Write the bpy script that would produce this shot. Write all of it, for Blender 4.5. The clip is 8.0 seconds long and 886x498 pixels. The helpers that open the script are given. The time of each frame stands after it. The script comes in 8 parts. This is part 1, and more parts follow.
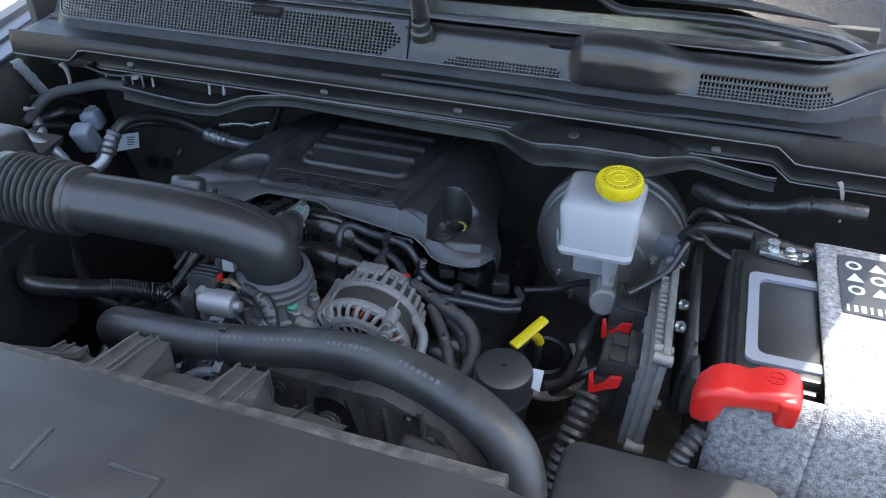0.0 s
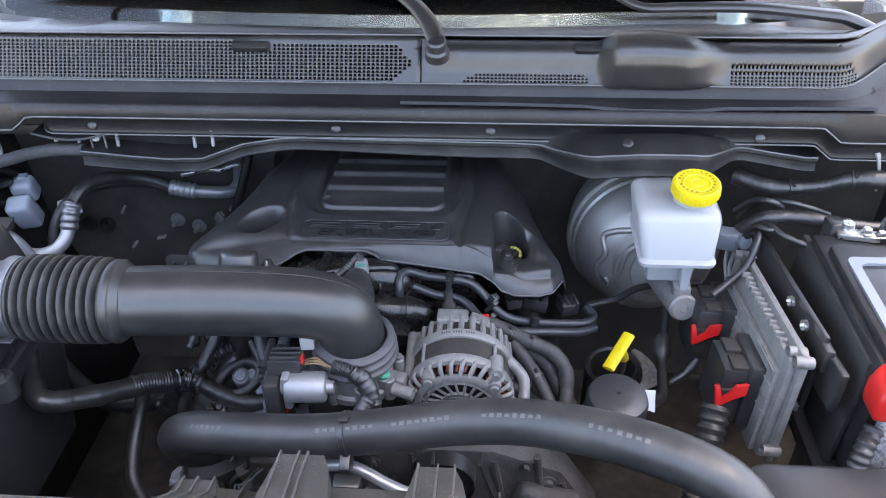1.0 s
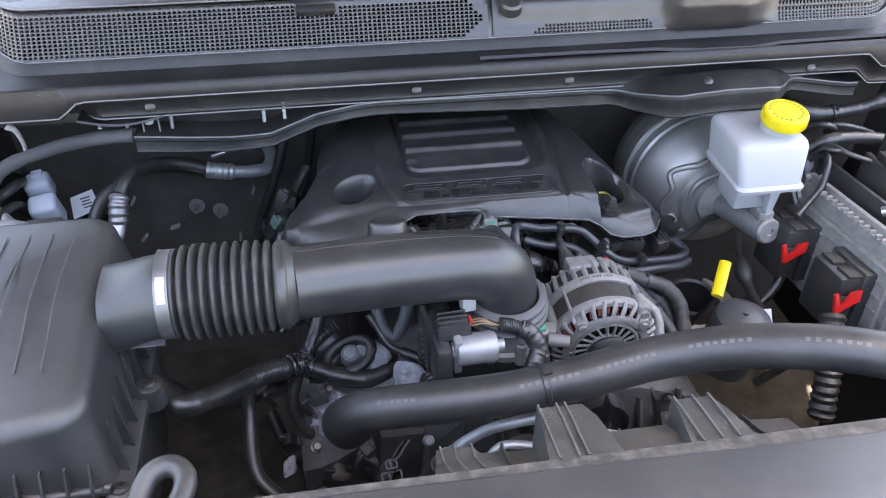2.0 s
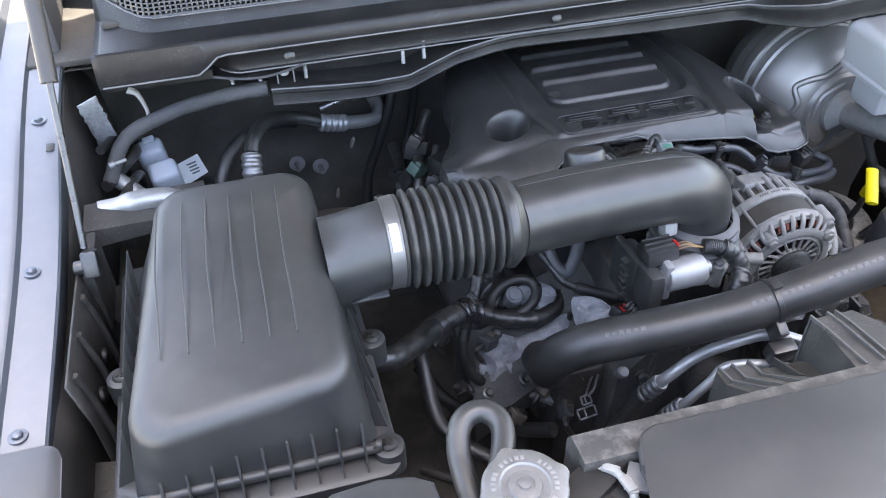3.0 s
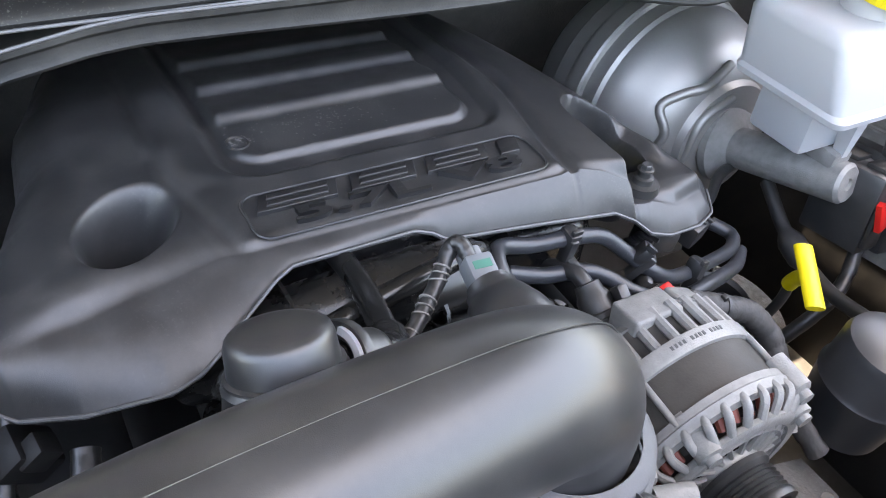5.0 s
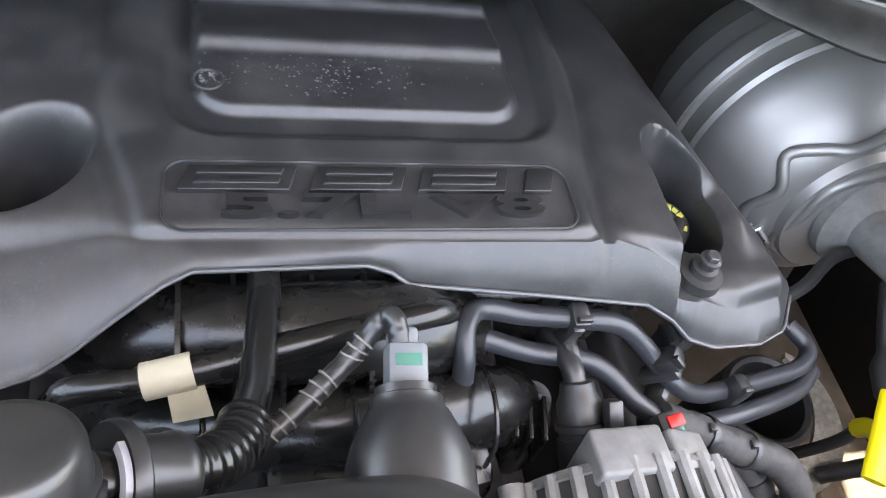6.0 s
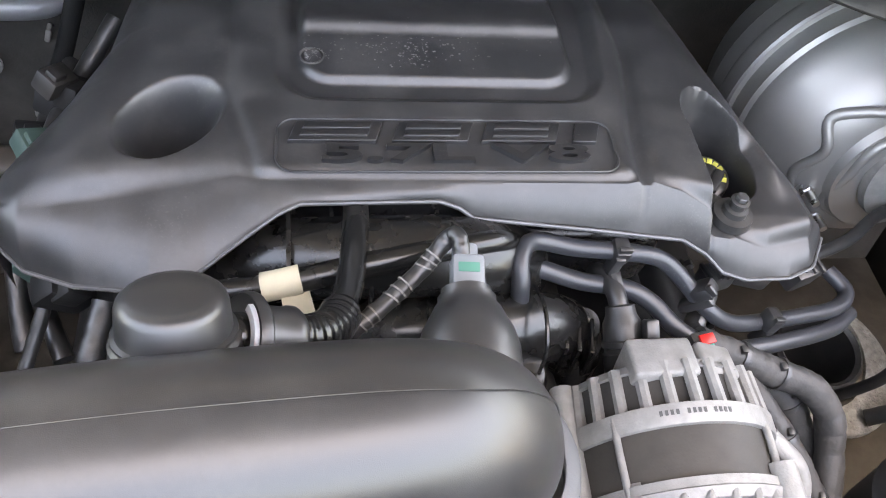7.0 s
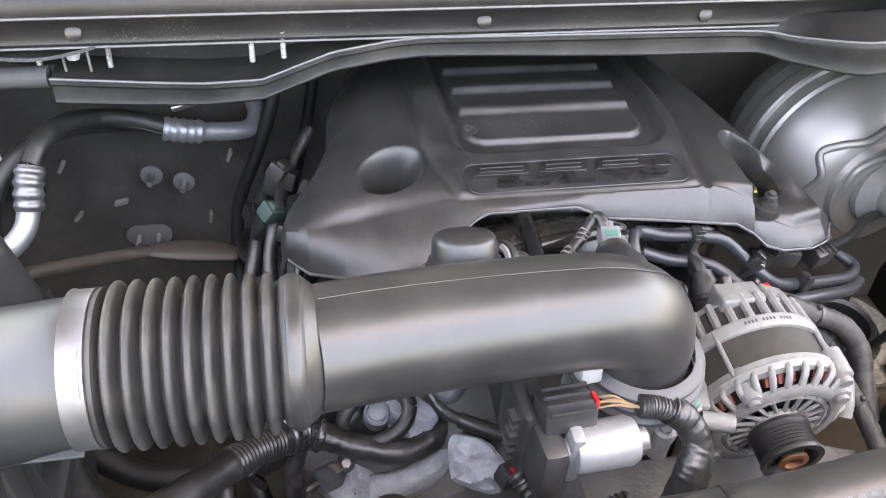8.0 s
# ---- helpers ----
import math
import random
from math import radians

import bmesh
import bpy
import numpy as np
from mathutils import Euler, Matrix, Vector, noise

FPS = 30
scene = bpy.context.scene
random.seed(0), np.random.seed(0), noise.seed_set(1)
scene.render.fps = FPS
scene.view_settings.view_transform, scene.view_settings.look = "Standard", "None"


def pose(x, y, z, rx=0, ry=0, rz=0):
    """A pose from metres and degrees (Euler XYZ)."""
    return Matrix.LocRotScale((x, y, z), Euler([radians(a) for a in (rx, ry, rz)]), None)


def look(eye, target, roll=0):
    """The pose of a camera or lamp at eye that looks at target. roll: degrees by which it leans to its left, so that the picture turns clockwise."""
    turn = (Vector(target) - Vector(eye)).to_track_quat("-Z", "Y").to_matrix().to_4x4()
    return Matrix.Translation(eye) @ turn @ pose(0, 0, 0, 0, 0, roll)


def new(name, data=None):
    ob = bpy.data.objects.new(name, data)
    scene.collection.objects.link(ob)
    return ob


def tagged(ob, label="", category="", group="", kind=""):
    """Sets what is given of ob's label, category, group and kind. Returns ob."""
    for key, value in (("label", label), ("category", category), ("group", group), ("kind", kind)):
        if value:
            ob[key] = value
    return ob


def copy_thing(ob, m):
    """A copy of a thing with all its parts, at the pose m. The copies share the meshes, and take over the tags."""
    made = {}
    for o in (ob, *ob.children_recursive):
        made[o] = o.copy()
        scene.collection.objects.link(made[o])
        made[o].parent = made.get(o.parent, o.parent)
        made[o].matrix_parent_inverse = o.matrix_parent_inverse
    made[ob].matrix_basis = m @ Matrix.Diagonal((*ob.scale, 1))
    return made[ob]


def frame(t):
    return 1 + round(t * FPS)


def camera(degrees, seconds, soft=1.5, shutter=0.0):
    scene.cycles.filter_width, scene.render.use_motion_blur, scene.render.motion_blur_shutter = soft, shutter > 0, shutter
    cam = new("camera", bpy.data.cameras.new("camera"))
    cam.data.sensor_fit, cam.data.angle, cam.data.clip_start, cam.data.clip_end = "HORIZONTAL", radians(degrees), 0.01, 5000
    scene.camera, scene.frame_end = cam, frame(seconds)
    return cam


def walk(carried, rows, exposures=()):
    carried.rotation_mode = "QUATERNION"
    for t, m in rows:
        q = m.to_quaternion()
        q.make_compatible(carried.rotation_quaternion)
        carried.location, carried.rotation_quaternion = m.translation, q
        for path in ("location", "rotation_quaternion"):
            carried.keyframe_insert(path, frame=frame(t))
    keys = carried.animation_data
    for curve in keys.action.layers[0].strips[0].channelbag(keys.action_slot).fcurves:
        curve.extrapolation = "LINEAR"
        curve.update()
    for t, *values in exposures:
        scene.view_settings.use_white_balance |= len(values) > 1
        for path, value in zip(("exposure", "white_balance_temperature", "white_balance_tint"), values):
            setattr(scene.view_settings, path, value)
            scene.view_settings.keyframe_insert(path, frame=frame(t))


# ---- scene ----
cam = camera(56.5, 8.0, soft=1.0)
PATH = [
    (0, (0.588, -1.157, 1.758), (0.052, 0.416, 0.645), -0.0),
    (0.5, (0.375, -1.141, 1.774), (0.06, 0.492, 0.663), -0.5),
    (1, (0.194, -1.11, 1.791), (0.067, 0.513, 0.629), -1.2),
    (1.2, (0.113, -1.112, 1.789), (0.066, 0.506, 0.615), -0.8),
    (2.3, (-0.348, -1.078, 1.759), (-0.03, 0.461, 0.522), 0.6),
    (2.5, (-0.407, -1.054, 1.746), (-0.092, 0.478, 0.5), -0.2),
    (3, (-0.562, -1.02, 1.728), (-0.188, 0.451, 0.426), -1.4),
    (3.5, (-0.702, -0.989, 1.682), (-0.119, 0.377, 0.343), -3.6),
    (4, (-0.659, -0.856, 1.582), (0.194, 0.399, 0.279), -0.2),
    (4.5, (-0.458, -0.644, 1.489), (0.438, 0.625, 0.229), 3.0),
    (5, (-0.25, -0.459, 1.41), (0.608, 0.807, 0.12), 7.3),
    (5.2, (-0.193, -0.408, 1.412), (0.606, 0.837, 0.066), 10.1),
    (6.3, (-0.091, -0.33, 1.403), (0.369, 0.777, -0.198), 19.8),
    (6.5, (-0.091, -0.343, 1.409), (0.319, 0.742, -0.221), 18.6),
    (7, (-0.097, -0.428, 1.457), (0.218, 0.769, -0.114), 10.8),
    (7.5, (-0.196, -0.58, 1.519), (0.134, 0.798, 0.107), 6.4),
    (8, (-0.292, -0.693, 1.556), (0.046, 0.772, 0.237), 4.3),
]
EXPOSURES = [(0.0, 2.32, 6600, 6), (0.5, 3.05, 6800, 9), (1.0, 3.22, 7300, 14), (2.5, 3.47, 7600, 16), (3.0, 3.52, 7600, 12), (3.5, 3.36, 7600, 11), (4.0, 3.35, 7800, 12), (4.5, 3.66, 8000, 12), (5.0, 3.82, 8200, 13), (6.5, 4.18, 9200, 14), (7.0, 4.2, 9300, 15), (7.5, 4.32, 9400, 15), (8.0, 4.24, 9500, 17)]
walk(cam, [(t, look(eye, target, roll)) for t, eye, target, roll in PATH], EXPOSURES)

# ---- light ----
SUN_DIR = Vector((0.16, 0.10, 1.0)).normalized()
world = bpy.data.worlds.new("daylight")
scene.world = world
world.use_nodes = True
wn, wl = world.node_tree.nodes, world.node_tree.links
sky = wn.new("ShaderNodeTexSky")
sky.sky_type = "NISHITA"
sky.sun_disc = False
sky.sun_elevation = math.asin(SUN_DIR.z)
sky.sun_rotation = math.atan2(SUN_DIR.x, SUN_DIR.y)
sky.air_density, sky.dust_density = 1.0, 3.0
wl.new(sky.outputs["Color"], wn["Background"].inputs["Color"])
wn["Background"].inputs["Strength"].default_value = 0.15
sun = new("sun", bpy.data.lights.new("sun", "SUN"))
sun.data.energy, sun.data.angle, sun.data.color = 2.5, radians(0.53), (1.0, 0.95, 0.88)
sun.matrix_world = look(SUN_DIR * 20, (0, 0, 0))

# ---- helpers for building ----
BASE = {}


def material(name, base, rough=0.5, metal=0.0, vary=0.25, scale=40.0, bump=0.15, bump_scale=600.0, dust=0.0, dust_colour=(0.32, 0.30, 0.27),
             dust_scale=14.0, rough_vary=0.1, second=None, coat=0.0, gloss=0.5, bump_distance=0.0006, random=0.0, speck=0.0):
    """Grain, larger blotches, dust in patches and fine relief over one base colour, in metres."""
    m = bpy.data.materials.new(name)
    m.use_nodes = True
    n, l = m.node_tree.nodes, m.node_tree.links
    b = n["Principled BSDF"]
    co = n.new("ShaderNodeTexCoord")
    big, fine = n.new("ShaderNodeTexNoise"), n.new("ShaderNodeTexNoise")
    big.inputs["Scale"].default_value, fine.inputs["Scale"].default_value = scale, bump_scale
    big.inputs["Detail"].default_value, fine.inputs["Detail"].default_value = 5, 2
    l.new(co.outputs["Object"], big.inputs["Vector"])
    l.new(co.outputs["Object"], fine.inputs["Vector"])
    ramp = n.new("ShaderNodeMix")
    ramp.data_type = "RGBA"
    other = second or tuple(c * (1 + vary) for c in base)
    ramp.inputs["A"].default_value = (*(c * (1 - vary) for c in base), 1)
    ramp.inputs["B"].default_value = (*other, 1)
    l.new(big.outputs["Fac"], ramp.inputs["Factor"])
    colour = ramp.outputs["Result"]
    if random:
        info, mul = n.new("ShaderNodeObjectInfo"), n.new("ShaderNodeHueSaturation")
        span = n.new("ShaderNodeMapRange")
        span.inputs["To Min"].default_value, span.inputs["To Max"].default_value = 1 - random, 1 + random
        l.new(info.outputs["Random"], span.inputs["Value"])
        l.new(span.outputs["Result"], mul.inputs["Value"])
        l.new(colour, mul.inputs["Color"])
        colour = mul.outputs["Color"]
    rough_range = n.new("ShaderNodeMapRange")
    rough_range.inputs["To Min"].default_value, rough_range.inputs["To Max"].default_value = max(0.03, rough - rough_vary), min(1, rough + rough_vary)
    l.new(big.outputs["Fac"], rough_range.inputs["Value"])
    roughness = rough_range.outputs["Result"]
    if dust:
        patch, edge, mix = n.new("ShaderNodeTexNoise"), n.new("ShaderNodeMapRange"), n.new("ShaderNodeMix")
        patch.inputs["Scale"].default_value, patch.inputs["Detail"].default_value, patch.inputs["Roughness"].default_value = dust_scale, 9, 0.68
        l.new(co.outputs["Object"], patch.inputs["Vector"])
        edge.inputs["From Min"].default_value, edge.inputs["From Max"].default_value, edge.inputs["To Max"].default_value = 0.44, 0.74, dust
        l.new(patch.outputs["Fac"], edge.inputs["Value"])
        mix.data_type = "RGBA"
        mix.inputs["B"].default_value = (*dust_colour, 1)
        l.new(edge.outputs["Result"], mix.inputs["Factor"])
        l.new(colour, mix.inputs["A"])
        colour = mix.outputs["Result"]
        add = n.new("ShaderNodeMath")
        add.operation, add.use_clamp = "ADD", True
        l.new(roughness, add.inputs[0])
        l.new(edge.outputs["Result"], add.inputs[1])
        roughness = add.outputs[0]
    if speck:
        dots, near, gate, where, both, pale = (n.new(k) for k in ("ShaderNodeTexNoise", "ShaderNodeTexNoise", "ShaderNodeMapRange", "ShaderNodeMapRange", "ShaderNodeMath", "ShaderNodeMix"))
        dots.inputs["Scale"].default_value, near.inputs["Scale"].default_value, near.inputs["Detail"].default_value = 520, 26, 4
        l.new(co.outputs["Object"], dots.inputs["Vector"])
        l.new(co.outputs["Object"], near.inputs["Vector"])
        gate.inputs["From Min"].default_value, gate.inputs["From Max"].default_value, gate.inputs["To Max"].default_value = 0.60, 0.68, speck
        where.inputs["From Min"].default_value, where.inputs["From Max"].default_value = 0.48, 0.66
        l.new(dots.outputs["Fac"], gate.inputs["Value"])
        l.new(near.outputs["Fac"], where.inputs["Value"])
        both.operation = "MULTIPLY"
        l.new(gate.outputs["Result"], both.inputs[0])
        l.new(where.outputs["Result"], both.inputs[1])
        pale.data_type = "RGBA"
        pale.inputs["B"].default_value = (0.30, 0.29, 0.27, 1)
        l.new(both.outputs[0], pale.inputs["Factor"])
        l.new(colour, pale.inputs["A"])
        colour = pale.outputs["Result"]
    l.new(colour, b.inputs["Base Color"])
    l.new(roughness, b.inputs["Roughness"])
    b.inputs["Metallic"].default_value = metal
    b.inputs["Coat Weight"].default_value = coat
    b.inputs["Specular IOR Level"].default_value = gloss
    b.inputs["Coat Roughness"].default_value = 0.08
    if bump:
        relief = n.new("ShaderNodeBump")
        relief.inputs["Strength"].default_value, relief.inputs["Distance"].default_value = bump, bump_distance
        l.new(fine.outputs["Fac"], relief.inputs["Height"])
        l.new(relief.outputs["Normal"], b.inputs["Normal"])
    return m


def finish(name, bm, mat, smooth=40):
    me = bpy.data.meshes.new(name)
    bmesh.ops.remove_doubles(bm, verts=bm.verts, dist=1e-6)
    bmesh.ops.recalc_face_normals(bm, faces=bm.faces)
    bm.to_mesh(me)
    bm.free()
    me.shade_smooth()
    me.set_sharp_from_angle(angle=radians(smooth))
    for one in mat if isinstance(mat, (list, tuple)) else (mat,):
        me.materials.append(one)
    return me


def thing(name, at, label, category, group="", kind=""):
    ob = new(name)
    ob.empty_display_size = 0.02
    ob.location = at
    BASE[ob] = Vector(at)
    return tagged(ob, label, category, group, kind)


def part(name, bm, mat, parent, label="", smooth=40):
    """Links a bmesh in world metres as one mesh under a thing or under a part."""
    base = BASE[parent]
    bmesh.ops.translate(bm, verts=bm.verts, vec=-base)
    ob = new(name, finish(name, bm, mat, smooth))
    ob.parent = parent
    BASE[ob] = base
    return tagged(ob, label)


def single(name, bm, mat, at, label="", category="", group="", kind="", smooth=40):
    """A thing, or a piece of the setting, that is one mesh, with its origin at its base."""
    bmesh.ops.translate(bm, verts=bm.verts, vec=-Vector(at))
    ob = new(name, finish(name, bm, mat, smooth))
    ob.location = at
    BASE[ob] = Vector(at)
    return tagged(ob, label, category, group, kind)


def spline(pts, steps=8):
    """A smooth line through the points."""
    p = [Vector(a) for a in pts]
    if len(p) == 2:
        return [p[0].lerp(p[1], i / steps) for i in range(steps + 1)]
    p = [2 * p[0] - p[1], *p, 2 * p[-1] - p[-2]]
    out = []
    for i in range(1, len(p) - 2):
        a, b, c, d = p[i - 1 : i + 3]
        for k in range(steps):
            t = k / steps
            out.append(0.5 * (2 * b + (c - a) * t + (2 * a - 5 * b + 4 * c - d) * t * t + (3 * b - a - 3 * c + d) * t ** 3))
    return out + [p[-2]]


def sweep(bm, pts, r, n=14, steps=8, cap=True, straight=False, flat=1.0):
    """A tube along points; r is one radius, or a function of the share of the way."""
    line = [Vector(a) for a in pts] if straight else spline(pts, steps)
    length = [0.0]
    for a, b in zip(line, line[1:]):
        length.append(length[-1] + (b - a).length)
    side, rings = None, []
    for i, c in enumerate(line):
        d = (line[min(i + 1, len(line) - 1)] - line[max(i - 1, 0)]).normalized()
        if side is None:
            side = d.orthogonal().normalized() if abs(d.z) > 0.9 else d.cross(Vector((0, 0, 1))).normalized()
        side = (side - d * side.dot(d)).normalized()
        up = side.cross(d)
        rr = r(length[i] / length[-1]) if callable(r) else r
        rings.append([bm.verts.new(c + rr * (math.cos(2 * math.pi * k / n) * side + flat * math.sin(2 * math.pi * k / n) * up)) for k in range(n)])
    for a, b in zip(rings, rings[1:]):
        for k in range(n):
            bm.faces.new((a[k], a[(k + 1) % n], b[(k + 1) % n], b[k]))
    if cap:
        bm.faces.new(rings[0])
        bm.faces.new(rings[-1])
    return bm


def lathe(bm, profile, at, axis, n=32, start=0.0, turn=360.0):
    """Turns (radius, way along the axis) round an axis."""
    z = Vector(axis).normalized()
    x = z.orthogonal().normalized()
    y = z.cross(x)
    at = Vector(at)
    count = n if turn == 360 else n + 1
    rings = []
    for r, h in profile:
        if r < 1e-5:
            rings.append([bm.verts.new(at + z * h)])
        else:
            angles = [radians(start + turn * k / n) for k in range(count)]
            rings.append([bm.verts.new(at + z * h + r * (math.cos(a) * x + math.sin(a) * y)) for a in angles])
    for a, b in zip(rings, rings[1:]):
        for k in range(n):
            j = (k + 1) % count
            if len(a) == 1 and len(b) == 1:
                continue
            if len(a) == 1:
                bm.faces.new((a[0], b[j], b[k]))
            elif len(b) == 1:
                bm.faces.new((a[k], a[j], b[0]))
            else:
                bm.faces.new((a[k], a[j], b[j], b[k]))
    return bm


def merge(bm, other, matrix=None):
    me = bpy.data.meshes.new("merged")
    other.to_mesh(me)
    other.free()
    if matrix:
        me.transform(matrix)
    bm.from_mesh(me)
    bpy.data.meshes.remove(me)
    return bm


def box(bm, at, size, turn=(0, 0, 0), bevel=0.003, segments=2, taper=1.0):
    """A bevelled box about its centre; taper narrows its top."""
    one = bmesh.new()
    bmesh.ops.create_cube(one, size=1)
    for v in one.verts:
        k = taper if v.co.z > 0 else 1
        v.co = Vector((v.co.x * size[0] * k, v.co.y * size[1] * k, v.co.z * size[2]))
    if bevel:
        bmesh.ops.bevel(one, geom=one.edges, offset=min(bevel, 0.45 * min(size)), segments=segments, affect="EDGES", profile=0.5)
    return merge(bm, one, pose(*at, *turn))


def slab(bm, outline, low, high, matrix=None, bevel=0.0, segments=2):
    """A plate with an outline in x and y, between two heights."""
    one = bmesh.new()
    bottom = [one.verts.new((x, y, low)) for x, y in outline]
    top = [one.verts.new((x, y, high)) for x, y in outline]
    count = len(outline)
    one.faces.new(bottom)
    lid = one.faces.new(top)
    for k in range(count):
        one.faces.new((bottom[k], bottom[(k + 1) % count], top[(k + 1) % count], top[k]))
    if bevel:
        bmesh.ops.bevel(one, geom=list(lid.edges), offset=bevel, segments=segments, affect="EDGES", profile=0.5)
    return merge(bm, one, matrix)


def rounded(x0, y0, x1, y1, r, n=6):
    """The outline of a rectangle with round corners."""
    out = []
    for cx, cy, a in ((x1 - r, y1 - r, 0), (x0 + r, y1 - r, 90), (x0 + r, y0 + r, 180), (x1 - r, y0 + r, 270)):
        out += [(cx + r * math.cos(radians(a + 90 * k / n)), cy + r * math.sin(radians(a + 90 * k / n))) for k in range(n + 1)]
    return out


def loft(bm, loops, cap=True, closed=True):
    """A skin over loops of equally many points."""
    rings = [[bm.verts.new(p) for p in loop] for loop in loops]
    n = len(rings[0])
    for a, b in zip(rings, rings[1:]):
        for k in range(n if closed else n - 1):
            bm.faces.new((a[k], a[(k + 1) % n], b[(k + 1) % n], b[k]))
    if cap:
        bm.faces.new(rings[0])
        bm.faces.new(rings[-1])
    return bm


def table(rows):
    """A smooth function of one value through rows of (value, result, ...)."""
    xs = [r[0] for r in rows]
    cols = list(zip(*[r[1:] for r in rows]))

    def at(x):
        out = tuple(float(np.interp(x, xs, c)) for c in cols)
        return out if len(out) > 1 else out[0]

    return at


def step(a, b, x):
    t = min(1.0, max(0.0, (x - a) / (b - a)))
    return t * t * (3 - 2 * t)


def bolt(bm, at, axis, r=0.006, h=0.006, flange=1.5):
    """A hexagon head on a flange."""
    a = Vector(axis).normalized()
    lathe(bm, [(0, 0), (r * flange, 0), (r * flange, h * 0.25), (r * 1.05, h * 0.35)], at, a, 18)
    lathe(bm, [(r, h * 0.3), (r, h * 0.9), (r * 0.85, h), (0, h)], at, a, 6)
    return bm


def wrapped(seed, r):
    """The uneven radius of a taped harness."""
    return lambda s: r * (1 + 0.030 * math.sin(s * 37 + seed) + 0.025 * math.sin(s * 83 + 2 * seed) + 0.02 * math.sin(s * 171 + 3 * seed))


def ribbed(count, r, depth):
    return lambda s: r - depth * (0.5 + 0.5 * math.cos(2 * math.pi * count * s))


def writing(text, size, depth, matrix, bold=0.0):
    """Raised letters, as a bmesh."""
    cu = bpy.data.curves.new("letters", "FONT")
    cu.offset = bold * size
    cu.body, cu.size, cu.extrude, cu.align_x, cu.align_y, cu.resolution_u = text, size, depth, "CENTER", "CENTER", 3
    ob = bpy.data.objects.new("letters", cu)
    me = bpy.data.meshes.new_from_object(ob)
    bm = bmesh.new()
    bm.from_mesh(me)
    bmesh.ops.transform(bm, matrix=matrix, verts=bm.verts)
    bpy.data.objects.remove(ob)
    bpy.data.meshes.remove(me)
    bpy.data.curves.remove(cu)
    return bm


# ---- materials ----
BLACK = material("black plastic", (0.020, 0.020, 0.021), 0.34, vary=0.15, bump=0.25, bump_scale=1800, bump_distance=0.0002, dust=0.08, rough_vary=0.05, gloss=0.8)
COVER = material("dusty moulded black plastic", (0.020, 0.020, 0.021), 0.38, vary=0.15, bump=0.3, bump_scale=1500, bump_distance=0.0002, dust=0.15, dust_scale=30, dust_colour=(0.20, 0.19, 0.18), gloss=0.8, speck=0.07, rough_vary=0.12)
BOXTOP = material("grained dark grey plastic", (0.029, 0.030, 0.031), 0.42, vary=0.12, bump=0.35, bump_scale=1300, bump_distance=0.0002, dust=0.08, dust_scale=9, gloss=0.7)
RUBBER = material("rubber", (0.020, 0.020, 0.020), 0.42, vary=0.2, bump=0.2, bump_scale=900, dust=0.10, dust_scale=30, gloss=0.7)
BELLOWS = material("ribbed duct rubber", (0.026, 0.026, 0.026), 0.5, vary=0.2, bump=0.2, bump_scale=900, dust=0.15, dust_scale=30, gloss=0.5)
HOSE = material("coolant hose rubber", (0.026, 0.026, 0.026), 0.40, vary=0.2, bump=0.2, bump_scale=700, dust=0.10, dust_scale=18, gloss=0.7)
TAPE = material("harness tape", (0.018, 0.018, 0.018), 0.36, vary=0.3, scale=160, bump=0.5, bump_scale=220, bump_distance=0.0006, dust=0.10, dust_scale=40, gloss=0.8)
ALU = material("cast aluminium", (0.255, 0.25, 0.24), 0.55, 0.4, vary=0.35, scale=90, bump=0.6, bump_scale=700, dust=0.4, dust_colour=(0.16, 0.155, 0.15))
BRIGHT = material("bright zinc", (0.58, 0.58, 0.57), 0.30, 0.95, vary=0.15, scale=120, bump=0.2, bump_scale=400)
PIPE = material("drawn aluminium pipe", (0.44, 0.45, 0.46), 0.46, 0.7, vary=0.15, scale=60, bump=0.2, bump_scale=500)
MOTOR = material("satin motor steel", (0.31, 0.31, 0.315), 0.5, 0.6, vary=0.15, scale=90, bump=0.2, bump_scale=500)
BOOSTER = material("plated steel", (0.34, 0.33, 0.315), 0.43, 0.65, vary=0.3, scale=14, bump=0.1, bump_scale=200, dust=0.12, dust_colour=(0.2, 0.17, 0.14))
AGED = material("aged dull rubber", (0.013, 0.013, 0.013), 0.55, vary=0.3, bump=0.3, bump_scale=500, dust=0.05, dust_scale=40, dust_colour=(0.14, 0.11, 0.08), gloss=0.4)
OILY = material("oily dusty undertray", (0.060, 0.054, 0.046), 0.6, vary=0.6, scale=14, bump=0.4, dust=0.3)
DUSTY = material("dusty black plastic", (0.035, 0.034, 0.032), 0.6, vary=0.3, scale=60, bump=0.4, bump_scale=400, dust=0.35, dust_scale=35, dust_colour=(0.17, 0.155, 0.14), speck=0.4)
WHITE = material("translucent white plastic", (0.38, 0.385, 0.395), 0.38, vary=0.05, scale=10, bump=0.05)
WHITE.node_tree.nodes["Principled BSDF"].inputs["Subsurface Weight"].default_value = 0.4
WHITE.node_tree.nodes["Principled BSDF"].inputs["Subsurface Radius"].default_value = (0.014, 0.010, 0.009)
YELLOW = material("yellow plastic", (0.66, 0.52, 0.012), 0.42, vary=0.08, bump=0.1)
RED = material("red plastic", (0.50, 0.014, 0.012), 0.35, vary=0.08, bump=0.1)
SILVER = material("silver paint", (0.092, 0.104, 0.124), 0.32, 0.3, vary=0.05, scale=6, bump=0.04, bump_scale=900, dust=0.12, coat=0.4)
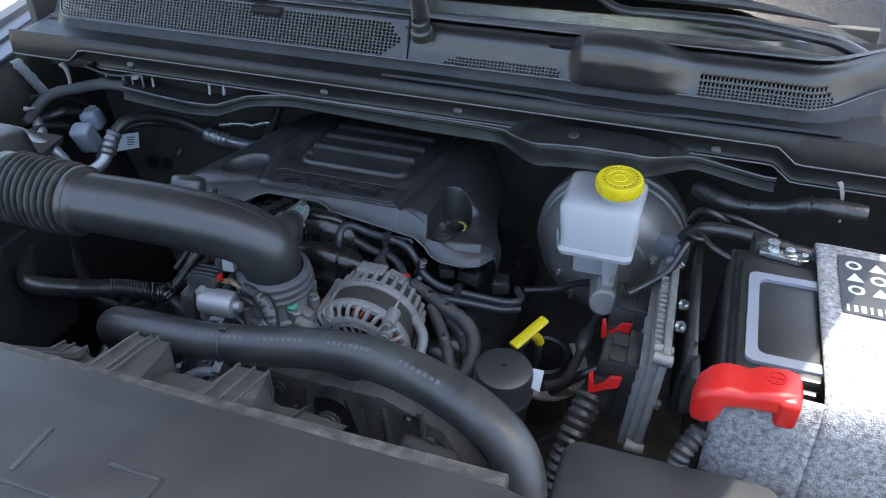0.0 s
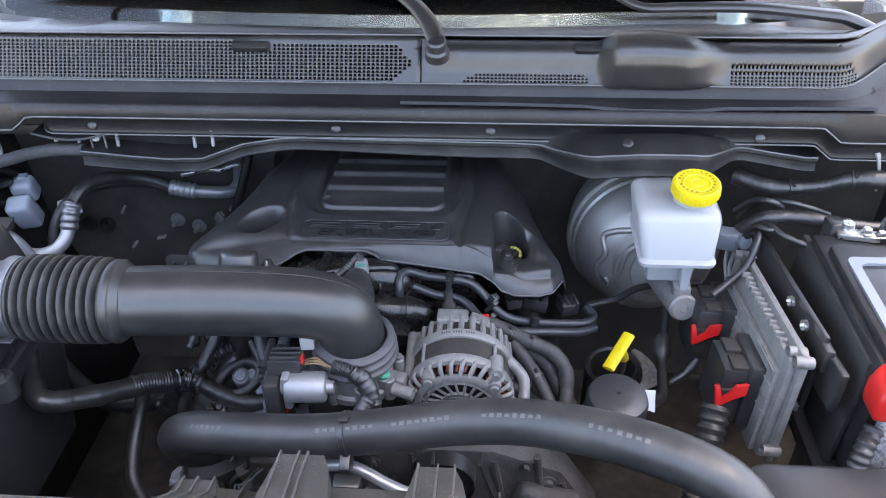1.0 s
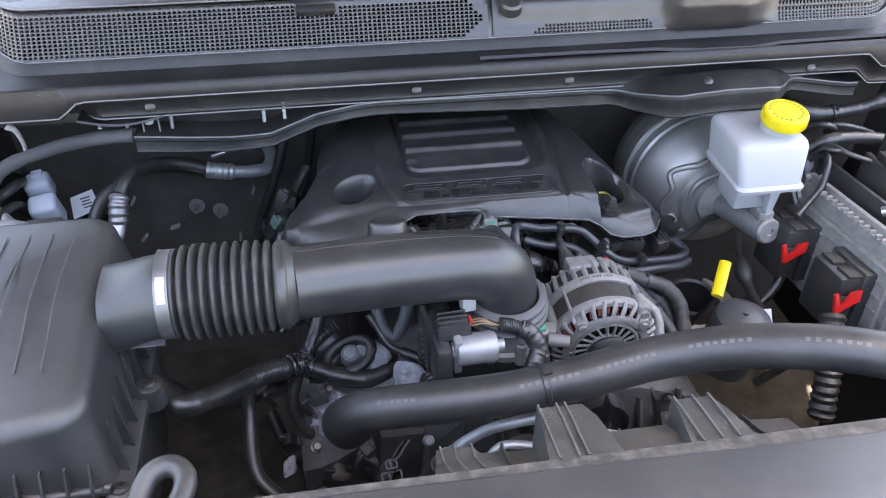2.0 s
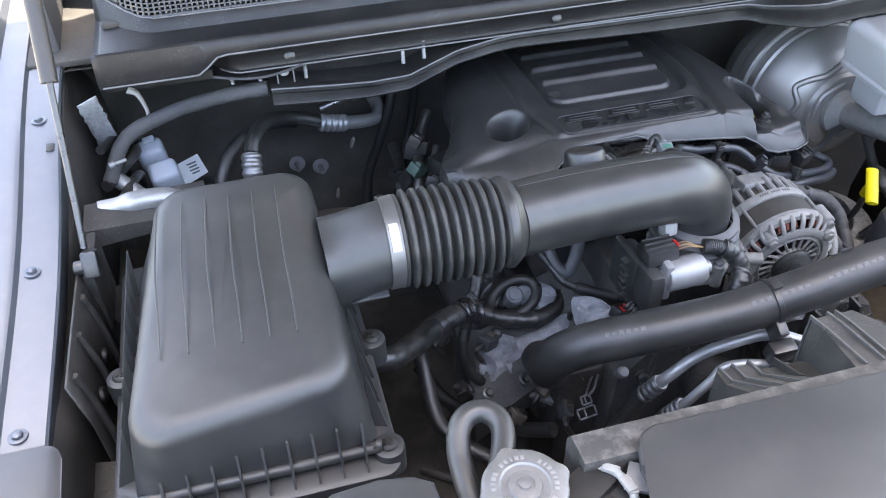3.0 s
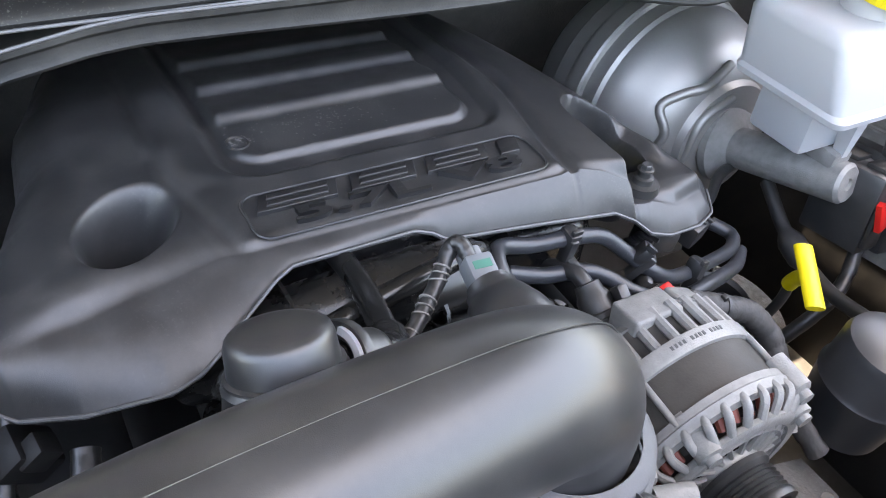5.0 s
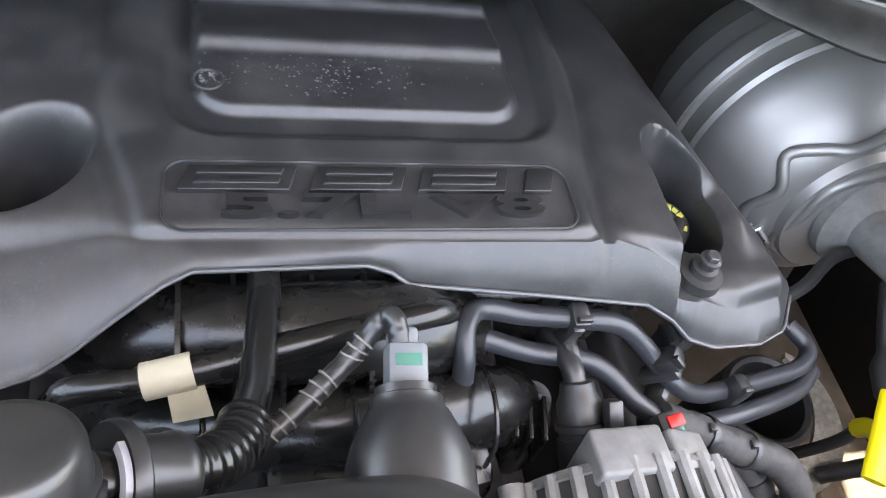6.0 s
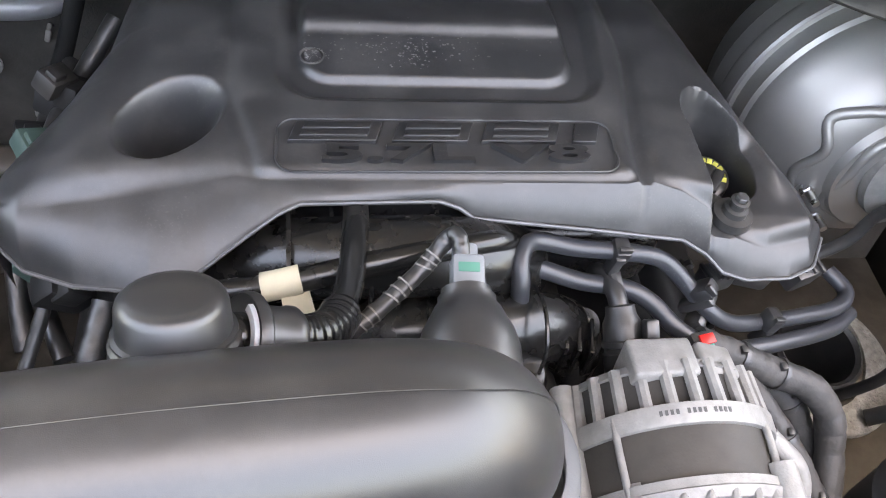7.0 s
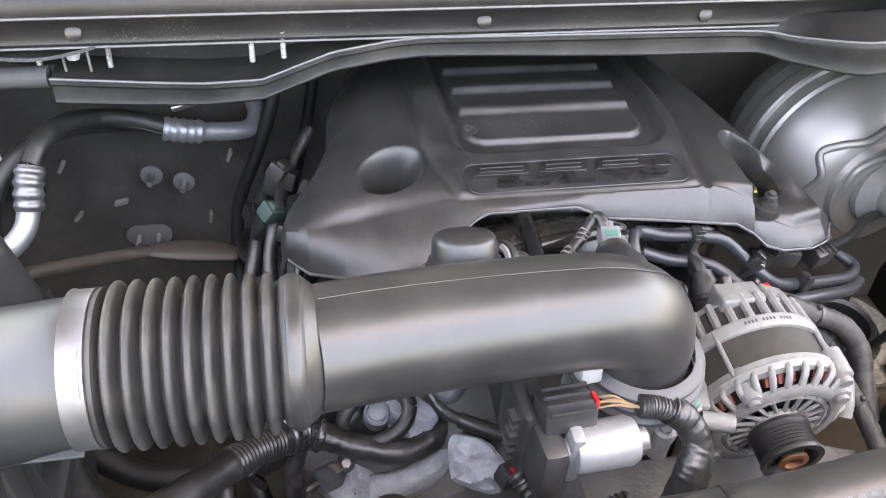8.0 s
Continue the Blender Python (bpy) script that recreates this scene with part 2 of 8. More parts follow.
BODY_DARK = material("dark primed steel", (0.020, 0.019, 0.018), 0.5, vary=0.3, scale=20, bump=0.2, dust=0.30, dust_colour=(0.13, 0.11, 0.09))
GREY_PAINT = material("underbonnet grey plastic", (0.014, 0.014, 0.015), 0.42, vary=0.2, bump=0.25, bump_scale=1500, bump_distance=0.0002, dust=0.06, dust_scale=9, gloss=0.42, speck=0.3)
SHIELD = material("smooth dark panel plastic", (0.032, 0.033, 0.036), 0.40, vary=0.08, scale=8, bump=0.3, bump_scale=1500, bump_distance=0.00015, dust=0.05, gloss=0.7)
CRIMP = material("dull crimped aluminium", (0.26, 0.26, 0.265), 0.42, 0.8, vary=0.3, scale=150, bump=0.5, bump_scale=500)
ROD = material("dark polished rod", (0.10, 0.10, 0.10), 0.3, 0.6, vary=0.2, scale=60)
FAINT = material("faint moulded line", (0.065, 0.066, 0.067), 0.4, vary=0.3, scale=60, bump=0.1)
# pale colour that stands in for the highlight on moulded edges
EDGE = material("pale edge highlight", (0.11, 0.11, 0.112), 0.4, vary=0.4, scale=70, bump=0.1, gloss=0.6)
SEAL = material("foam rubber seal", (0.014, 0.014, 0.014), 0.5, vary=0.2, bump=0.3, bump_scale=500, dust=0.10, gloss=0.4)

# ---- setting ----
CONCRETE = material("pale concrete", (0.42, 0.39, 0.34), 0.9, vary=0.15, scale=1.5, bump=0.4, bump_scale=120, dust=0.2, dust_scale=0.6)
bm = bmesh.new()
bmesh.ops.create_grid(bm, x_segments=2, y_segments=2, size=2500)
single("ground", bm, CONCRETE, (0, 0, 0), "pale sunlit concrete yard under the truck", "ground", kind="structure")

GLASS = bpy.data.materials.new("windscreen glass")
GLASS.use_nodes = True
gn, gl = GLASS.node_tree.nodes, GLASS.node_tree.links
gn.remove(gn["Principled BSDF"])
clear, shine, blend, fresnel = (gn.new("ShaderNode" + k) for k in ("BsdfTransparent", "BsdfGlossy", "MixShader", "Fresnel"))
clear.inputs["Color"].default_value = (0.62, 0.70, 0.68, 1)
shine.inputs["Roughness"].default_value = 0.03
fresnel.inputs["IOR"].default_value = 1.5
gl.new(fresnel.outputs["Fac"], blend.inputs["Fac"])
gl.new(clear.outputs["BSDF"], blend.inputs[1])
gl.new(shine.outputs["BSDF"], blend.inputs[2])
gl.new(blend.outputs["Shader"], gn["Material Output"].inputs["Surface"])

# front of the cab: dark plenum, dashboard and windscreen
WS = Vector((0, 0.88, 0.47)).normalized()
bm = bmesh.new()
rows = []
for i in range(13):
    s = i / 12 * 0.95
    rows.append([(x, 0.262 + 0.12 * (x / 0.85) ** 2 + WS.y * s, 1.272 - 0.05 * (x / 0.85) ** 4 + WS.z * s) for x in np.linspace(-0.84, 0.985, 35)])
loft(bm, rows, cap=False, closed=False)
pane = single("windscreen", bm, GLASS, (0, 0.26, 1.27), "raked laminated windscreen glass behind the wipers", "windscreen", kind="structure", smooth=60)
mod = pane.modifiers.new("thickness", "SOLIDIFY")
mod.thickness, mod.offset = 0.005, -1
pane.visible_shadow = False

bm = bmesh.new()
loft(bm, [[(x, 0.275 + 0.12 * (x / 0.85) ** 2, 1.262 - 0.05 * (x / 0.85) ** 4), (x, 0.62, 1.30), (x, 0.95, 1.27), (x, 1.2, 0.9), (x, 1.9, 0.8), (x, 1.98, 1.22)] for x in np.linspace(-0.84, 0.985, 10)], cap=False, closed=False)
for x in (-0.845, 0.995):
    box(bm, (x, 1.15, 0.98), (0.02, 1.8, 0.50), bevel=0.004)
    box(bm, (x, 1.95, 1.5), (0.05, 0.10, 0.62), bevel=0.01)
box(bm, (0.07, 1.58, 1.82), (1.86, 0.90, 0.04), bevel=0.01)
box(bm, (0.07, 2.02, 1.3), (1.90, 0.04, 1.10), bevel=0.01)
for x in (-0.35, 0.45):
    box(bm, (x, 1.62, 1.10), (0.46, 0.14, 0.60), (-14, 0, 0), 0.05, 4)
    box(bm, (x, 1.72, 1.48), (0.24, 0.09, 0.16), (-10, 0, 0), 0.035, 4)
single("dashboard", bm, material("dashboard vinyl", (0.06, 0.06, 0.062), 0.7, bump=0.4, bump_scale=900), (0, 0.3, 1.26), "dark dashboard and cab lining behind the windscreen", "dashboard", kind="structure")

# printed border; its wide middle stands in for the shaded glass there
bm = bmesh.new()
loft(bm, [[(x, 0.264 + 0.12 * (x / 0.85) ** 2 + WS.y * s * w, 1.266 - 0.05 * (x / 0.85) ** 4 + WS.z * s * w) for x, w in ((v, 0.02 + 0.16 * step(-0.42, -0.12, v) * (1 - step(0.45, 0.70, v))) for v in np.linspace(-0.84, 0.985, 60))] for s in (0.0, 0.5, 1.0)], cap=False, closed=False)
part("glass_border", bm, BODY_DARK, pane, "black printed border of the glass, widened to shade the middle")

# cowl: ledge, grey front bar and step, lower at its two ends
def end_drop(x):
    return 0.026 * (step(-0.595, -0.635, x) + step(0.705, 0.745, x))


def curl(x):
    return step(-0.68, -0.80, x) + step(0.74, 0.90, x)


def recede(x):
    return 0.10 * step(-0.575, -0.66, x)


bm = bmesh.new()
cols = []
for x in np.linspace(-0.770, 1.0, 178):
    d, c, g = end_drop(x), curl(x), recede(x)
    cols.append([(x, y, z) for y, z in (
        (0.192 + 0.10 * c, 1.196 + 0.02 * c), (0.186 + 0.10 * c, 1.2075 + 0.02 * c), (0.179 + 0.10 * c, 1.2095 + 0.02 * c), (0.173 + 0.10 * c, 1.204 + 0.02 * c),
        (0.168 + 0.08 * c, 1.194), (0.140, 1.188), (0.122, 1.189), (0.113, 1.196), (0.108, 1.200), (0.104, 1.198), (0.101, 1.190 - 0.3 * d), (0.099, 1.178 - d), (0.101, 1.1745 - d),
        (0.108 + g, 1.173 - d), (0.114 + g, 1.169 - d), (0.119 + g, 1.158 - d), (0.121 + g, 1.146 - d), (0.119 + g, 1.141 - d), (0.121 + g, 1.1375 - d), (0.135 + g, 1.136 - d), (0.25, 1.134 - d))])
loft(bm, cols, cap=False, closed=False)
cowl = thing("cowl_panel", (0, 0.14, 1.13), "dark grey plastic cowl panel below the windscreen", "cowl", kind="structure")
shell = part("panel", bm, GREY_PAINT, cowl, smooth=50)
mod = shell.modifiers.new("thickness", "SOLIDIFY")
mod.thickness, mod.offset = 0.0025, -1

# cowl grille: a fine lattice, with a smooth dome over the wiper drive
DOME = table([(0, 0.180, 1.206), (0.06, 0.168, 1.210), (0.15, 0.163, 1.222), (0.45, 0.158, 1.255), (0.6, 0.161, 1.272), (0.7, 0.167, 1.283), (0.8, 0.178, 1.290), (0.9, 0.196, 1.293), (1, 0.223, 1.290)])


def grille_point(x, s):
    c = curl(x)
    y, z = 0.183 + 0.040 * s + 0.10 * c, 1.207 + 0.066 * s + 0.01 * c * s
    if x > 0.05:
        k = step(0.05, 0.10, x)
        z += k * (0.016 * step(0.25, 0.5, s) * (1 - step(0.5, 1.0, s)) - 0.004 * s)
    ridge = 0.5 * step(-0.24, -0.21, x)
    z += 0.004 * ridge * s
    dome = step(0.350, 0.385, x) * (1 - step(0.490, 0.580, x))
    dy, dz = DOME(s)
    dz -= 1.3 * (x - 0.43) ** 2 * s
    y, z = y + dome * (dy - y), z + dome * (dz - z)
    return (x, y, z)


def is_hole(x, s):
    if -0.735 < x < 0.045 - 0.09 * abs(s - 0.45) and 0.05 < s < 0.93 and not (-0.262 < x < -0.198 and s > 0.68):
        return s < 0.88 - 0.10 * step(-0.45, -0.25, -abs(x + 0.02) - 0.2)
    if 0.125 + 0.1 * s < x < 0.340 - 0.25 * max(0, s - 0.18):
        return 0.04 < s < 0.27
    if 0.570 < x < 0.79 - 0.05 * s:
        return 0.04 < s < 0.36
    return 0.61 < x < 0.75 and 0.76 < s < 0.95


def bars(a, b, pitch, hole):
    """Edges of holes and bars in turn."""
    out = []
    for k in range(int((b - a) / pitch)):
        out += [a + k * pitch, a + k * pitch + hole * pitch]
    return out + [b]


bm = bmesh.new()
for xs, ss in ((bars(-0.770, 0.06, 0.0077, 0.66), bars(0, 1, 0.077, 0.66)), (bars(0.06, 1.0, 0.0066, 0.58), bars(0, 1, 0.070, 0.55))):
    grid = [[bm.verts.new(grille_point(x, s)) for s in ss] for x in xs]
    for i in range(len(xs) - 1):
        for j in range(len(ss) - 1):
            if i % 2 or j % 2 or not is_hole(xs[i], ss[j]):
                bm.faces.new((grid[i][j], grid[i + 1][j], grid[i + 1][j + 1], grid[i][j + 1]))
lattice = part("grille", bm, BLACK, cowl, "fine black lattice of air inlet holes", smooth=50)
mod = lattice.modifiers.new("thickness", "SOLIDIFY")
mod.thickness, mod.offset = 0.003, 1
bm = bmesh.new()
loft(bm, [[(x, 0.222 + 0.10 * curl(x), 1.277), (x, 0.232 + 0.10 * curl(x), 1.280), (x, 0.262 + 0.12 * (x / 0.85) ** 2, 1.276 - 0.05 * (x / 0.85) ** 4), (x, 0.27 + 0.12 * (x / 0.85) ** 2, 1.26)] for x in np.linspace(-0.770, 1.0, 60)], cap=False, closed=False)
part("rear_lip", bm, BLACK, cowl)
for x0, x1 in ((-0.262, -0.198), (0.318, 0.366)):
    bm = bmesh.new()
    box(bm, ((x0 + x1) / 2, 0.208, 1.262), (x1 - x0, 0.014, 0.016), (-58, 0, 0), 0.003)
    part("notch", bm, GREY_PAINT, cowl)
bm = bmesh.new()
box(bm, (0.03, 0.215, 1.15), (1.58, 0.02, 0.10), bevel=0.003)
box(bm, (0.03, 0.32, 1.10), (1.62, 0.24, 0.02), bevel=0.003)
box(bm, (0.03, 0.44, 1.17), (1.66, 0.02, 0.20), bevel=0.003)
part("plenum", bm, BODY_DARK, cowl)
for x, y, z in ((-0.078, 0.121, 1.153), (0.181, 0.121, 1.153), (-0.50, 0.121, 1.153), (0.62, 0.121, 1.148)):
    bm = bmesh.new()
    lathe(bm, [(0, 0.003), (0.005, 0.0026), (0.0080, 0.001), (0.0085, -0.001)], (x, y - 0.0025, z), (0, -0.9, 0.3), 16)
    part("push_clip", bm, BLACK, cowl)
# pale beads whose colour stands in for highlights along the panel's edges
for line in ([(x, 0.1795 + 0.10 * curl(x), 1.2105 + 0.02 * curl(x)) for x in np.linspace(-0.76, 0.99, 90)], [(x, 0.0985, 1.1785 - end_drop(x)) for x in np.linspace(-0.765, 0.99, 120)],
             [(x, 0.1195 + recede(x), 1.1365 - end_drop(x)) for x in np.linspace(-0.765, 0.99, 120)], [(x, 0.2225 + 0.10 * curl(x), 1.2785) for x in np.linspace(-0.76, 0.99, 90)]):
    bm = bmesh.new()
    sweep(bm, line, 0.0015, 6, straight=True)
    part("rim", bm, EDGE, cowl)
# long groove cover on the ledge beside the dome
bm = bmesh.new()
loft(bm, [[(x, 0.160 - w, 1.1925), (x, 0.158 - w, 1.196 + 0.002 * w / 0.02), (x, 0.140 - w, 1.196), (x, 0.137 - w, 1.1915)] for x, w in ((0.03, 0), (0.2, 0.0), (0.33, 0.004), (0.40, 0.017), (0.50, 0.019), (0.56, 0.006), (0.70, 0.002), (0.80, 0.0))])
part("trim_strip", bm, GREY_PAINT, cowl)

# bulkhead, inner wings, floor of the bay, front crossmember
bm = bmesh.new()
cols = []
for x in np.linspace(-0.835, 1.01, 60):
    b = 0.0
    cols.append([(x, 0.21, 1.132), (x, 0.30, 1.10), (x, 0.372 - 0.3 * b, 1.02), (x, 0.385 - b, 0.90), (x, 0.392 - b, 0.78), (x, 0.40, 0.62), (x, 0.36, 0.46), (x, 0.30, 0.36)])
loft(bm, cols, cap=False, closed=False)
single("wall_rear", bm, material("bulkhead insulation", (0.072, 0.067, 0.060), 0.75, vary=0.35, scale=18, bump=0.5, bump_scale=300, bump_distance=0.001, dust=0.2), (0, 0.38, 0.36), "black insulated bulkhead at the rear of the engine bay", "bulkhead", kind="structure")
bm = bmesh.new()
box(bm, (0.08, -0.15, 0.40), (1.80, 1.15, 0.03), bevel=0.005)
single("floor", bm, OILY, (0, -0.15, 0.385), "dark undertray below the engine", "undertray", kind="structure")
for name, x, s in (("wall_left", -0.815, -1), ("wall_right", 0.99, 1)):
    bm = bmesh.new()
    loft(bm, [[(x + s * 0.02, y, 1.105 + 0.165 * (y - 0.04) - (0.012 if s < 0 else 0.03)), (x + s * 0.005, y, 0.98), (x, y, 0.80), (x - s * 0.05, y, 0.6), (x - s * 0.15, y, 0.40)] for y in np.linspace(-0.75, 0.42, 16)], cap=False, closed=False)
    w = single(name, bm, BODY_DARK, (x, 0, 0.4), "dark inner wing of the engine bay", "inner wing", kind="structure")
    mod = w.modifiers.new("thickness", "SOLIDIFY")
    mod.thickness, mod.offset = 0.003, 0
bm = bmesh.new()
box(bm, (0.03, -0.66, 0.75), (1.66, 0.03, 0.70), bevel=0.005)
single("radiator", bm, BODY_DARK, (0, -0.66, 0.40), "black radiator core behind the front panel", "radiator", kind="structure")


# hinge covers between the cowl's ends and the wings, widened to block the sun
for name, x in (("trim_corner_left", -0.815), ("trim_corner_right", 1.0)):
    bm = bmesh.new()
    box(bm, (x, 0.42, 1.165), (0.15, 0.40, 0.012), (8, 0, 0), 0.004)
    single(name, bm, DUSTY, (x, 0.42, 1.16), "dusty dark hinge cover beside the cowl", "hinge cover", kind="structure")


# wings: flat flange on top, then the rounded outer skin
def fender(name, inner, s, label):
    bm = bmesh.new()
    rows = []
    for y in np.linspace(-0.95, 0.50, 40):
        z = 1.105 + 0.165 * (y - 0.04) - 0.03 * max(0, -y - 0.5)
        e = inner + s * 0.004 * math.sin(y * 9)
        rows.append([(e, y, z - 0.03), (e, y, z - 0.002), (e + s * 0.002, y, z), (e + s * 0.045, y, z + 0.002), (e + s * 0.049, y, z + 0.009), (e + s * 0.060, y, z + 0.011),
                     (e + s * 0.085, y, z + 0.010), (e + s * 0.092, y, z + 0.022), (e + s * 0.11, y, z + 0.028), (e + s * 0.14, y, z + 0.018), (e + s * 0.17, y, z - 0.03), (e + s * 0.19, y, z - 0.3), (e + s * 0.18, y, 0.5)])
    loft(bm, rows, cap=False, closed=False)
    ob = single(name, bm, SILVER, (inner, 0, 0.5), label, "wing", kind="structure", smooth=30)
    mod = ob.modifiers.new("thickness", "SOLIDIFY")
    mod.thickness, mod.offset = 0.0012, -s
    return ob


left_wing = fender("fender_left", -0.832, -1, "pale silver-blue front wing with a bolted flange")
fender("fender_right", 1.015, 1, "pale silver-blue front wing beside the battery")
for x, y in ((-0.858, -0.18), (-0.862, 0.10), (-0.862, -0.40)):
    z = 1.107 + 0.165 * (y - 0.04)
    bm = bmesh.new()
    bolt(bm, (x, y, z), (0, 0, 1), 0.006, 0.006, 1.7)
    part("bolt", bm, SILVER, left_wing)
bm = bmesh.new()
box(bm, (-0.845, 0.04, 1.1075), (0.010, 0.016, 0.001), (9, 0, 0), 0.0003)
part("slot", bm, BODY_DARK, left_wing)
bm = bmesh.new()
slab(bm, rounded(-0.93, -0.62, -0.812, -0.435, 0.02), 0, 0.004, pose(0, 0, 1.115, 9.4, 0, 0) @ pose(0, 0, 0), 0.0015)
part("end_cap", bm, SHIELD, left_wing, "dark grey plastic end cover")

# raised bonnet over the bay
bm = bmesh.new()
loft(bm, [[(0.03 + 0.96 * u, 0.425 - 0.085 * step(0.62, 0.85, abs(u)), 1.440 + 0.045 * step(0.62, 0.85, abs(u)) - 0.03 * abs(u)), (0.03 + 0.96 * u, 0.335, 1.497 - 0.03 * abs(u)), (0.015 + 0.95 * u, 0.0, 1.755), (-0.045 + 0.885 * u, -0.45, 2.20), (-0.09 + 0.81 * u, -0.78 + 0.10 * u * u, 2.50)] for u in np.linspace(-1, 1, 25)], cap=False, closed=False)
hood = single("bonnet", bm, material("bonnet lining", (0.080, 0.080, 0.082), 0.8, vary=0.3, bump=0.4, bump_scale=200), (0, 0.42, 1.43), "raised bonnet with a dark lining, propped open over the bay", "bonnet", kind="structure")
mod = hood.modifiers.new("thickness", "SOLIDIFY")
mod.thickness = 0.03

# ---- engine cover ----
# lower front edge of the cover by x: y, z
SKIRT = table([(-0.318, -0.034, 0.992), (-0.305, -0.062, 0.990), (-0.285, -0.082, 0.988), (-0.25, -0.100, 0.995), (-0.20, -0.112, 1.004), (-0.180, -0.108, 1.008), (-0.165, -0.100, 1.013), (-0.140, -0.086, 1.026),
               (-0.118, -0.074, 1.036), (-0.104, -0.068, 1.039), (-0.01, -0.064, 1.036), (0.004, -0.066, 1.031), (0.014, -0.070, 1.025), (0.10, -0.076, 1.018), (0.170, -0.080, 1.010),
               (0.190, -0.086, 1.000), (0.205, -0.094, 0.988), (0.225, -0.098, 0.983), (0.262, -0.096, 0.981), (0.286, -0.086, 0.981), (0.302, -0.060, 0.984)])
# top front ridge by x: y, z
RIDGE = table([(-0.318, -0.012, 1.014), (-0.308, -0.042, 1.019), (-0.285, -0.062, 1.024), (-0.237, -0.058, 1.029), (-0.184, -0.052, 1.036), (-0.145, -0.050, 1.042), (-0.130, -0.054, 1.043), (0.125, -0.058, 1.044), (0.138, -0.056, 1.046),
               (0.165, -0.062, 1.040), (0.188, -0.070, 1.030), (0.196, -0.078, 1.014), (0.242, -0.083, 0.998), (0.282, -0.072, 0.994), (0.302, -0.048, 0.991)])
EDGE_L = table([(-0.09, -0.306), (-0.02, -0.300), (0.05, -0.270), (0.11, -0.250), (0.20, -0.243), (0.28, -0.216)])
EDGE_R = table([(-0.09, 0.302), (-0.02, 0.295), (0.04, 0.276), (0.10, 0.260), (0.20, 0.243), (0.28, 0.212)])


def field(x, y, x0, x1, y0, r):
    """How far inside a field, open to the rear, with two round front corners."""
    d = min(x - x0, x1 - x, y - y0)
    for cx, s in ((x0 + r, -1), (x1 - r, 1)):
        if s * (x - cx) > 0 and y < y0 + r:
            d = r - math.hypot(x - cx, y - y0 - r)
    return d


def cover_top(x, y):
    """Height of the cover's upper side."""
    z = 1.050 - 0.02 * step(0.06, 0.34, y)
    left, right = EDGE_L(y), EDGE_R(y)
    cl, cr = -0.136 - 0.022 * step(-0.05, 0.05, y), 0.137 + 0.018 * step(-0.05, 0.10, y)
    # shoulders on both sides of the middle, beyond a crease
    z -= 0.0045 * math.exp(-((x - cl) / 0.006) ** 2) + 0.0075 * math.exp(-((x - cr) / 0.0075) ** 2)
    z -= 0.003 * step(cl, cl - 0.012, x) + 0.003 * step(cr, cr + 0.012, x)
    if x < cl:
        t = (cl - x) / (cl - left)
        z -= 0.008 * t + 0.024 * max(0, t - 0.55) ** 2 / 0.2
    if x > cr:
        t = (x - cr) / (right - cr)
        z -= 0.006 * t + 0.050 * max(0, t - 0.35) ** 2 / 0.42
    # bowl on one side
    along, across = 0.62 * (x + 0.192) + 0.785 * (y - 0.007), 0.785 * (x + 0.192) - 0.62 * (y - 0.007)
    d = math.hypot(along / 0.0445, across / 0.0328)
    z -= 0.070 * step(1.04, 0.30, d) * (1 - 0.25 * max(-1, min(1, along / 0.046)))
    # sunk middle field with a louvred panel in it
    inset = field(x, y, -0.123, 0.130 + 0.12 * min(0.10, max(0, y - 0.04)), 0.016, 0.036)
    z -= 0.0085 * step(0.0, 0.014, inset)
    inner = field(x, y, -0.107, 0.110, 0.041, 0.028)
    if inner > 0:
        z += 0.006 * step(0.0, 0.0080, inner)
        ends = step(0.0, 0.010, inner)
        for y0 in (0.105, 0.159, 0.215):
            z += ends * 0.0068 * (step(y0 - 0.0095, y0 + 0.0015, y) - step(y0 + 0.003, y0 + 0.050, y))
    # badge field inside a fine groove
    if abs(x) < 0.124:
        cx, cy = max(0, abs(x) - 0.1075), max(0, abs(y + 0.0265) - 0.0130)
        b = 0.0125 - math.hypot(cx, cy)
        z -= 0.0012 * step(-0.003, 0.003, b)
    # lower shelf at the nose, and the deep oval pocket round the oil filler
    shelf = step(0.187, 0.1935, x) * step(0.022, 0.004, y) * (1 - step(0.250, 0.268, x + 0.10 * max(0, y + 0.05)) * step(-0.050, -0.012, y))
    low = 1.010 - 0.06 * max(0, x - 0.245) - 0.10 * max(0, -0.06 - y)
    if shelf > 0 and z > low:
        z = z * (1 - shelf) + low * shelf
    e = math.hypot((x - 0.2175 + 0.22 * y) / 0.0285, (y - 0.000) / 0.044)
    z -= 0.060 * step(1.05, 0.82, e)
    return z


def cover_point(u, v):
    """u over the width, v from the lower front edge over the ridge to the rear."""
    x0 = -0.306 + 0.608 * u
    ry, rz = RIDGE(x0)
    rz = min(rz, cover_top(x0, ry) + 0.002)
    if v < 0:
        sy, sz = SKIRT(x0)
        t = -v
        lobe = step(-0.13, -0.20, x0)
        bulge = (0.0015 + 0.0025 * lobe) * math.sin(math.pi * t)
        return Vector((x0, ry + (sy - ry) * t - bulge, rz + (sz - rz) * t + 0.45 * bulge))
    y = ry + (0.285 - ry) * v
    a, b = EDGE_L(y), EDGE_R(y)
    k = step(0, 0.25, v)
    x = (a + (b - a) * u) * k + x0 * (1 - k)
    z = cover_top(x, y)
    k = math.exp(-((y - ry) / (0.006 + 0.007 * step(-0.125, -0.185, x0))) ** 2)
    return Vector((x, y, z * (1 - k) + min(z, rz) * k))


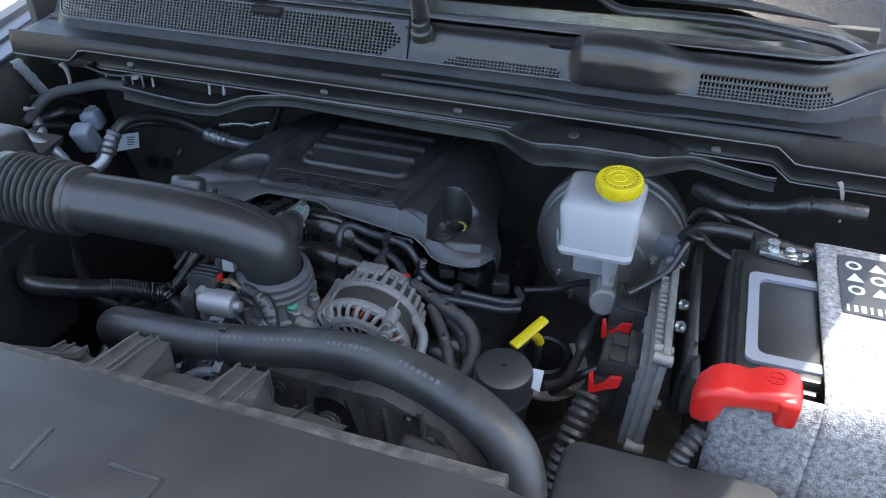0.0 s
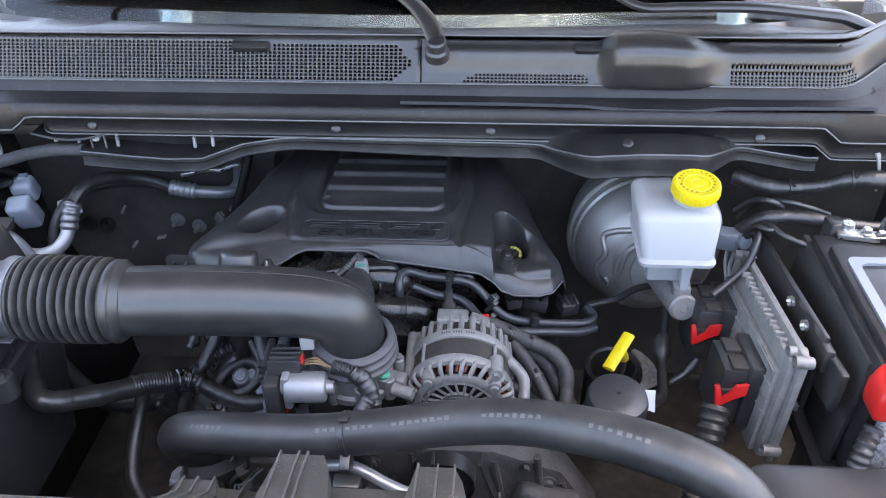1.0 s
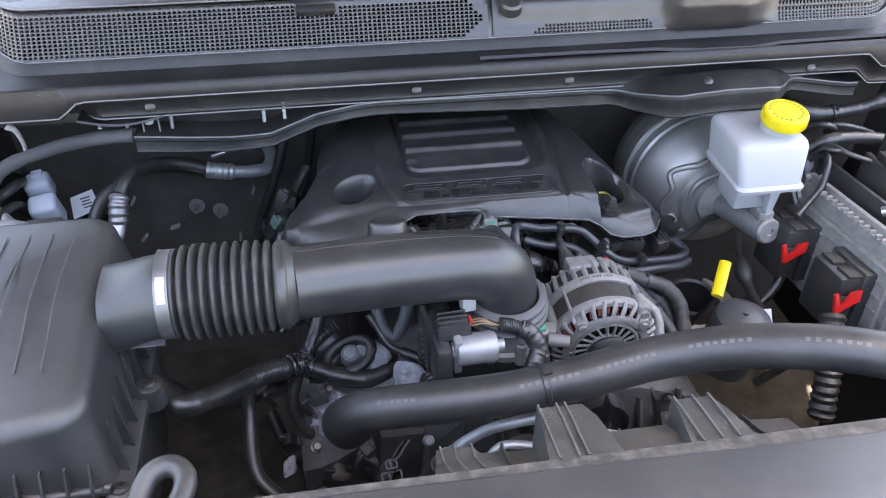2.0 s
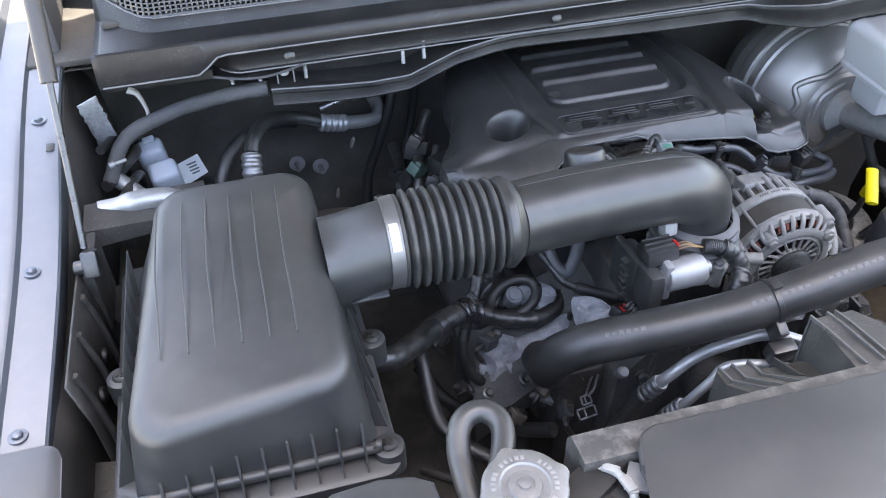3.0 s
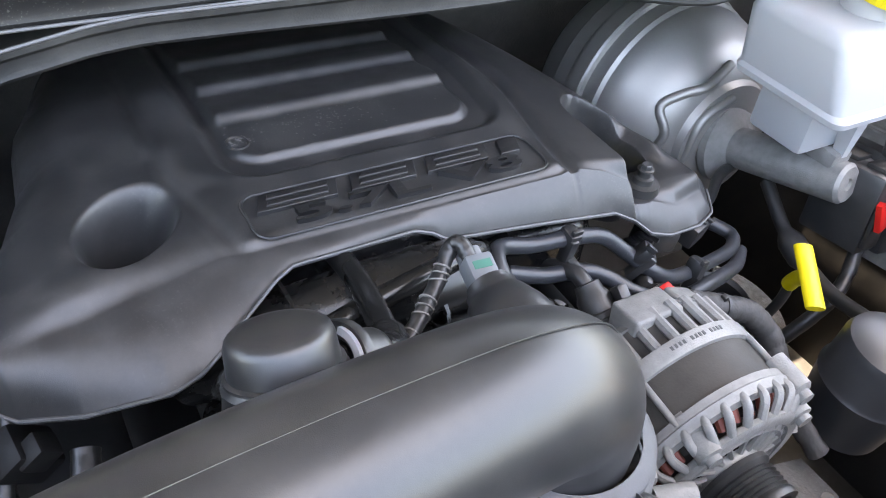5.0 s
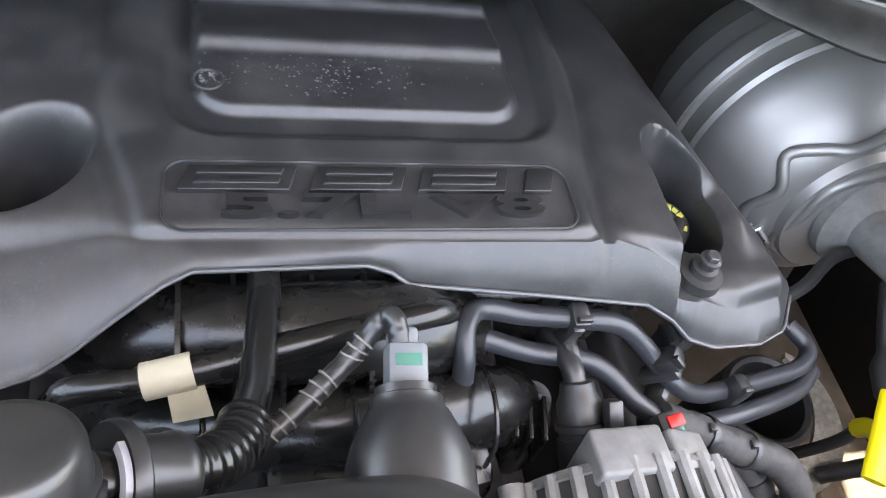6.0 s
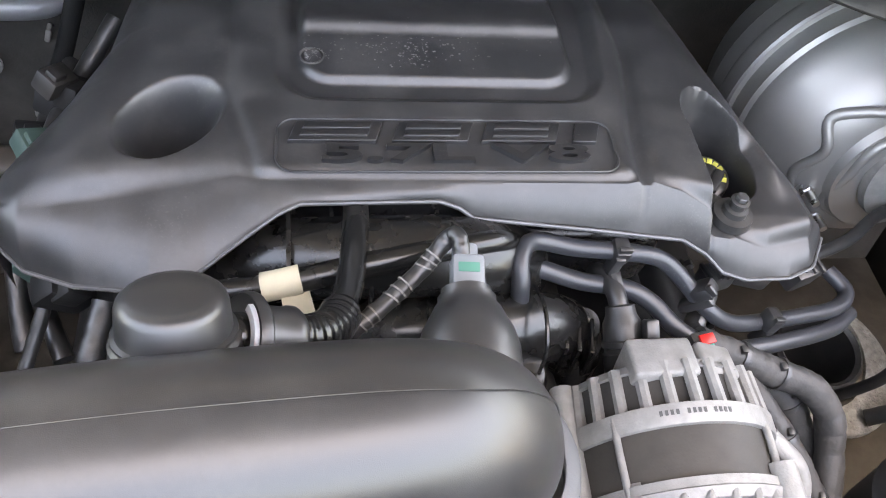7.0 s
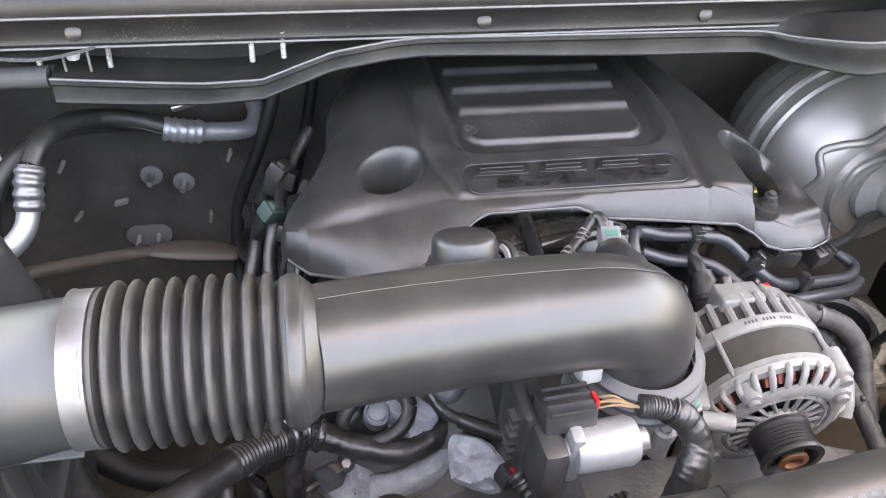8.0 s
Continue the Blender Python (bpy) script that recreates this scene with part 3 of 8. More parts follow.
engine_cover = thing("engine_cover", (0, 0.1, 0.96), "dusty black moulded plastic engine cover with a raised badge", "engine cover")
bm = bmesh.new()
us = [*np.linspace(0, 0.72, 340)[:-1], *np.linspace(0.72, 1, 190)]
vs = [*np.linspace(-1, -0.08, 11), *np.linspace(0, 0.34, 105)[:-1], *np.linspace(0.34, 1, 130)]
rings = [[cover_point(u, v) for v in vs] for u in us]
# the side lobe rolls over its ridge in one soft curve
for u, ring in zip(us, rings):
    lobe = float(step(-0.135, -0.185, -0.306 + 0.608 * u))
    if lobe > 0:
        ridge = vs.index(0)
        R, A = ring[ridge].copy(), ring[ridge].lerp(ring[0], 0.30)
        far = next(i for i in range(ridge, len(ring)) if ring[i].y - R.y > 0.014)
        T = Vector((R.x, R.y + 0.014, R.z + 0.0025))
        a, b = (A - R), (T - R)
        for i in range(1, far):
            q = ring[i]
            w = 0.5 * (1 - min(1, (q - R).length / a.length)) if i < ridge else 0.5 + 0.5 * (q.y - R.y) / 0.014
            corner = a * (1 - 2 * w) if w < 0.5 else b * (2 * w - 1)
            ring[i] = q + lobe * (a * (1 - w) ** 2 + b * w * w - corner) * (0.0 if w in (0, 1) else 1.0)
loft(bm, rings, cap=False, closed=False)
# turned-down sides and a rolled lower lip
for ring, s in ((rings[0], -1), (rings[-1], 1)):
    loft(bm, [[p for p in ring], [p + Vector((s * 0.006, 0, -0.02)) for p in ring], [p + Vector((s * 0.002, 0, -0.055)) for p in ring]], cap=False, closed=False)
loft(bm, [[r[0] for r in rings], [r[0] + Vector((0, -0.0022, -0.0003)) for r in rings], [r[0] + Vector((0, -0.0030, -0.0016)) for r in rings], [r[0] + Vector((0, -0.0022, -0.0030)) for r in rings], [r[0] + Vector((0, 0.0, -0.0034)) for r in rings], [r[0] + Vector((0, 0.004, -0.002)) for r in rings]], cap=False, closed=False)
loft(bm, [[r[-1] for r in rings], [r[-1] + Vector((0, 0.006, -0.05)) for r in rings]], cap=False, closed=False)
part("shell", bm, COVER, engine_cover, smooth=32)
# pale bead drawn in place of the rolled lip's highlight
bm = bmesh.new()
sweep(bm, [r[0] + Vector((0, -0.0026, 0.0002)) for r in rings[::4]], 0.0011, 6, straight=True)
part("edge_bead", bm, EDGE, engine_cover, "thin pale bead painted as the lower edge's highlight")


def on_cover(x, y):
    return pose(x, y, cover_top(x, y) + 0.0002, 3, 0, 0)


# darker than the cover's plastic, for the shade beside and between the letters
BADGE = material("shade-darkened badge plastic", (0.013, 0.013, 0.014), 0.40, vary=0.2, bump=0.2, bump_scale=1200, bump_distance=0.0002, gloss=0.6, speck=0.15)
# maker's word as four plain stepped blocks, the size of the engine as letters below
for x0, x1 in ((-0.108, -0.048), (-0.037, 0.016), (0.026, 0.080), (0.092, 0.110)):
    bm = bmesh.new()
    m = pose(0, 0, cover_top(0, -0.015), 1, 0, 0)
    slab(bm, [(x0 - 0.004, -0.0248), (x1 - 0.004, -0.0248), (x1 + 0.002, -0.0068), (x0 + 0.002, -0.0068)], -0.001, 0.0040, m, 0.0006)
    if x1 - x0 > 0.03:
        slab(bm, [(x0 + 0.004, -0.0215), (x1 - 0.010, -0.0215), (x1 - 0.008, -0.0172), (x0 + 0.006, -0.0172)], 0.003, 0.0056, m, 0.0006)
        slab(bm, [(x0 + 0.006, -0.0145), (x1 - 0.008, -0.0145), (x1 - 0.006, -0.0098), (x0 + 0.008, -0.0098)], 0.003, 0.0056, m, 0.0006)
    part("badge_block", bm, BADGE, engine_cover)
part("badge_letters", writing("5.7L V8", 0.0285, 0.0040, on_cover(0.004, -0.0365) @ Matrix.Diagonal((2.15, 0.72, 1, 1)), 0.028), BADGE, engine_cover)
bm = bmesh.new()
lathe(bm, [(0, 0.016), (0.005, 0.016), (0.006, 0.010), (0.009, 0.009), (0.0095, 0.004), (0.015, 0.003), (0.016, -0.004)], (0.214, -0.062, 1.013), (0, 0, 1), 24)
part("cover_nut", bm, RUBBER, engine_cover, "black rubber grommet")
bm = bmesh.new()
bolt(bm, (0.214, -0.062, 1.0285), (0, 0, 1), 0.0048, 0.006, 1.5)
part("stud", bm, ROD, engine_cover, "dark steel stud end")

bm = bmesh.new()
ring = [(x, y, cover_top(x, y) + 0.0006) for x, y in rounded(-0.1195, -0.0515, 0.1195, -0.0015, 0.0125, 8)]
sweep(bm, ring + ring[:2], 0.0010, 6, straight=True)
part("badge_rim", bm, COVER, engine_cover)
bm = bmesh.new()
lathe(bm, [(0.0075, 0.0004), (0.0088, 0.0012), (0.0100, 0.0004)], (-0.095, 0.068, cover_top(-0.095, 0.068)), (0, 0, 1), 24)
part("mould_mark", bm, COVER, engine_cover)
# pale dirt left where water dried on the panel
rng = random.Random(11)
bm = bmesh.new()
for k in range(260):
    cx, cy, w = ((-0.095, 0.070, 0.009), (-0.025, 0.072, 0.020), (-0.02, 0.085, 0.05))[k % 3]
    x, y, e = rng.gauss(cx, w), rng.gauss(cy, 0.45 * min(w, 0.02)), rng.uniform(0.0003, 0.0011)
    a = rng.uniform(0, 3)
    if not -0.10 < x < 0.10 or y < 0.05:
        continue
    ring = [(x + e * rng.uniform(0.6, 1.3) * math.cos(a + q), y + e * rng.uniform(0.6, 1.3) * math.sin(a + q)) for q in (0, 1.3, 2.6, 3.9, 5.1)]
    bm.faces.new([bm.verts.new((u, v, cover_top(u, v) + 0.0004)) for u, v in ring])
part("dried_dirt", bm, material("dried pale dirt", (0.16, 0.155, 0.15), 0.9, vary=0.3), engine_cover, "scattered specks of dried pale dirt")
# oil filler under the pocket
oil = thing("oil_filler_cap", (0.222, 0.004, 0.96), "black oil filler cap with worn yellow print", "filler cap")
OC, OX = Vector((0.222, 0.003, 0.966)), Vector((-0.05, -0.22, 1)).normalized()
bm = bmesh.new()
lathe(bm, [(0, 0.026), (0.0175, 0.026), (0.0195, 0.0245), (0.0200, 0.020), (0.0200, 0)], OC, OX, 32)
part("cap", bm, BLACK, oil)
bm = bmesh.new()
box(bm, OC + OX * 0.029 + Vector((0.003, -0.009, 0)), (0.009, 0.022, 0.010), (12, 0, -35), 0.002)
part("grip", bm, AGED, oil, "worn grey grip of the cap")
ox_x = Vector((1, 0, 0)).cross(OX).cross(OX) * -1
ox_y = OX.cross(ox_x)
PRINT_YELLOW = material("worn yellow print", (0.55, 0.52, 0.10), 0.6, vary=0.4, scale=300)
for k in range(6):
    a = radians(88 - 21 * k)
    bm = bmesh.new()
    box(bm, (0, 0, 0), (0.0042, 0.0046 if k % 2 else 0.0036, 0.0008), bevel=0.0001)
    out = ox_x * math.cos(a) + ox_y * math.sin(a)
    m = Matrix((OX.cross(out), -out, OX)).transposed().to_4x4()
    m.translation = OC + OX * 0.0263 + out * 0.0145
    bmesh.ops.transform(bm, matrix=m, verts=bm.verts)
    part("print_bar", bm, PRINT_YELLOW, oil)

# ---- intake tube ----
intake = thing("intake_tube", (-0.15, -0.255, 1.02), "black plastic intake tube with ribbed rubber bellows", "intake tube")
TUBE = [(-0.292, -0.2905, 1.1065), (-0.235, -0.280, 1.102), (-0.165, -0.270, 1.096), (-0.100, -0.262, 1.0895), (-0.062, -0.257, 1.0835), (-0.036, -0.253, 1.0745), (-0.016, -0.248, 1.058), (-0.007, -0.245, 1.036), (-0.005, -0.244, 1.010)]
bm = bmesh.new()
sweep(bm, TUBE, lambda s: 0.0462 + 0.0016 * math.sin(math.pi * min(1, 1.15 * s)), 56, 10)
part("duct", bm, BLACK, intake, smooth=60)
bm = bmesh.new()
seam, rim = spline(TUBE, 10), []
for i in range(1, len(seam) - 6):
    d = (seam[i + 1] - seam[i - 1]).normalized()
    side = Vector((d.y, -d.x, 0)).normalized() if abs(d.z) < 0.9 else side
    up = side.cross(d).normalized()
    a = radians(-4 + 12 * i / len(seam))
    rim.append(seam[i] + (0.0464 + 0.0016 * math.sin(math.pi * min(1, 1.15 * i / len(seam)))) * (math.cos(a) * up + math.sin(a) * side))
sweep(bm, rim, 0.0005, 6, straight=True)
part("mould_seam", bm, BLACK, intake)
bm = bmesh.new()
B0, B1 = Vector((-0.440, -0.2895, 1.1075)), Vector(TUBE[0])
D = (B1 - B0).normalized()
length = (B1 - B0).length
# plain cuff with one low bead, nine deep folds, then the cuff on the duct
prof = [(0.0500, -0.008), (0.0535, -0.007), (0.0540, 0.009), (0.0552, 0.010), (0.0552, 0.0125), (0.0515, 0.0135)]
for i in range(9 * 12 + 1):
    c = 0.5 + 0.5 * math.cos(2 * math.pi * i / 12)
    prof.append((0.0590 - 0.0115 * c ** 1.7 - 0.0012 * step(70, 108, i), 0.015 + (length - 0.035) * i / 108))
prof += [(0.0510, length - 0.0185), (0.0540, length - 0.0165), (0.0545, length - 0.004), (0.0530, length - 0.002), (0.0450, length)]
lathe(bm, prof, B0, D, 64)
part("bellows", bm, BELLOWS, intake, "black rubber bellows with nine deep folds", smooth=60)
bm = bmesh.new()
lathe(bm, [(0.0536, -0.0085), (0.0556, -0.0080), (0.0550, -0.0050), (0.0550, 0.0050), (0.0556, 0.0080), (0.0536, 0.0085)], B0 + D * 0.000, D, 64)
clamp = part("hose_clamp", bm, material("satin band steel", (0.20, 0.20, 0.205), 0.45, 0.8, vary=0.2, scale=90, bump=0.2, bump_scale=500), intake, "satin steel band clamp")
# brighter plate raised on a short arc of the band
bm = bmesh.new()
loft(bm, [[B0 + D * h + r * Vector((0, -math.cos(radians(a)), math.sin(radians(a)))) for h, r in ((-0.0052, 0.0545), (-0.0050, 0.0560), (0.0050, 0.0560), (0.0052, 0.0545))] for a in range(28, 63, 3)])
part("clamp_patch", bm, BRIGHT, clamp, "bright raised patch on the band")
for a in (200, 246, 300):
    bm = bmesh.new()
    z = D
    x = z.orthogonal().normalized()
    y = z.cross(x)
    out = math.cos(radians(a)) * x + math.sin(radians(a)) * y
    m = Matrix((D, out.cross(D) * -1, out)).transposed().to_4x4()
    m.translation = B0 + D * 0.006 + out * 0.0563
    box(bm, (0, 0, 0), (0.0050, 0.012, 0.0030), bevel=0.0010)
    bmesh.ops.transform(bm, matrix=m, verts=bm.verts)
    part("clamp_hook", bm, BODY_DARK, clamp)
bm = bmesh.new()
lathe(bm, [(0.0460, -0.016), (0.0548, -0.014), (0.0560, -0.012), (0.0560, -0.006), (0.0545, -0.004), (0.0490, 0.003), (0.0420, 0.010)], B1, D, 64)
part("collar", bm, BLACK, intake)
bm = bmesh.new()
lathe(bm, [(0.036, -0.04), (0.033, -0.010), (0.0312, -0.001), (0.0308, 0.002), (0.0312, 0.0042), (0.0292, 0.0055), (0.0286, 0.0065), (0.0298, 0.0075), (0.0296, 0.0088), (0.0274, 0.0098), (0.0264, 0.0230), (0.0252, 0.0262), (0.0230, 0.0282), (0.019, 0.0290), (0, 0.0296)], (-0.162, -0.2130, 1.1020), (0, 0.42, 0.91), 40)
stub = part("breather_stub", bm, BLACK, intake)
bm = bmesh.new()
lathe(bm, [(0.031, -0.03), (0.030, 0.0), (0.027, 0.010), (0.020, 0.024), (0.0175, 0.027), (0.0175, 0.031), (0.015, 0.032), (0.015, 0.036), (0, 0.036)], (-0.008, -0.190, 1.050), (0.05, 1, 0.22), 32)
part("sensor_boss", bm, BLACK, intake)
CUFF = material("greyed rubber", (0.075, 0.075, 0.078), 0.5, vary=0.3, scale=60, bump=0.2)
for r, z in ((0.0615, 0.984), (0.0602, 0.996), (0.0575, 1.008)):
    bm = bmesh.new()
    lathe(bm, [(r - 0.010, 0.012), (r - 0.003, 0.010), (r, 0.007), (r, 0.003), (r - 0.005, 0)], (-0.002, -0.245, z), (0, -0.05, 1), 48)
    part("cuff", bm, CUFF, intake)

# ---- air filter box ----
airbox = thing("air_filter_box", (-0.62, -0.33, 0.90), "dark grey plastic air filter box with ribbed edges", "air filter")


def lid_loop(t, inset=0.0, lift=0.0):
    """Outline of the lid at a share t of its wall: a rounded, tapered box, higher at its rear."""
    x0, x1 = -0.754 + 0.014 * t + inset, -0.500 - 0.014 * t - inset
    y0, y1 = -0.494 + 0.010 * t + inset, -0.120 - 0.018 * t - inset
    out = []
    for x, y in rounded(x0, y0, x1, y1, min(max(0.02, 0.024 + 0.016 * t - 0.2 * inset), 0.45 * (x1 - x0), 0.45 * (y1 - y0)), 8):
        k = (y + 0.478) / 0.35
        z = 0.990 + t * (0.087 + 0.036 * step(0, 0.62, k)) + lift
        x += 0.036 * t * step(0, 1, k) * (x1 - x) / (x1 - x0)
        out.append((x, y + t * 0.012 * math.sin((x + 0.62) * 12) * (1 - k), z))
    return out


bm = bmesh.new()
loops = [lid_loop(t) for t in (0, 0.05, 0.3, 0.6, 0.85, 1.0)]
R = 0.024
for a in range(10, 91, 10):
    loops.append(lid_loop(1.0, R * (1 - math.cos(radians(a))), R * math.sin(radians(a))))
for inset, lift in ((0.036, 0.0255), (0.060, 0.0275), (0.095, 0.029)):
    loops.append(lid_loop(1.0, inset, lift))
loft(bm, loops, cap=True)
part("lid", bm, BOXTOP, airbox, smooth=50)
def lid_top(y):
    return 1.1058 + 0.036 * step(0, 0.62, (y + 0.478) / 0.35)


# raised ridge lines along the lid
for x in (-0.700, -0.672, -0.645, -0.618, -0.590, -0.562):
    bm = bmesh.new()
    sweep(bm, [(x + 0.004, -0.19, lid_top(-0.19)), (x + 0.002, -0.25, lid_top(-0.25)), (x, -0.31, lid_top(-0.31)), (x, -0.36, lid_top(-0.36)), (x - 0.001, -0.41, lid_top(-0.41))], 0.0010, 6)
    part("ridge", bm, FAINT, airbox)
bm = bmesh.new()
loops = []
for k in range(15):
    s = k / 14
    e = step(0.0, 0.85, s)
    y, z, w, h = -0.280 - 0.0105 * e, 1.086 + 0.021 * e, 0.054 - 0.0025 * e, 0.048 + 0.0035 * e
    p = 0.75 + 0.25 * e
    loops.append([(-0.518 + 0.088 * s, y + w * math.copysign(abs(math.cos(a)) ** p, math.cos(a)), z + h * math.copysign(abs(math.sin(a)) ** p, math.sin(a))) for a in np.linspace(0, 2 * math.pi, 48, endpoint=False)])
loft(bm, loops)
part("outlet", bm, BOXTOP, airbox, smooth=60)
bm = bmesh.new()
box(bm, (-0.478, -0.304, 1.0555), (0.054, 0.040, 0.003), bevel=0.0008)
part("saddle_lip", bm, EDGE, airbox)
bm = bmesh.new()
loft(bm, [[(x, y, z) for x, y in rounded(-0.772 - e, -0.516 - e, -0.486 + e, -0.112 + e, 0.02)] for e, z in ((0.0, 0.976), (0.004, 0.978), (0.004, 0.990), (0.0, 0.993))])
part("flange", bm, BOXTOP, airbox)
bm = bmesh.new()
loft(bm, [[(x, y, z) for x, y in rounded(-0.765 + e, -0.508 + e, -0.494 - e, -0.118 - e, 0.03)] for e, z in ((0.03, 0.72), (0.0, 0.977))])
part("lower_case", bm, BOXTOP, airbox)
for k in range(9):
    x = -0.722 + 0.0255 * k
    bm = bmesh.new()
    loft(bm, [[(x + e, -0.514, 0.992), (x + e, -0.488, 0.992), (x + e, -0.484, 1.040), (x + e, -0.489, 1.040)] for e in (-0.0013, 0.0013)])
    part("front_rib", bm, BOXTOP, airbox)
bm = bmesh.new()
sweep(bm, [(-0.744, -0.496, 1.002), (-0.73, -0.494, 1.006), (-0.52, -0.494, 1.006), (-0.508, -0.492, 1.010)], 0.0065, 10, 6)
part("front_rail", bm, BOXTOP, airbox)
for side, x0, x1 in (("r", -0.487, -0.503), ("l", -0.771, -0.752)):
    for k in range(9):
        y = -0.46 + 0.036 * k
        bm = bmesh.new()
        loft(bm, [[(x0, y + e, 0.992), (x1, y + e + 0.006, 0.992), (x1 - 0.25 * (x0 - x1) * 0, y + e + 0.02, 1.056), (x1 + 0.08 * (x0 - x1), y + e + 0.02, 1.056)] for e in (-0.0013, 0.0013)])
        part("side_rib", bm, BOXTOP, airbox)
for x, y in ((-0.492, -0.492), (-0.480, -0.335), (-0.768, -0.494), (-0.770, -0.315)):
    bm = bmesh.new()
    lathe(bm, [(0.006, 0.014), (0.012, 0.014), (0.0165, 0.012), (0.0175, 0.006), (0.0175, -0.022)], (x, y, 0.990), (0, 0, 1), 24)
    boss = part("screw_boss", bm, BOXTOP, airbox)
    bm = bmesh.new()
    lathe(bm, [(0, 0.017), (0.007, 0.0165), (0.0095, 0.0145), (0.010, 0.012)], (x, y, 0.991), (0, 0, 1), 20)
    box(bm, (x, y, 1.0085), (0.011, 0.0022, 0.0015), (0, 0, 30), 0.0003)
    box(bm, (x, y, 1.0085), (0.0022, 0.011, 0.0015), (0, 0, 30), 0.0003)
    part("screw", bm, BODY_DARK, boss)

# ---- throttle body ----
throttle = thing("throttle_body", (0.0, -0.245, 0.90), "cast aluminium throttle body with an electric motor", "throttle body")
bm = bmesh.new()
lathe(bm, [(0.050, 0.0), (0.057, 0.002), (0.057, 0.012), (0.052, 0.016), (0.050, 0.040), (0.054, 0.044), (0.056, 0.056), (0, 0.056)], (-0.002, -0.245, 0.936), (0, -0.05, 1), 48)
box(bm, (0.055, -0.262, 0.95), (0.035, 0.022, 0.022), (0, 0, -15), 0.005)
lathe(bm, [(0.009, 0), (0.009, 0.03), (0, 0.03)], (0.055, -0.285, 0.955), (1, -0.3, 0), 16)
part("housing", bm, ALU, throttle)
for a in range(0, 360, 45):
    bm = bmesh.new()
    lathe(bm, [(0.009, -0.012), (0.009, 0.022), (0.006, 0.024), (0.006, 0.028), (0, 0.028)], (0.002 + 0.056 * math.cos(radians(a + 10)), -0.244 + 0.056 * math.sin(radians(a + 10)), 0.944), (0, 0, 1), 12)
    part("boss", bm, ALU, throttle)
bm = bmesh.new()
lathe(bm, [(0, -0.006), (0.010, -0.006), (0.011, 0), (0.0195, 0.001), (0.0215, 0.004), (0.0215, 0.050), (0.019, 0.055), (0.010, 0.056), (0.009, 0.066), (0, 0.066)], (-0.086, -0.322, 0.990), (1, 0.04, 0), 32)
box(bm, (-0.084, -0.318, 0.985), (0.012, 0.030, 0.058), (0, 0, 0), 0.004)
part("motor_case", bm, MOTOR, throttle, "bright cylindrical motor case")
bm = bmesh.new()
box(bm, (-0.106, -0.296, 0.972), (0.024, 0.090, 0.070), (0, 0, 4), 0.008)
box(bm, (-0.118, -0.275, 0.972), (0.014, 0.06, 0.078), (0, 0, 4), 0.006)
for k in range(6):
    box(bm, (-0.127, -0.290, 0.945 + 0.011 * k), (0.010, 0.014, 0.005), (0, 0, 10), 0.0015)
part("gear_cover", bm, BLACK, throttle)
bm = bmesh.new()
box(bm, (-0.088, -0.300, 1.014), (0.046, 0.034, 0.024), (-12, 0, 3), 0.004)
for k in range(4):
    box(bm, (-0.088, -0.315 + 0.009 * k, 1.029), (0.040, 0.003, 0.004), (-12, 0, 3), 0.001)
plug = part("plug", bm, BLACK, throttle)
bm = bmesh.new()
box(bm, (-0.0640, -0.300, 1.022), (0.004, 0.014, 0.011), (-12, 0, 3), 0.0015)
part("lock_tab", bm, RED, plug, "red locking tab")
bm = bmesh.new()
for k, c in enumerate(((0, 0), (0.003, 0.004), (-0.003, 0.006), (0.0, 0.010))):
    sweep(bm, [(-0.062, -0.302 + c[1], 1.014 + c[0]), (-0.046, -0.304 + c[1], 1.018), (-0.034, -0.304 + 0.4 * c[1], 1.014), (-0.020, -0.304, 1.010)], 0.0010, 6)
part("wire", bm, material("tan wire", (0.26, 0.17, 0.09), 0.5), plug)
bm = bmesh.new()
sweep(bm, [(-0.024, -0.303, 1.012), (-0.008, -0.304, 1.009), (0.008, -0.306, 1.003)], ribbed(11, 0.0105, 0.0018), 18, 22)
part("wire_loom", bm, BLACK, throttle)
bm = bmesh.new()
sweep(bm, [(0.004, -0.3055, 1.005), (0.018, -0.310, 0.997), (0.029, -0.320, 0.979), (0.031, -0.332, 0.957), (0.024, -0.343, 0.934), (0.010, -0.347, 0.915)], wrapped(4, 0.0128), 18, 14)
part("taped_lead", bm, TAPE, throttle)
bm = bmesh.new()
lathe(bm, [(0.0105, -0.05), (0.0105, 0.0), (0.0085, 0.002), (0.0085, 0.005), (0, 0.006)], (0.041, -0.276, 0.972), (0.15, -0.25, 1), 18)
part("sensor_post", bm, ALU, throttle)
bm = bmesh.new()
lathe(bm, [(0.0090, 0.0015), (0.0090, 0.0075), (0.0070, 0.0095), (0, 0.0098)], (0.041, -0.276, 0.972), (0.15, -0.25, 1), 18)
part("green_cap", bm, material("green plastic cap", (0.06, 0.30, 0.19), 0.5, vary=0.2), throttle, "small green plastic cap")
bm = bmesh.new()
box(bm, (-0.062, -0.272, 1.030), (0.020, 0.018, 0.022), (-10, 0, 8), 0.003)
part("pale_block", bm, material("pale grey nylon", (0.36, 0.36, 0.35), 0.5, vary=0.2), throttle, "pale grey plastic block")

# ---- alternator ----
alternator = thing("alternator", (0.147, -0.24, 0.85), "cast aluminium alternator with cooling slots and a black pulley", "alternator")
AC, AX = Vector((0.147, -0.180, 0.928)), Vector((0.0, -1, -0.10)).normalized()
ax_x = Vector((1, 0, 0))
ax_z = ax_x.cross(AX)


def round_alternator(r, a, h):
    return AC + AX * h + r * (math.cos(a) * ax_x - math.sin(a) * ax_z)


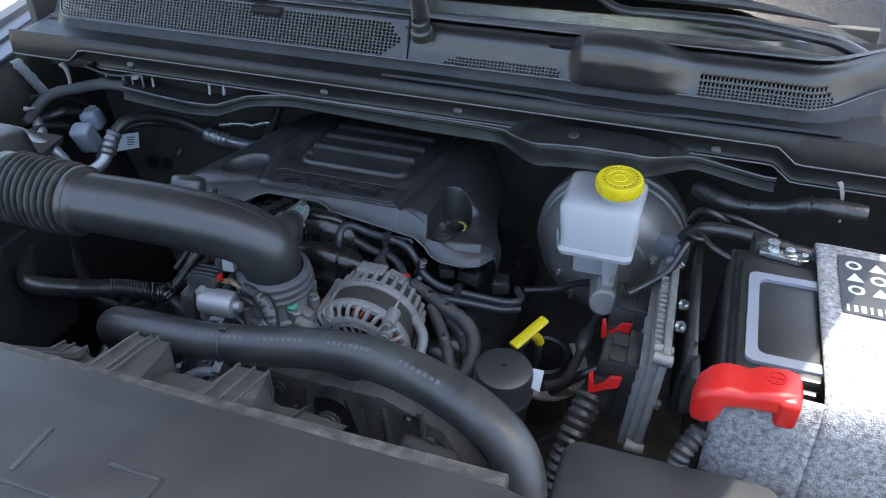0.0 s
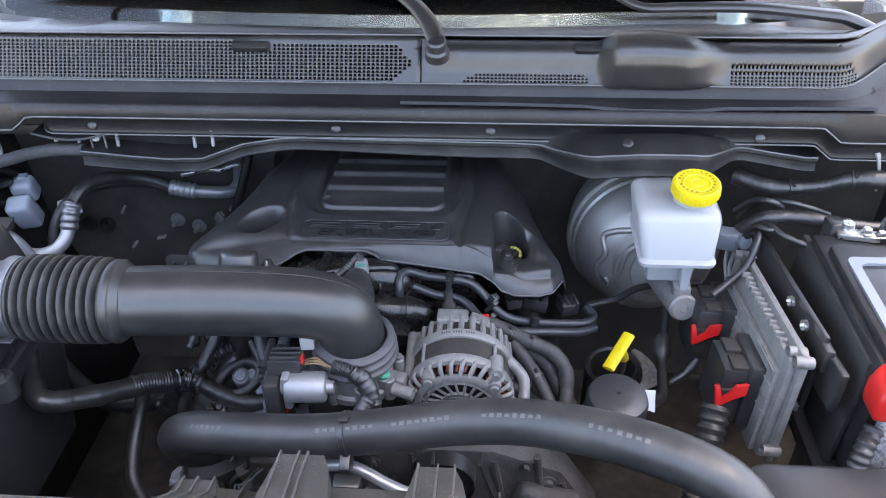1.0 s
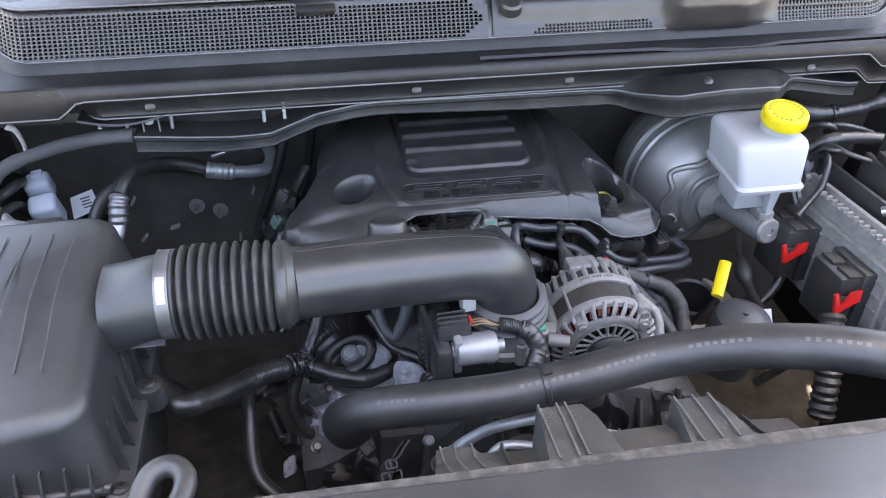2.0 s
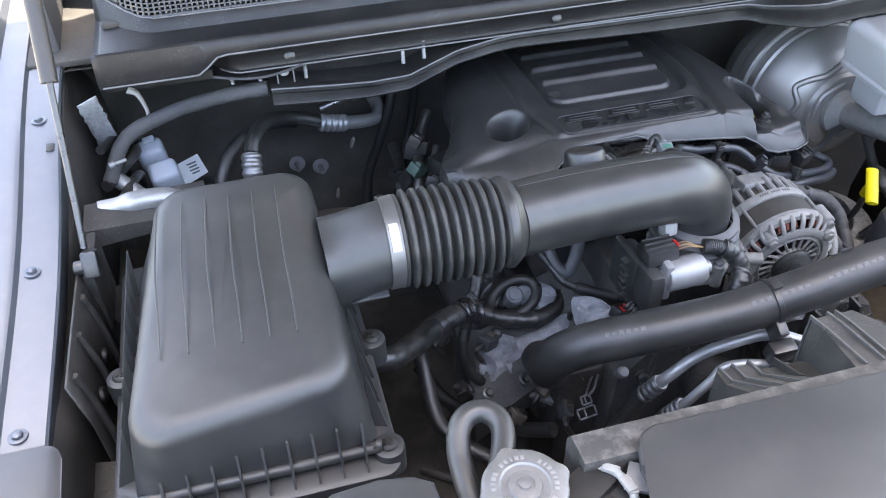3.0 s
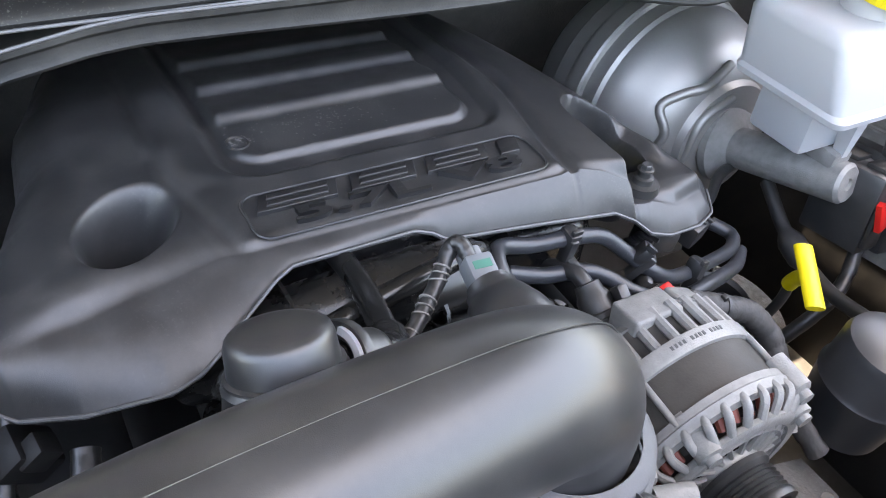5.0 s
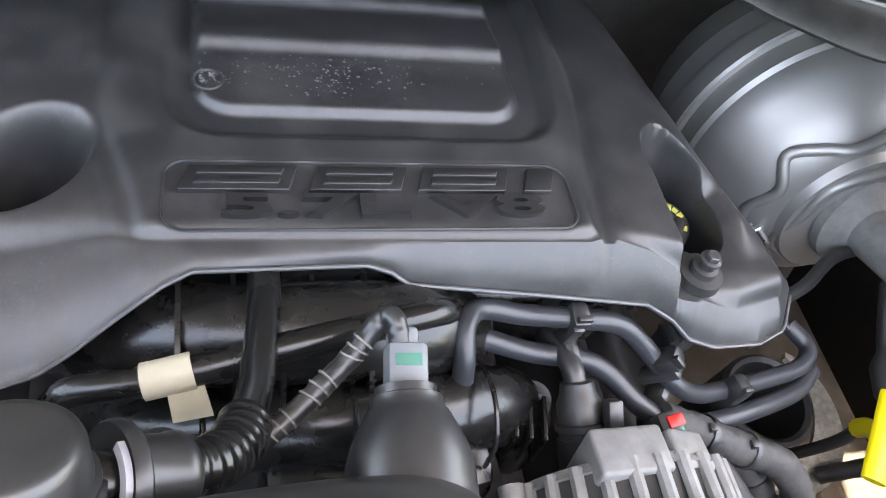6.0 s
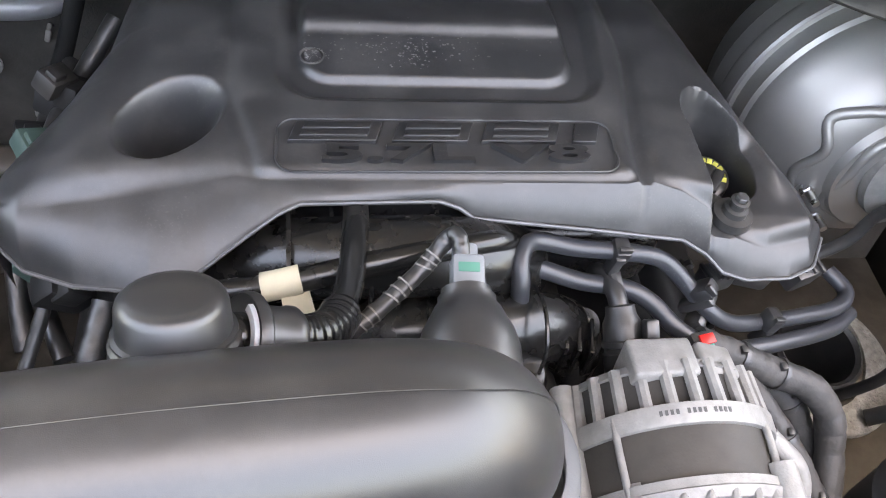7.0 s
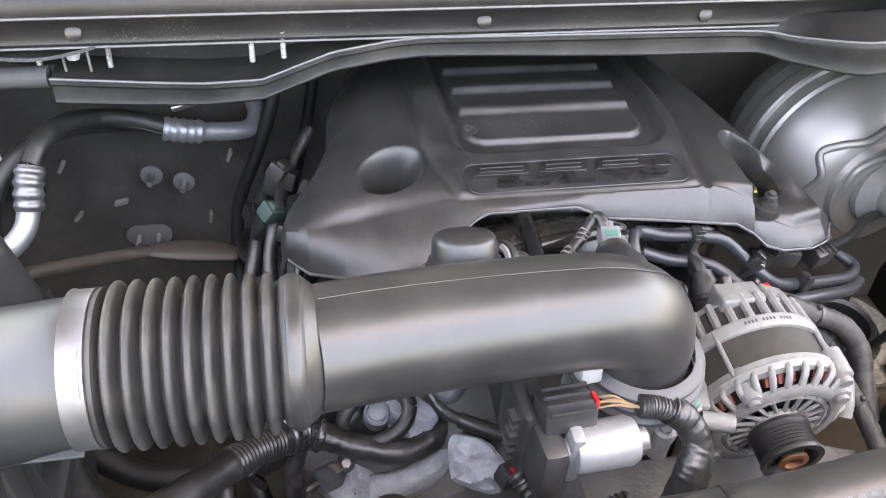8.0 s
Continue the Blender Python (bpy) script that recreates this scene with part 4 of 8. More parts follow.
def housing(name, h0, h1, r_edge, r_face, slots, face_h, fan):
    """A slotted cast shell: a shoulder of bars, a rim and a spoked face."""
    bm = bmesh.new()
    lathe(bm, [(r_edge - 0.004, h0), (r_edge, h0 + 0.001), (r_edge, h0 + 0.009), (r_edge - 0.004, h0 + 0.010), (r_edge - 0.009, h0 + 0.010), (r_edge - 0.009, h0)], AC, AX, 64)
    lathe(bm, [(r_face + 0.005, face_h - 0.002), (r_face + 0.002, face_h), (r_face - 0.006, face_h), (r_face - 0.007, face_h - 0.004), (r_face + 0.004, face_h - 0.006), (r_face + 0.005, face_h - 0.002)], AC, AX, 64)
    for k in range(slots):
        a = 2 * math.pi * k / slots
        b = a + 0.07
        p = [round_alternator(r_edge - 0.003, a, h0 + 0.009), round_alternator(r_edge - 0.002, (a + b) / 2, (h0 + face_h) / 2 + 0.004 * (1 if face_h > h0 else -1)), round_alternator(r_face, b, face_h - 0.003)]
        sweep(bm, p, 0.0034, 8, 5)
    if fan:
        lathe(bm, [(r_edge - 0.001, h0 + 0.006), (r_edge + 0.0012, h0 + 0.008), (r_edge - 0.001, h0 + 0.0145), (r_edge - 0.0065, h0 + 0.0165), (r_edge - 0.008, h0 + 0.010)], AC, AX, 64)
        for a in (48, 172, 292):
            p = round_alternator(r_edge - 0.001, radians(a), h0 + 0.004)
            lathe(bm, [(0.0105, -0.012), (0.0105, 0.016), (0.008, 0.018), (0.006, 0.018), (0.006, 0.024), (0, 0.024)], p, AX, 14)
        for k in range(20):
            a = 2 * math.pi * k / 20
            sweep(bm, [round_alternator(0.024, a, face_h - 0.001), round_alternator(r_face - 0.005, a + 0.12, face_h - 0.003)], 0.0022, 6, 4)
        lathe(bm, [(0.018, face_h + 0.004), (0.026, face_h + 0.003), (0.027, face_h - 0.004)], AC, AX, 40)
        for k in range(4):
            a = radians(40 + 90 * k)
            lathe(bm, [(0.0095, -0.030), (0.0095, 0.004), (0.006, 0.005), (0.006, 0.009), (0, 0.009)], round_alternator(0.066, a, face_h - 0.004), AX, 12)
        lathe(bm, [(0.052, face_h - 0.010), (0.052, face_h - 0.002), (0.048, face_h), (0.045, face_h - 0.002), (0.045, face_h - 0.010)], AC, AX, 56)
    return part(name, bm, ALU, alternator, smooth=45)


housing("front_housing", 0.066, 0.110, 0.0785, 0.060, 30, 0.098, True)
bm = bmesh.new()
lathe(bm, [(0.058, 0.062), (0.058, 0.085), (0.046, 0.090), (0.020, 0.088)], AC, AX, 48)
part("rotor", bm, BODY_DARK, alternator)
COPPER = material("enamelled copper", (0.15, 0.034, 0.022), 0.5, 0.3, vary=0.4)
for k in range(34):
    a = 2 * math.pi * (k + 0.5) / 34
    bm = bmesh.new()
    sweep(bm, [round_alternator(0.0700, a, 0.070), round_alternator(0.068, a + 0.03, 0.080), round_alternator(0.0635, a + 0.06, 0.088)], 0.0034, 8, 4)
    part("winding", bm, COPPER, alternator, "reddish copper winding")
bm = bmesh.new()
lathe(bm, [(0.0745, 0.024), (0.0745, 0.070)], AC, AX, 64)
part("stator", bm, material("weathered stator steel", (0.050, 0.046, 0.041), 0.55, 0.3, vary=0.5, scale=50, bump=0.3, dust=0.25, dust_colour=(0.14, 0.12, 0.10)), alternator, "weathered dark steel stator band")
for a in (50, 133, 215, 300):
    bm = bmesh.new()
    sweep(bm, [round_alternator(0.0765, radians(a), 0.020), round_alternator(0.0775, radians(a), 0.045), round_alternator(0.0765, radians(a), 0.072)], 0.0026, 10, 3)
    part("through_bolt", bm, ALU, alternator)
PRINT_DARK = material("faded dark print", (0.07, 0.07, 0.07), 0.7, vary=0.4, scale=300)
for k in range(14):
    if k in (4, 9):
        continue
    a = radians(110 - 2.6 * k)
    bm = bmesh.new()
    out = (round_alternator(1, a, 0) - AC).normalized()
    side = AX.cross(out).normalized()
    m = Matrix((side, AX, out)).transposed().to_4x4()
    m.translation = round_alternator(0.0792, a, 0.026)
    box(bm, (0, 0, 0), (0.0020, 0.0034, 0.0003), bevel=0)
    bmesh.ops.transform(bm, matrix=m, verts=bm.verts)
    part("print_bar", bm, PRINT_DARK, alternator)
bm = bmesh.new()
lathe(bm, [(0.0745, 0.034), (0.0778, 0.0335), (0.079, 0.031), (0.079, 0.020), (0.0735, 0.018), (0.0700, 0.019), (0.0700, -0.006), (0.0735, -0.007), (0.070, -0.013), (0.0, -0.013)], AC, AX, 64)
for a in (160, 300):
    p = round_alternator(0.079, radians(a), 0.0)
    lathe(bm, [(0.008, -0.012), (0.008, 0.075), (0, 0.075)], p + AX * 0.0, AX, 12)
part("rear_housing", bm, ALU, alternator, smooth=45)
for k in range(28):
    a = 2 * math.pi * k / 28
    bm = bmesh.new()
    sweep(bm, [round_alternator(0.0742, a, 0.022), round_alternator(0.0715, a, -0.011)], 0.0044, 8, 1)
    part("fin", bm, ALU, alternator)
bm = bmesh.new()
lathe(bm, [(0.0712, 0.019), (0.0712, -0.0062)], AC, AX, 64)
part("vent_band", bm, BODY_DARK, alternator)
bm = bmesh.new()
box(bm, AC + Vector((-0.014, 0.006, 0.050)), (0.046, 0.030, 0.046), (-6, 0, 0), 0.003, 3)
box(bm, AC + Vector((0.020, 0.006, 0.044)), (0.030, 0.026, 0.046), (-6, 22, 0), 0.003, 3)
part("regulator", bm, ALU, alternator)
bm = bmesh.new()
lathe(bm, [(0.012, 0.100), (0.030, 0.102), (0.0305, 0.106), *[(0.0290 - 0.0022 * (i % 2), 0.108 + 0.0018 * i) for i in range(13)], (0.0305, 0.1325), (0.030, 0.136), (0.024, 0.136), (0.022, 0.128), (0.015, 0.127), (0.015, 0.135), (0.009, 0.136), (0.008, 0.130), (0, 0.130)], AC, AX, 40)
part("pulley", bm, RUBBER, alternator, "black ribbed belt pulley")
bm = bmesh.new()
lathe(bm, [(0.0145, 0.134), (0.0145, 0.1375), (0.009, 0.138), (0.0085, 0.133)], AC, AX, 24)
part("hub", bm, material("rusty steel", (0.28, 0.13, 0.07), 0.55, 0.6, vary=0.4, scale=200), alternator)
bm = bmesh.new()
sweep(bm, [AC + Vector((0.07, -0.03, 0.02)), AC + Vector((0.092, -0.05, 0.005)), AC + Vector((0.094, -0.070, -0.015)), AC + Vector((0.090, -0.082, -0.030))], 0.0085, 16, 6)
part("mounting_arm", bm, ALU, alternator)

# ---- radiator hose ----
hose = thing("radiator_hose", (0.1, -0.42, 0.90), "thick black coolant hose with a worn pale print", "coolant hose")
HOSE_LINE = [(-0.222, -0.255, 0.80), (-0.230, -0.295, 0.830), (-0.240, -0.328, 0.865), (-0.243, -0.351, 0.912), (-0.208, -0.372, 0.949), (-0.138, -0.393, 0.973), (-0.035, -0.407, 0.990), (0.062, -0.412, 1.011), (0.157, -0.414, 1.033),
             (0.25, -0.436, 1.060), (0.342, -0.482, 1.088), (0.42, -0.520, 1.090), (0.462, -0.545, 1.070), (0.478, -0.570, 1.030), (0.480, -0.600, 0.96)]
bm = bmesh.new()
sweep(bm, HOSE_LINE, 0.0278, 36, 10)
part("hose", bm, HOSE, hose, smooth=60)
line = spline(HOSE_LINE, 10)
PRINT = material("worn pale print", (0.11, 0.11, 0.11), 0.6, vary=0.5, scale=300)
for i in (*range(44, 50), *range(62, 70), *range(72, 80), *range(84, 92), *range(97, 104)):
    d = (line[i + 1] - line[i - 1]).normalized()
    side = d.cross(Vector((0, 0, 1))).normalized()
    up = side.cross(d)
    if up.z < 0:
        up = -up
    n = (up * 0.86 + side * 0.5 * (1 if side.y < 0 else -1)).normalized()
    bm = bmesh.new()
    box(bm, (0, 0, 0), (0.0058, 0.0052 if i % 3 else 0.0036, 0.0003), bevel=0)
    m = Matrix((d, n.cross(d), n)).transposed().to_4x4()
    m.translation = line[i] + n * 0.0279
    bmesh.ops.transform(bm, matrix=m, verts=bm.verts)
    part("print_bar", bm, PRINT, hose)
bm = bmesh.new()
lathe(bm, [(0.0278, 0), (0.0298, 0.001), (0.0298, 0.007), (0.0278, 0.008)], (0.010, -0.4107, 0.999), (0.10, -0.004, 0.021), 40)
box(bm, (0.012, -0.411, 1.0300), (0.013, 0.016, 0.005), (0, -12, 0), 0.002)
box(bm, (0.014, -0.436, 0.974), (0.014, 0.022, 0.030), (30, 0, 0), 0.003)
box(bm, (0.016, -0.450, 0.950), (0.034, 0.020, 0.026), (10, 0, 0), 0.003)
part("retaining_strap", bm, BLACK, hose)

# ---- front panel over the radiator ----
panel = thing("radiator_shield", (0, -0.8, 1.10), "smooth dark grey plastic shield over the radiator", "radiator shield")
outline = [(0.47, -0.638), (-0.275, -0.628), (-0.288, -0.634), (-0.296, -0.645)]
cx, cy, r = -0.386, -0.672, 0.083
for a in range(5, -190, -13):
    outline.append((cx + r * math.cos(radians(a)) * (1.0 if a > -90 else 1.05), cy + r * math.sin(radians(a)) * 0.95))
outline += [(-0.476, -0.632), (-0.492, -0.622), (-0.52, -0.617), (-0.56, -0.620), (-0.585, -0.632), (-0.606, -0.66), (-0.62, -0.70), (-0.63, -0.76), (-0.64, -0.96), (0.55, -0.96), (0.55, -0.70), (0.52, -0.65)]
bm = bmesh.new()
slab(bm, outline, -0.004, 0.004, pose(0, 0, 1.128, 0, 0, 0), 0.003, 3)
part("plate", bm, SHIELD, panel, smooth=40)
bm = bmesh.new()
for y, z in ((-0.96, 1.11),):
    loft(bm, [[(x, -0.955, 1.131), (x, -1.0, 1.122), (x, -1.03, 1.09), (x, -1.035, 0.8)] for x in np.linspace(-0.9, 0.9, 13)], cap=False, closed=False)
part("front_edge", bm, SHIELD, panel)
bm = bmesh.new()
box(bm, (-0.02, -0.80, 1.02), (1.26, 0.30, 0.10), bevel=0.01)
box(bm, (-0.42, -0.70, 1.03), (0.34, 0.10, 0.06), bevel=0.01)
part("carrier", bm, AGED, panel)
# sunk emblem field, drawn plain
for x0, y0, x1, y1 in ((-0.150, -0.790, 0.190, -0.786), (-0.150, -0.90, -0.146, -0.79), (0.010, -0.775, 0.016, -0.715), (0.10, -0.74, 0.16, -0.735), (0.156, -0.775, 0.161, -0.735)):
    bm = bmesh.new()
    box(bm, ((x0 + x1) / 2, (y0 + y1) / 2, 1.1325), (x1 - x0, y1 - y0, 0.0022), bevel=0.0008)
    part("emblem_bar", bm, SHIELD, panel)
# crossmember edge and ribbed shroud behind the shield
support = thing("fan_shroud", (0, -0.6, 0.9), "ribbed black plastic fan shroud behind the radiator shield", "fan shroud")
bm = bmesh.new()
loft(bm, [[(x, -0.645, 1.122), (x, -0.628, 1.1225), (x, -0.612, 1.119), (x, -0.606, 1.108), (x, -0.606, 1.04), (x, -0.645, 1.0)] for x in (-0.345, -0.2, 0.0, 0.2, 0.47)])
part("top_rail", bm, material("dusty black rail", (0.04, 0.038, 0.036), 0.7, vary=0.4, scale=60, bump=0.5, bump_scale=300, dust=0.45, dust_scale=50), support)
RIB_EDGE = material("scuffed grey rib", (0.085, 0.083, 0.080), 0.5, vary=0.4, scale=90, bump=0.3, speck=0.4)
# three ribbed stays that lean from the rail towards the engine
for x0, x1, top, reach, ribs in ((-0.150, -0.104, 1.062, -0.540, (0.12, 0.5, 0.97)), (-0.036, 0.018, 1.094, -0.526, (0.0, 0.42, 0.62)), (0.113, 0.160, 1.094, -0.536, (0.04, 0.55, 1.0))):
    low = top - 0.075
    bm = bmesh.new()
    loft(bm, [[(x0 - 0.016, -0.607, 1.06), (x0 - 0.008, -0.607, 1.110), (x1 + 0.016, -0.607, 1.110), (x1 + 0.024, -0.607, 1.06)], [(x0 - 0.004, reach - 0.034, 1.04), (x0, reach - 0.022, top + 0.006), (x1 + 0.006, reach - 0.022, top + 0.006), (x1 + 0.012, reach - 0.034, 1.04)],
              [(x0, reach - 0.002, low), (x0 + 0.003, reach + 0.001, top), (x1 - 0.003, reach + 0.001, top), (x1, reach - 0.002, low)]])
    stay = part("stay", bm, DUSTY, support, smooth=25)
    for k in ribs:
        x = x0 + 0.003 + (x1 - x0 - 0.006) * k
        bm = bmesh.new()
        loft(bm, [[(x + e, -0.607, 1.108), (x + e, reach - 0.022, top + 0.004), (x + e, reach + 0.003, top - 0.002), (x + e, reach, low), (x + e, reach + 0.0035, low), (x + e, reach + 0.005, top + 0.002), (x + e, reach - 0.020, top + 0.0085), (x + e, -0.607, 1.1135)] for e in (-0.0011, 0.0011)])
        part("rib", bm, RIB_EDGE, stay, "scuffed pale rib")
bm = bmesh.new()
loft(bm, [[(x, -0.606, 1.090), (x, -0.575, 1.066 + 0.004 * math.sin(x * 40)), (x, -0.542, 1.050 + 0.004 * math.sin(x * 40)), (x, -0.532, 1.036), (x, -0.530, 0.96), (x, -0.52, 0.75)] for x in np.linspace(-0.125, 0.26, 34)], cap=False, closed=False)
part("shroud", bm, DUSTY, support, smooth=25)
for x in (-0.074, 0.060, 0.205):
    bm = bmesh.new()
    loft(bm, [[(x + e, -0.606, 1.088), (x + e, -0.575, 1.064), (x + e, -0.540, 1.048), (x + e, -0.531, 0.97), (x + e, -0.525, 0.97), (x + e, -0.534, 1.056), (x + e, -0.572, 1.073), (x + e, -0.606, 1.097)] for e in (-0.0011, 0.0011)])
    part("fin", bm, DUSTY, support)
bm = bmesh.new()
loft(bm, [[(x, -0.607, 1.098), (x, -0.575, 1.086), (x, -0.548, 1.070), (x, -0.540, 1.04), (x, -0.607, 1.04)] for x in (0.026, 0.055, 0.085, 0.108)])
part("bridge", bm, DUSTY, support)

# ---- radiator cap and overflow hose ----
rad = thing("radiator_filler", (-0.403, -0.654, 1.09), "pressed steel radiator cap with stamped lettering", "radiator cap")
bm = bmesh.new()
top = []
for k in range(64):
    a = 2 * math.pi * k / 64
    top.append(0.0362 + 0.0050 * max(0, math.cos(4 * a - 0.6)) ** 3)
loops = []
for r, h in ((0.96, -0.012), (1.03, -0.010), (1.03, -0.003), (1.0, 0.0), (0.93, 0.0015)):
    loops.append([(-0.403 + top[k] * r * math.cos(2 * math.pi * k / 64), -0.654 + top[k] * r * math.sin(2 * math.pi * k / 64), 1.127 + h) for k in range(64)])
for r, h in ((0.022, 0.0020), (0.0205, 0.0005), (0.0150, 0.0), (0.0140, 0.0020), (0.0085, 0.0025), (0.0080, 0.0015), (0.0055, 0.0015), (0.0050, 0.0038), (0.001, 0.0042)):
    loops.append([(-0.403 + r * math.cos(2 * math.pi * k / 64), -0.654 + r * math.sin(2 * math.pi * k / 64), 1.127 + h) for k in range(64)])
loft(bm, loops)
CAP = material("stamped aluminium", (0.25, 0.25, 0.255), 0.5, 0.85, vary=0.2, scale=120, bump=0.35, bump_scale=700, dust=0.2, dust_colour=(0.25, 0.24, 0.23))
lid = part("lid", bm, CAP, rad, smooth=35)
for k in range(26):
    a = radians(-100 + 11.0 * k)
    if k in (6, 14, 15, 21):
        continue
    bm = bmesh.new()
    box(bm, (-0.403 + 0.0268 * math.cos(a), -0.654 + 0.0268 * math.sin(a), 1.1286), (0.0022 + 0.0008 * (k % 3), 0.0042, 0.0012), (0, 0, math.degrees(a) - 90), 0.0003)
    part("stamped_bar", bm, MOTOR, lid)
bm = bmesh.new()
lathe(bm, [(0.026, -0.012), (0.024, -0.05), (0.028, -0.08)], (-0.403, -0.654, 1.127), (0, 0, 1), 32)
box(bm, (-0.372, -0.690, 1.075), (0.10, 0.05, 0.06), (0, 0, 25), 0.006)
box(bm, (-0.345, -0.655, 1.085), (0.05, 0.035, 0.05), (0, 0, 30), 0.005)
part("filler_neck", bm, AGED, rad)
bm = bmesh.new()
sweep(bm, [(-0.330, -0.642, 1.108), (-0.318, -0.655, 1.112), (-0.312, -0.675, 1.108), (-0.316, -0.70, 1.098), (-0.332, -0.73, 1.085)], 0.0040, 10, 6)
box(bm, (-0.322, -0.650, 1.113), (0.016, 0.008, 0.005), (0, 0, -35), 0.0015)
box(bm, (-0.314, -0.668, 1.113), (0.010, 0.016, 0.005), (0, 0, 10), 0.0015)
strap = part("sensor_strap", bm, material("off-white strap", (0.28, 0.28, 0.27), 0.5, vary=0.25, scale=120), rad, "off-white toothed strap")
for k in range(9):
    bm = bmesh.new()
    a = Vector((-0.312, -0.676, 1.1075)).lerp(Vector((-0.330, -0.727, 1.088)), k / 8)
    box(bm, a + Vector((0, 0, 0.003)), (0.0085, 0.0026, 0.005), (0, 0, -12 - 2 * k), 0.0006)
    part("tooth", bm, bpy.data.materials["off-white strap"], strap)
bm = bmesh.new()
slab(bm, [(-0.016, -0.012), (0.012, -0.016), (0.016, 0.010), (-0.010, 0.014)], -0.002, 0.002, pose(-0.298, -0.662, 1.108, 8, 0, -20), 0.001)
part("clip_plate", bm, MOTOR, rad, "pale grey clip plate")
bm = bmesh.new()
sweep(bm, [(-0.425, -0.640, 1.098), (-0.402, -0.595, 1.104), (-0.398, -0.570, 1.108), (-0.412, -0.556, 1.110), (-0.432, -0.562, 1.106), (-0.442, -0.590, 1.095), (-0.440, -0.640, 1.080), (-0.43, -0.69, 1.05), (-0.42, -0.73, 1.00)], 0.0112, 20, 8)
overflow = single("overflow_hose", bm, HOSE, (-0.42, -0.62, 1.0), "looped black rubber overflow hose beside the radiator cap", "hose")
bm = bmesh.new()
lathe(bm, [(0.0108, 0), (0.0128, 0.0004), (0.0128, 0.0065), (0.0108, 0.007)], (-0.4185, -0.628, 1.0995), (0.023, 0.045, 0.006), 24)
box(bm, (-0.414, -0.623, 1.1135), (0.006, 0.010, 0.004), (0, 0, -25), 0.001)
part("spring_clip", bm, ROD, overflow, "dark steel spring clip")

# ---- brake booster, master cylinder and reservoir ----
booster = thing("brake_booster", (0.475, 0.15, 0.80), "large plated steel brake booster drum", "brake booster")
BC, BX = Vector((0.470, 0.175, 0.912)), Vector((0.03, -1, 0.06)).normalized()
bm = bmesh.new()
lathe(bm, [(0, -0.10), (0.10, -0.10), (0.122, -0.084), (0.131, -0.072), (0.133, -0.052), (0.1365, -0.047), (0.1375, -0.026), (0.1415, -0.021), (0.1425, -0.016), (0.1425, 0.000), (0.1405, 0.003), (0.1355, 0.004), (0.1350, 0.022), (0.1310, 0.026), (0.1295, 0.040), (0.124, 0.050), (0.112, 0.074), (0.096, 0.094), (0.080, 0.102), (0.074, 0.104), (0.070, 0.112), (0.040, 0.116), (0.032, 0.118), (0, 0.118)], BC, BX, 80)
part("drum", bm, BOOSTER, booster, smooth=32)
bx_x = Vector((1, 0, 0))
bm = bmesh.new()
def on_drum(r, a, h):
    return BC + BX * h + r * (math.cos(radians(a)) * bx_x + math.sin(radians(a)) * Vector((0, 0, 1)))
sweep(bm, [on_drum(0.094, 95, 0.094), on_drum(0.088, 120, 0.102), on_drum(0.096, 135, 0.094), on_drum(0.104, 150, 0.086), on_drum(0.090, 165, 0.100), on_drum(0.098, 185, 0.092), on_drum(0.098, 200, 0.092)], 0.0055, 10, 6)
sweep(bm, [on_drum(0.062, 100, 0.114), on_drum(0.064, 140, 0.114), on_drum(0.060, 180, 0.114), on_drum(0.074, 215, 0.106), on_drum(0.070, 250, 0.112)], 0.005, 10, 6)
part("pressed_bead", bm, BOOSTER, booster)
for a in (200, 20, 232):
    bm = bmesh.new()
    p = on_drum(0.086, a, 0.098)
    bolt(bm, p, BX, 0.007, 0.009, 1.5)
    lathe(bm, [(0.004, 0), (0.004, 0.026), (0, 0.026)], p, BX, 12)
    part("stud", bm, BRIGHT, booster)
cylinder = thing("master_cylinder", (0.49, -0.02, 0.92), "cast aluminium brake master cylinder on the booster", "master cylinder")
bm = bmesh.new()
M1 = Vector((0.493, -0.086, 0.953))
M0 = BC + BX * 0.112
lathe(bm, [(0.046, 0.0), (0.046, 0.010), (0.030, 0.016), (0.0235, 0.022), (0.0225, (M1 - M0).length - 0.004), (0.019, (M1 - M0).length), (0.007, (M1 - M0).length), (0.006, (M1 - M0).length - 0.003), (0, (M1 - M0).length - 0.003)], M0, M1 - M0, 32)
box(bm, (0.490, -0.020, 0.975), (0.028, 0.10, 0.02), (4, 0, 0), 0.004)
lathe(bm, [(0.011, 0), (0.011, 0.03), (0.008, 0.034), (0, 0.034)], (0.512, -0.072, 0.952), (1, 0, 0.05), 16)
part("body", bm, ALU, cylinder)
for y in (-0.072, -0.045):
    bm = bmesh.new()
    sweep(bm, [(0.542, y, 0.955), (0.556, y, 0.955), (0.566, y + 0.012, 0.965), (0.57, y + 0.05, 0.985), (0.585, y + 0.09, 0.99)], 0.0032, 8, 6)
    part("brake_pipe", bm, PIPE, cylinder)
reservoir = thing("fluid_reservoir", (0.468, -0.02, 0.97), "translucent white brake fluid reservoir with a yellow cap", "fluid reservoir")
bm = bmesh.new()
loops = []
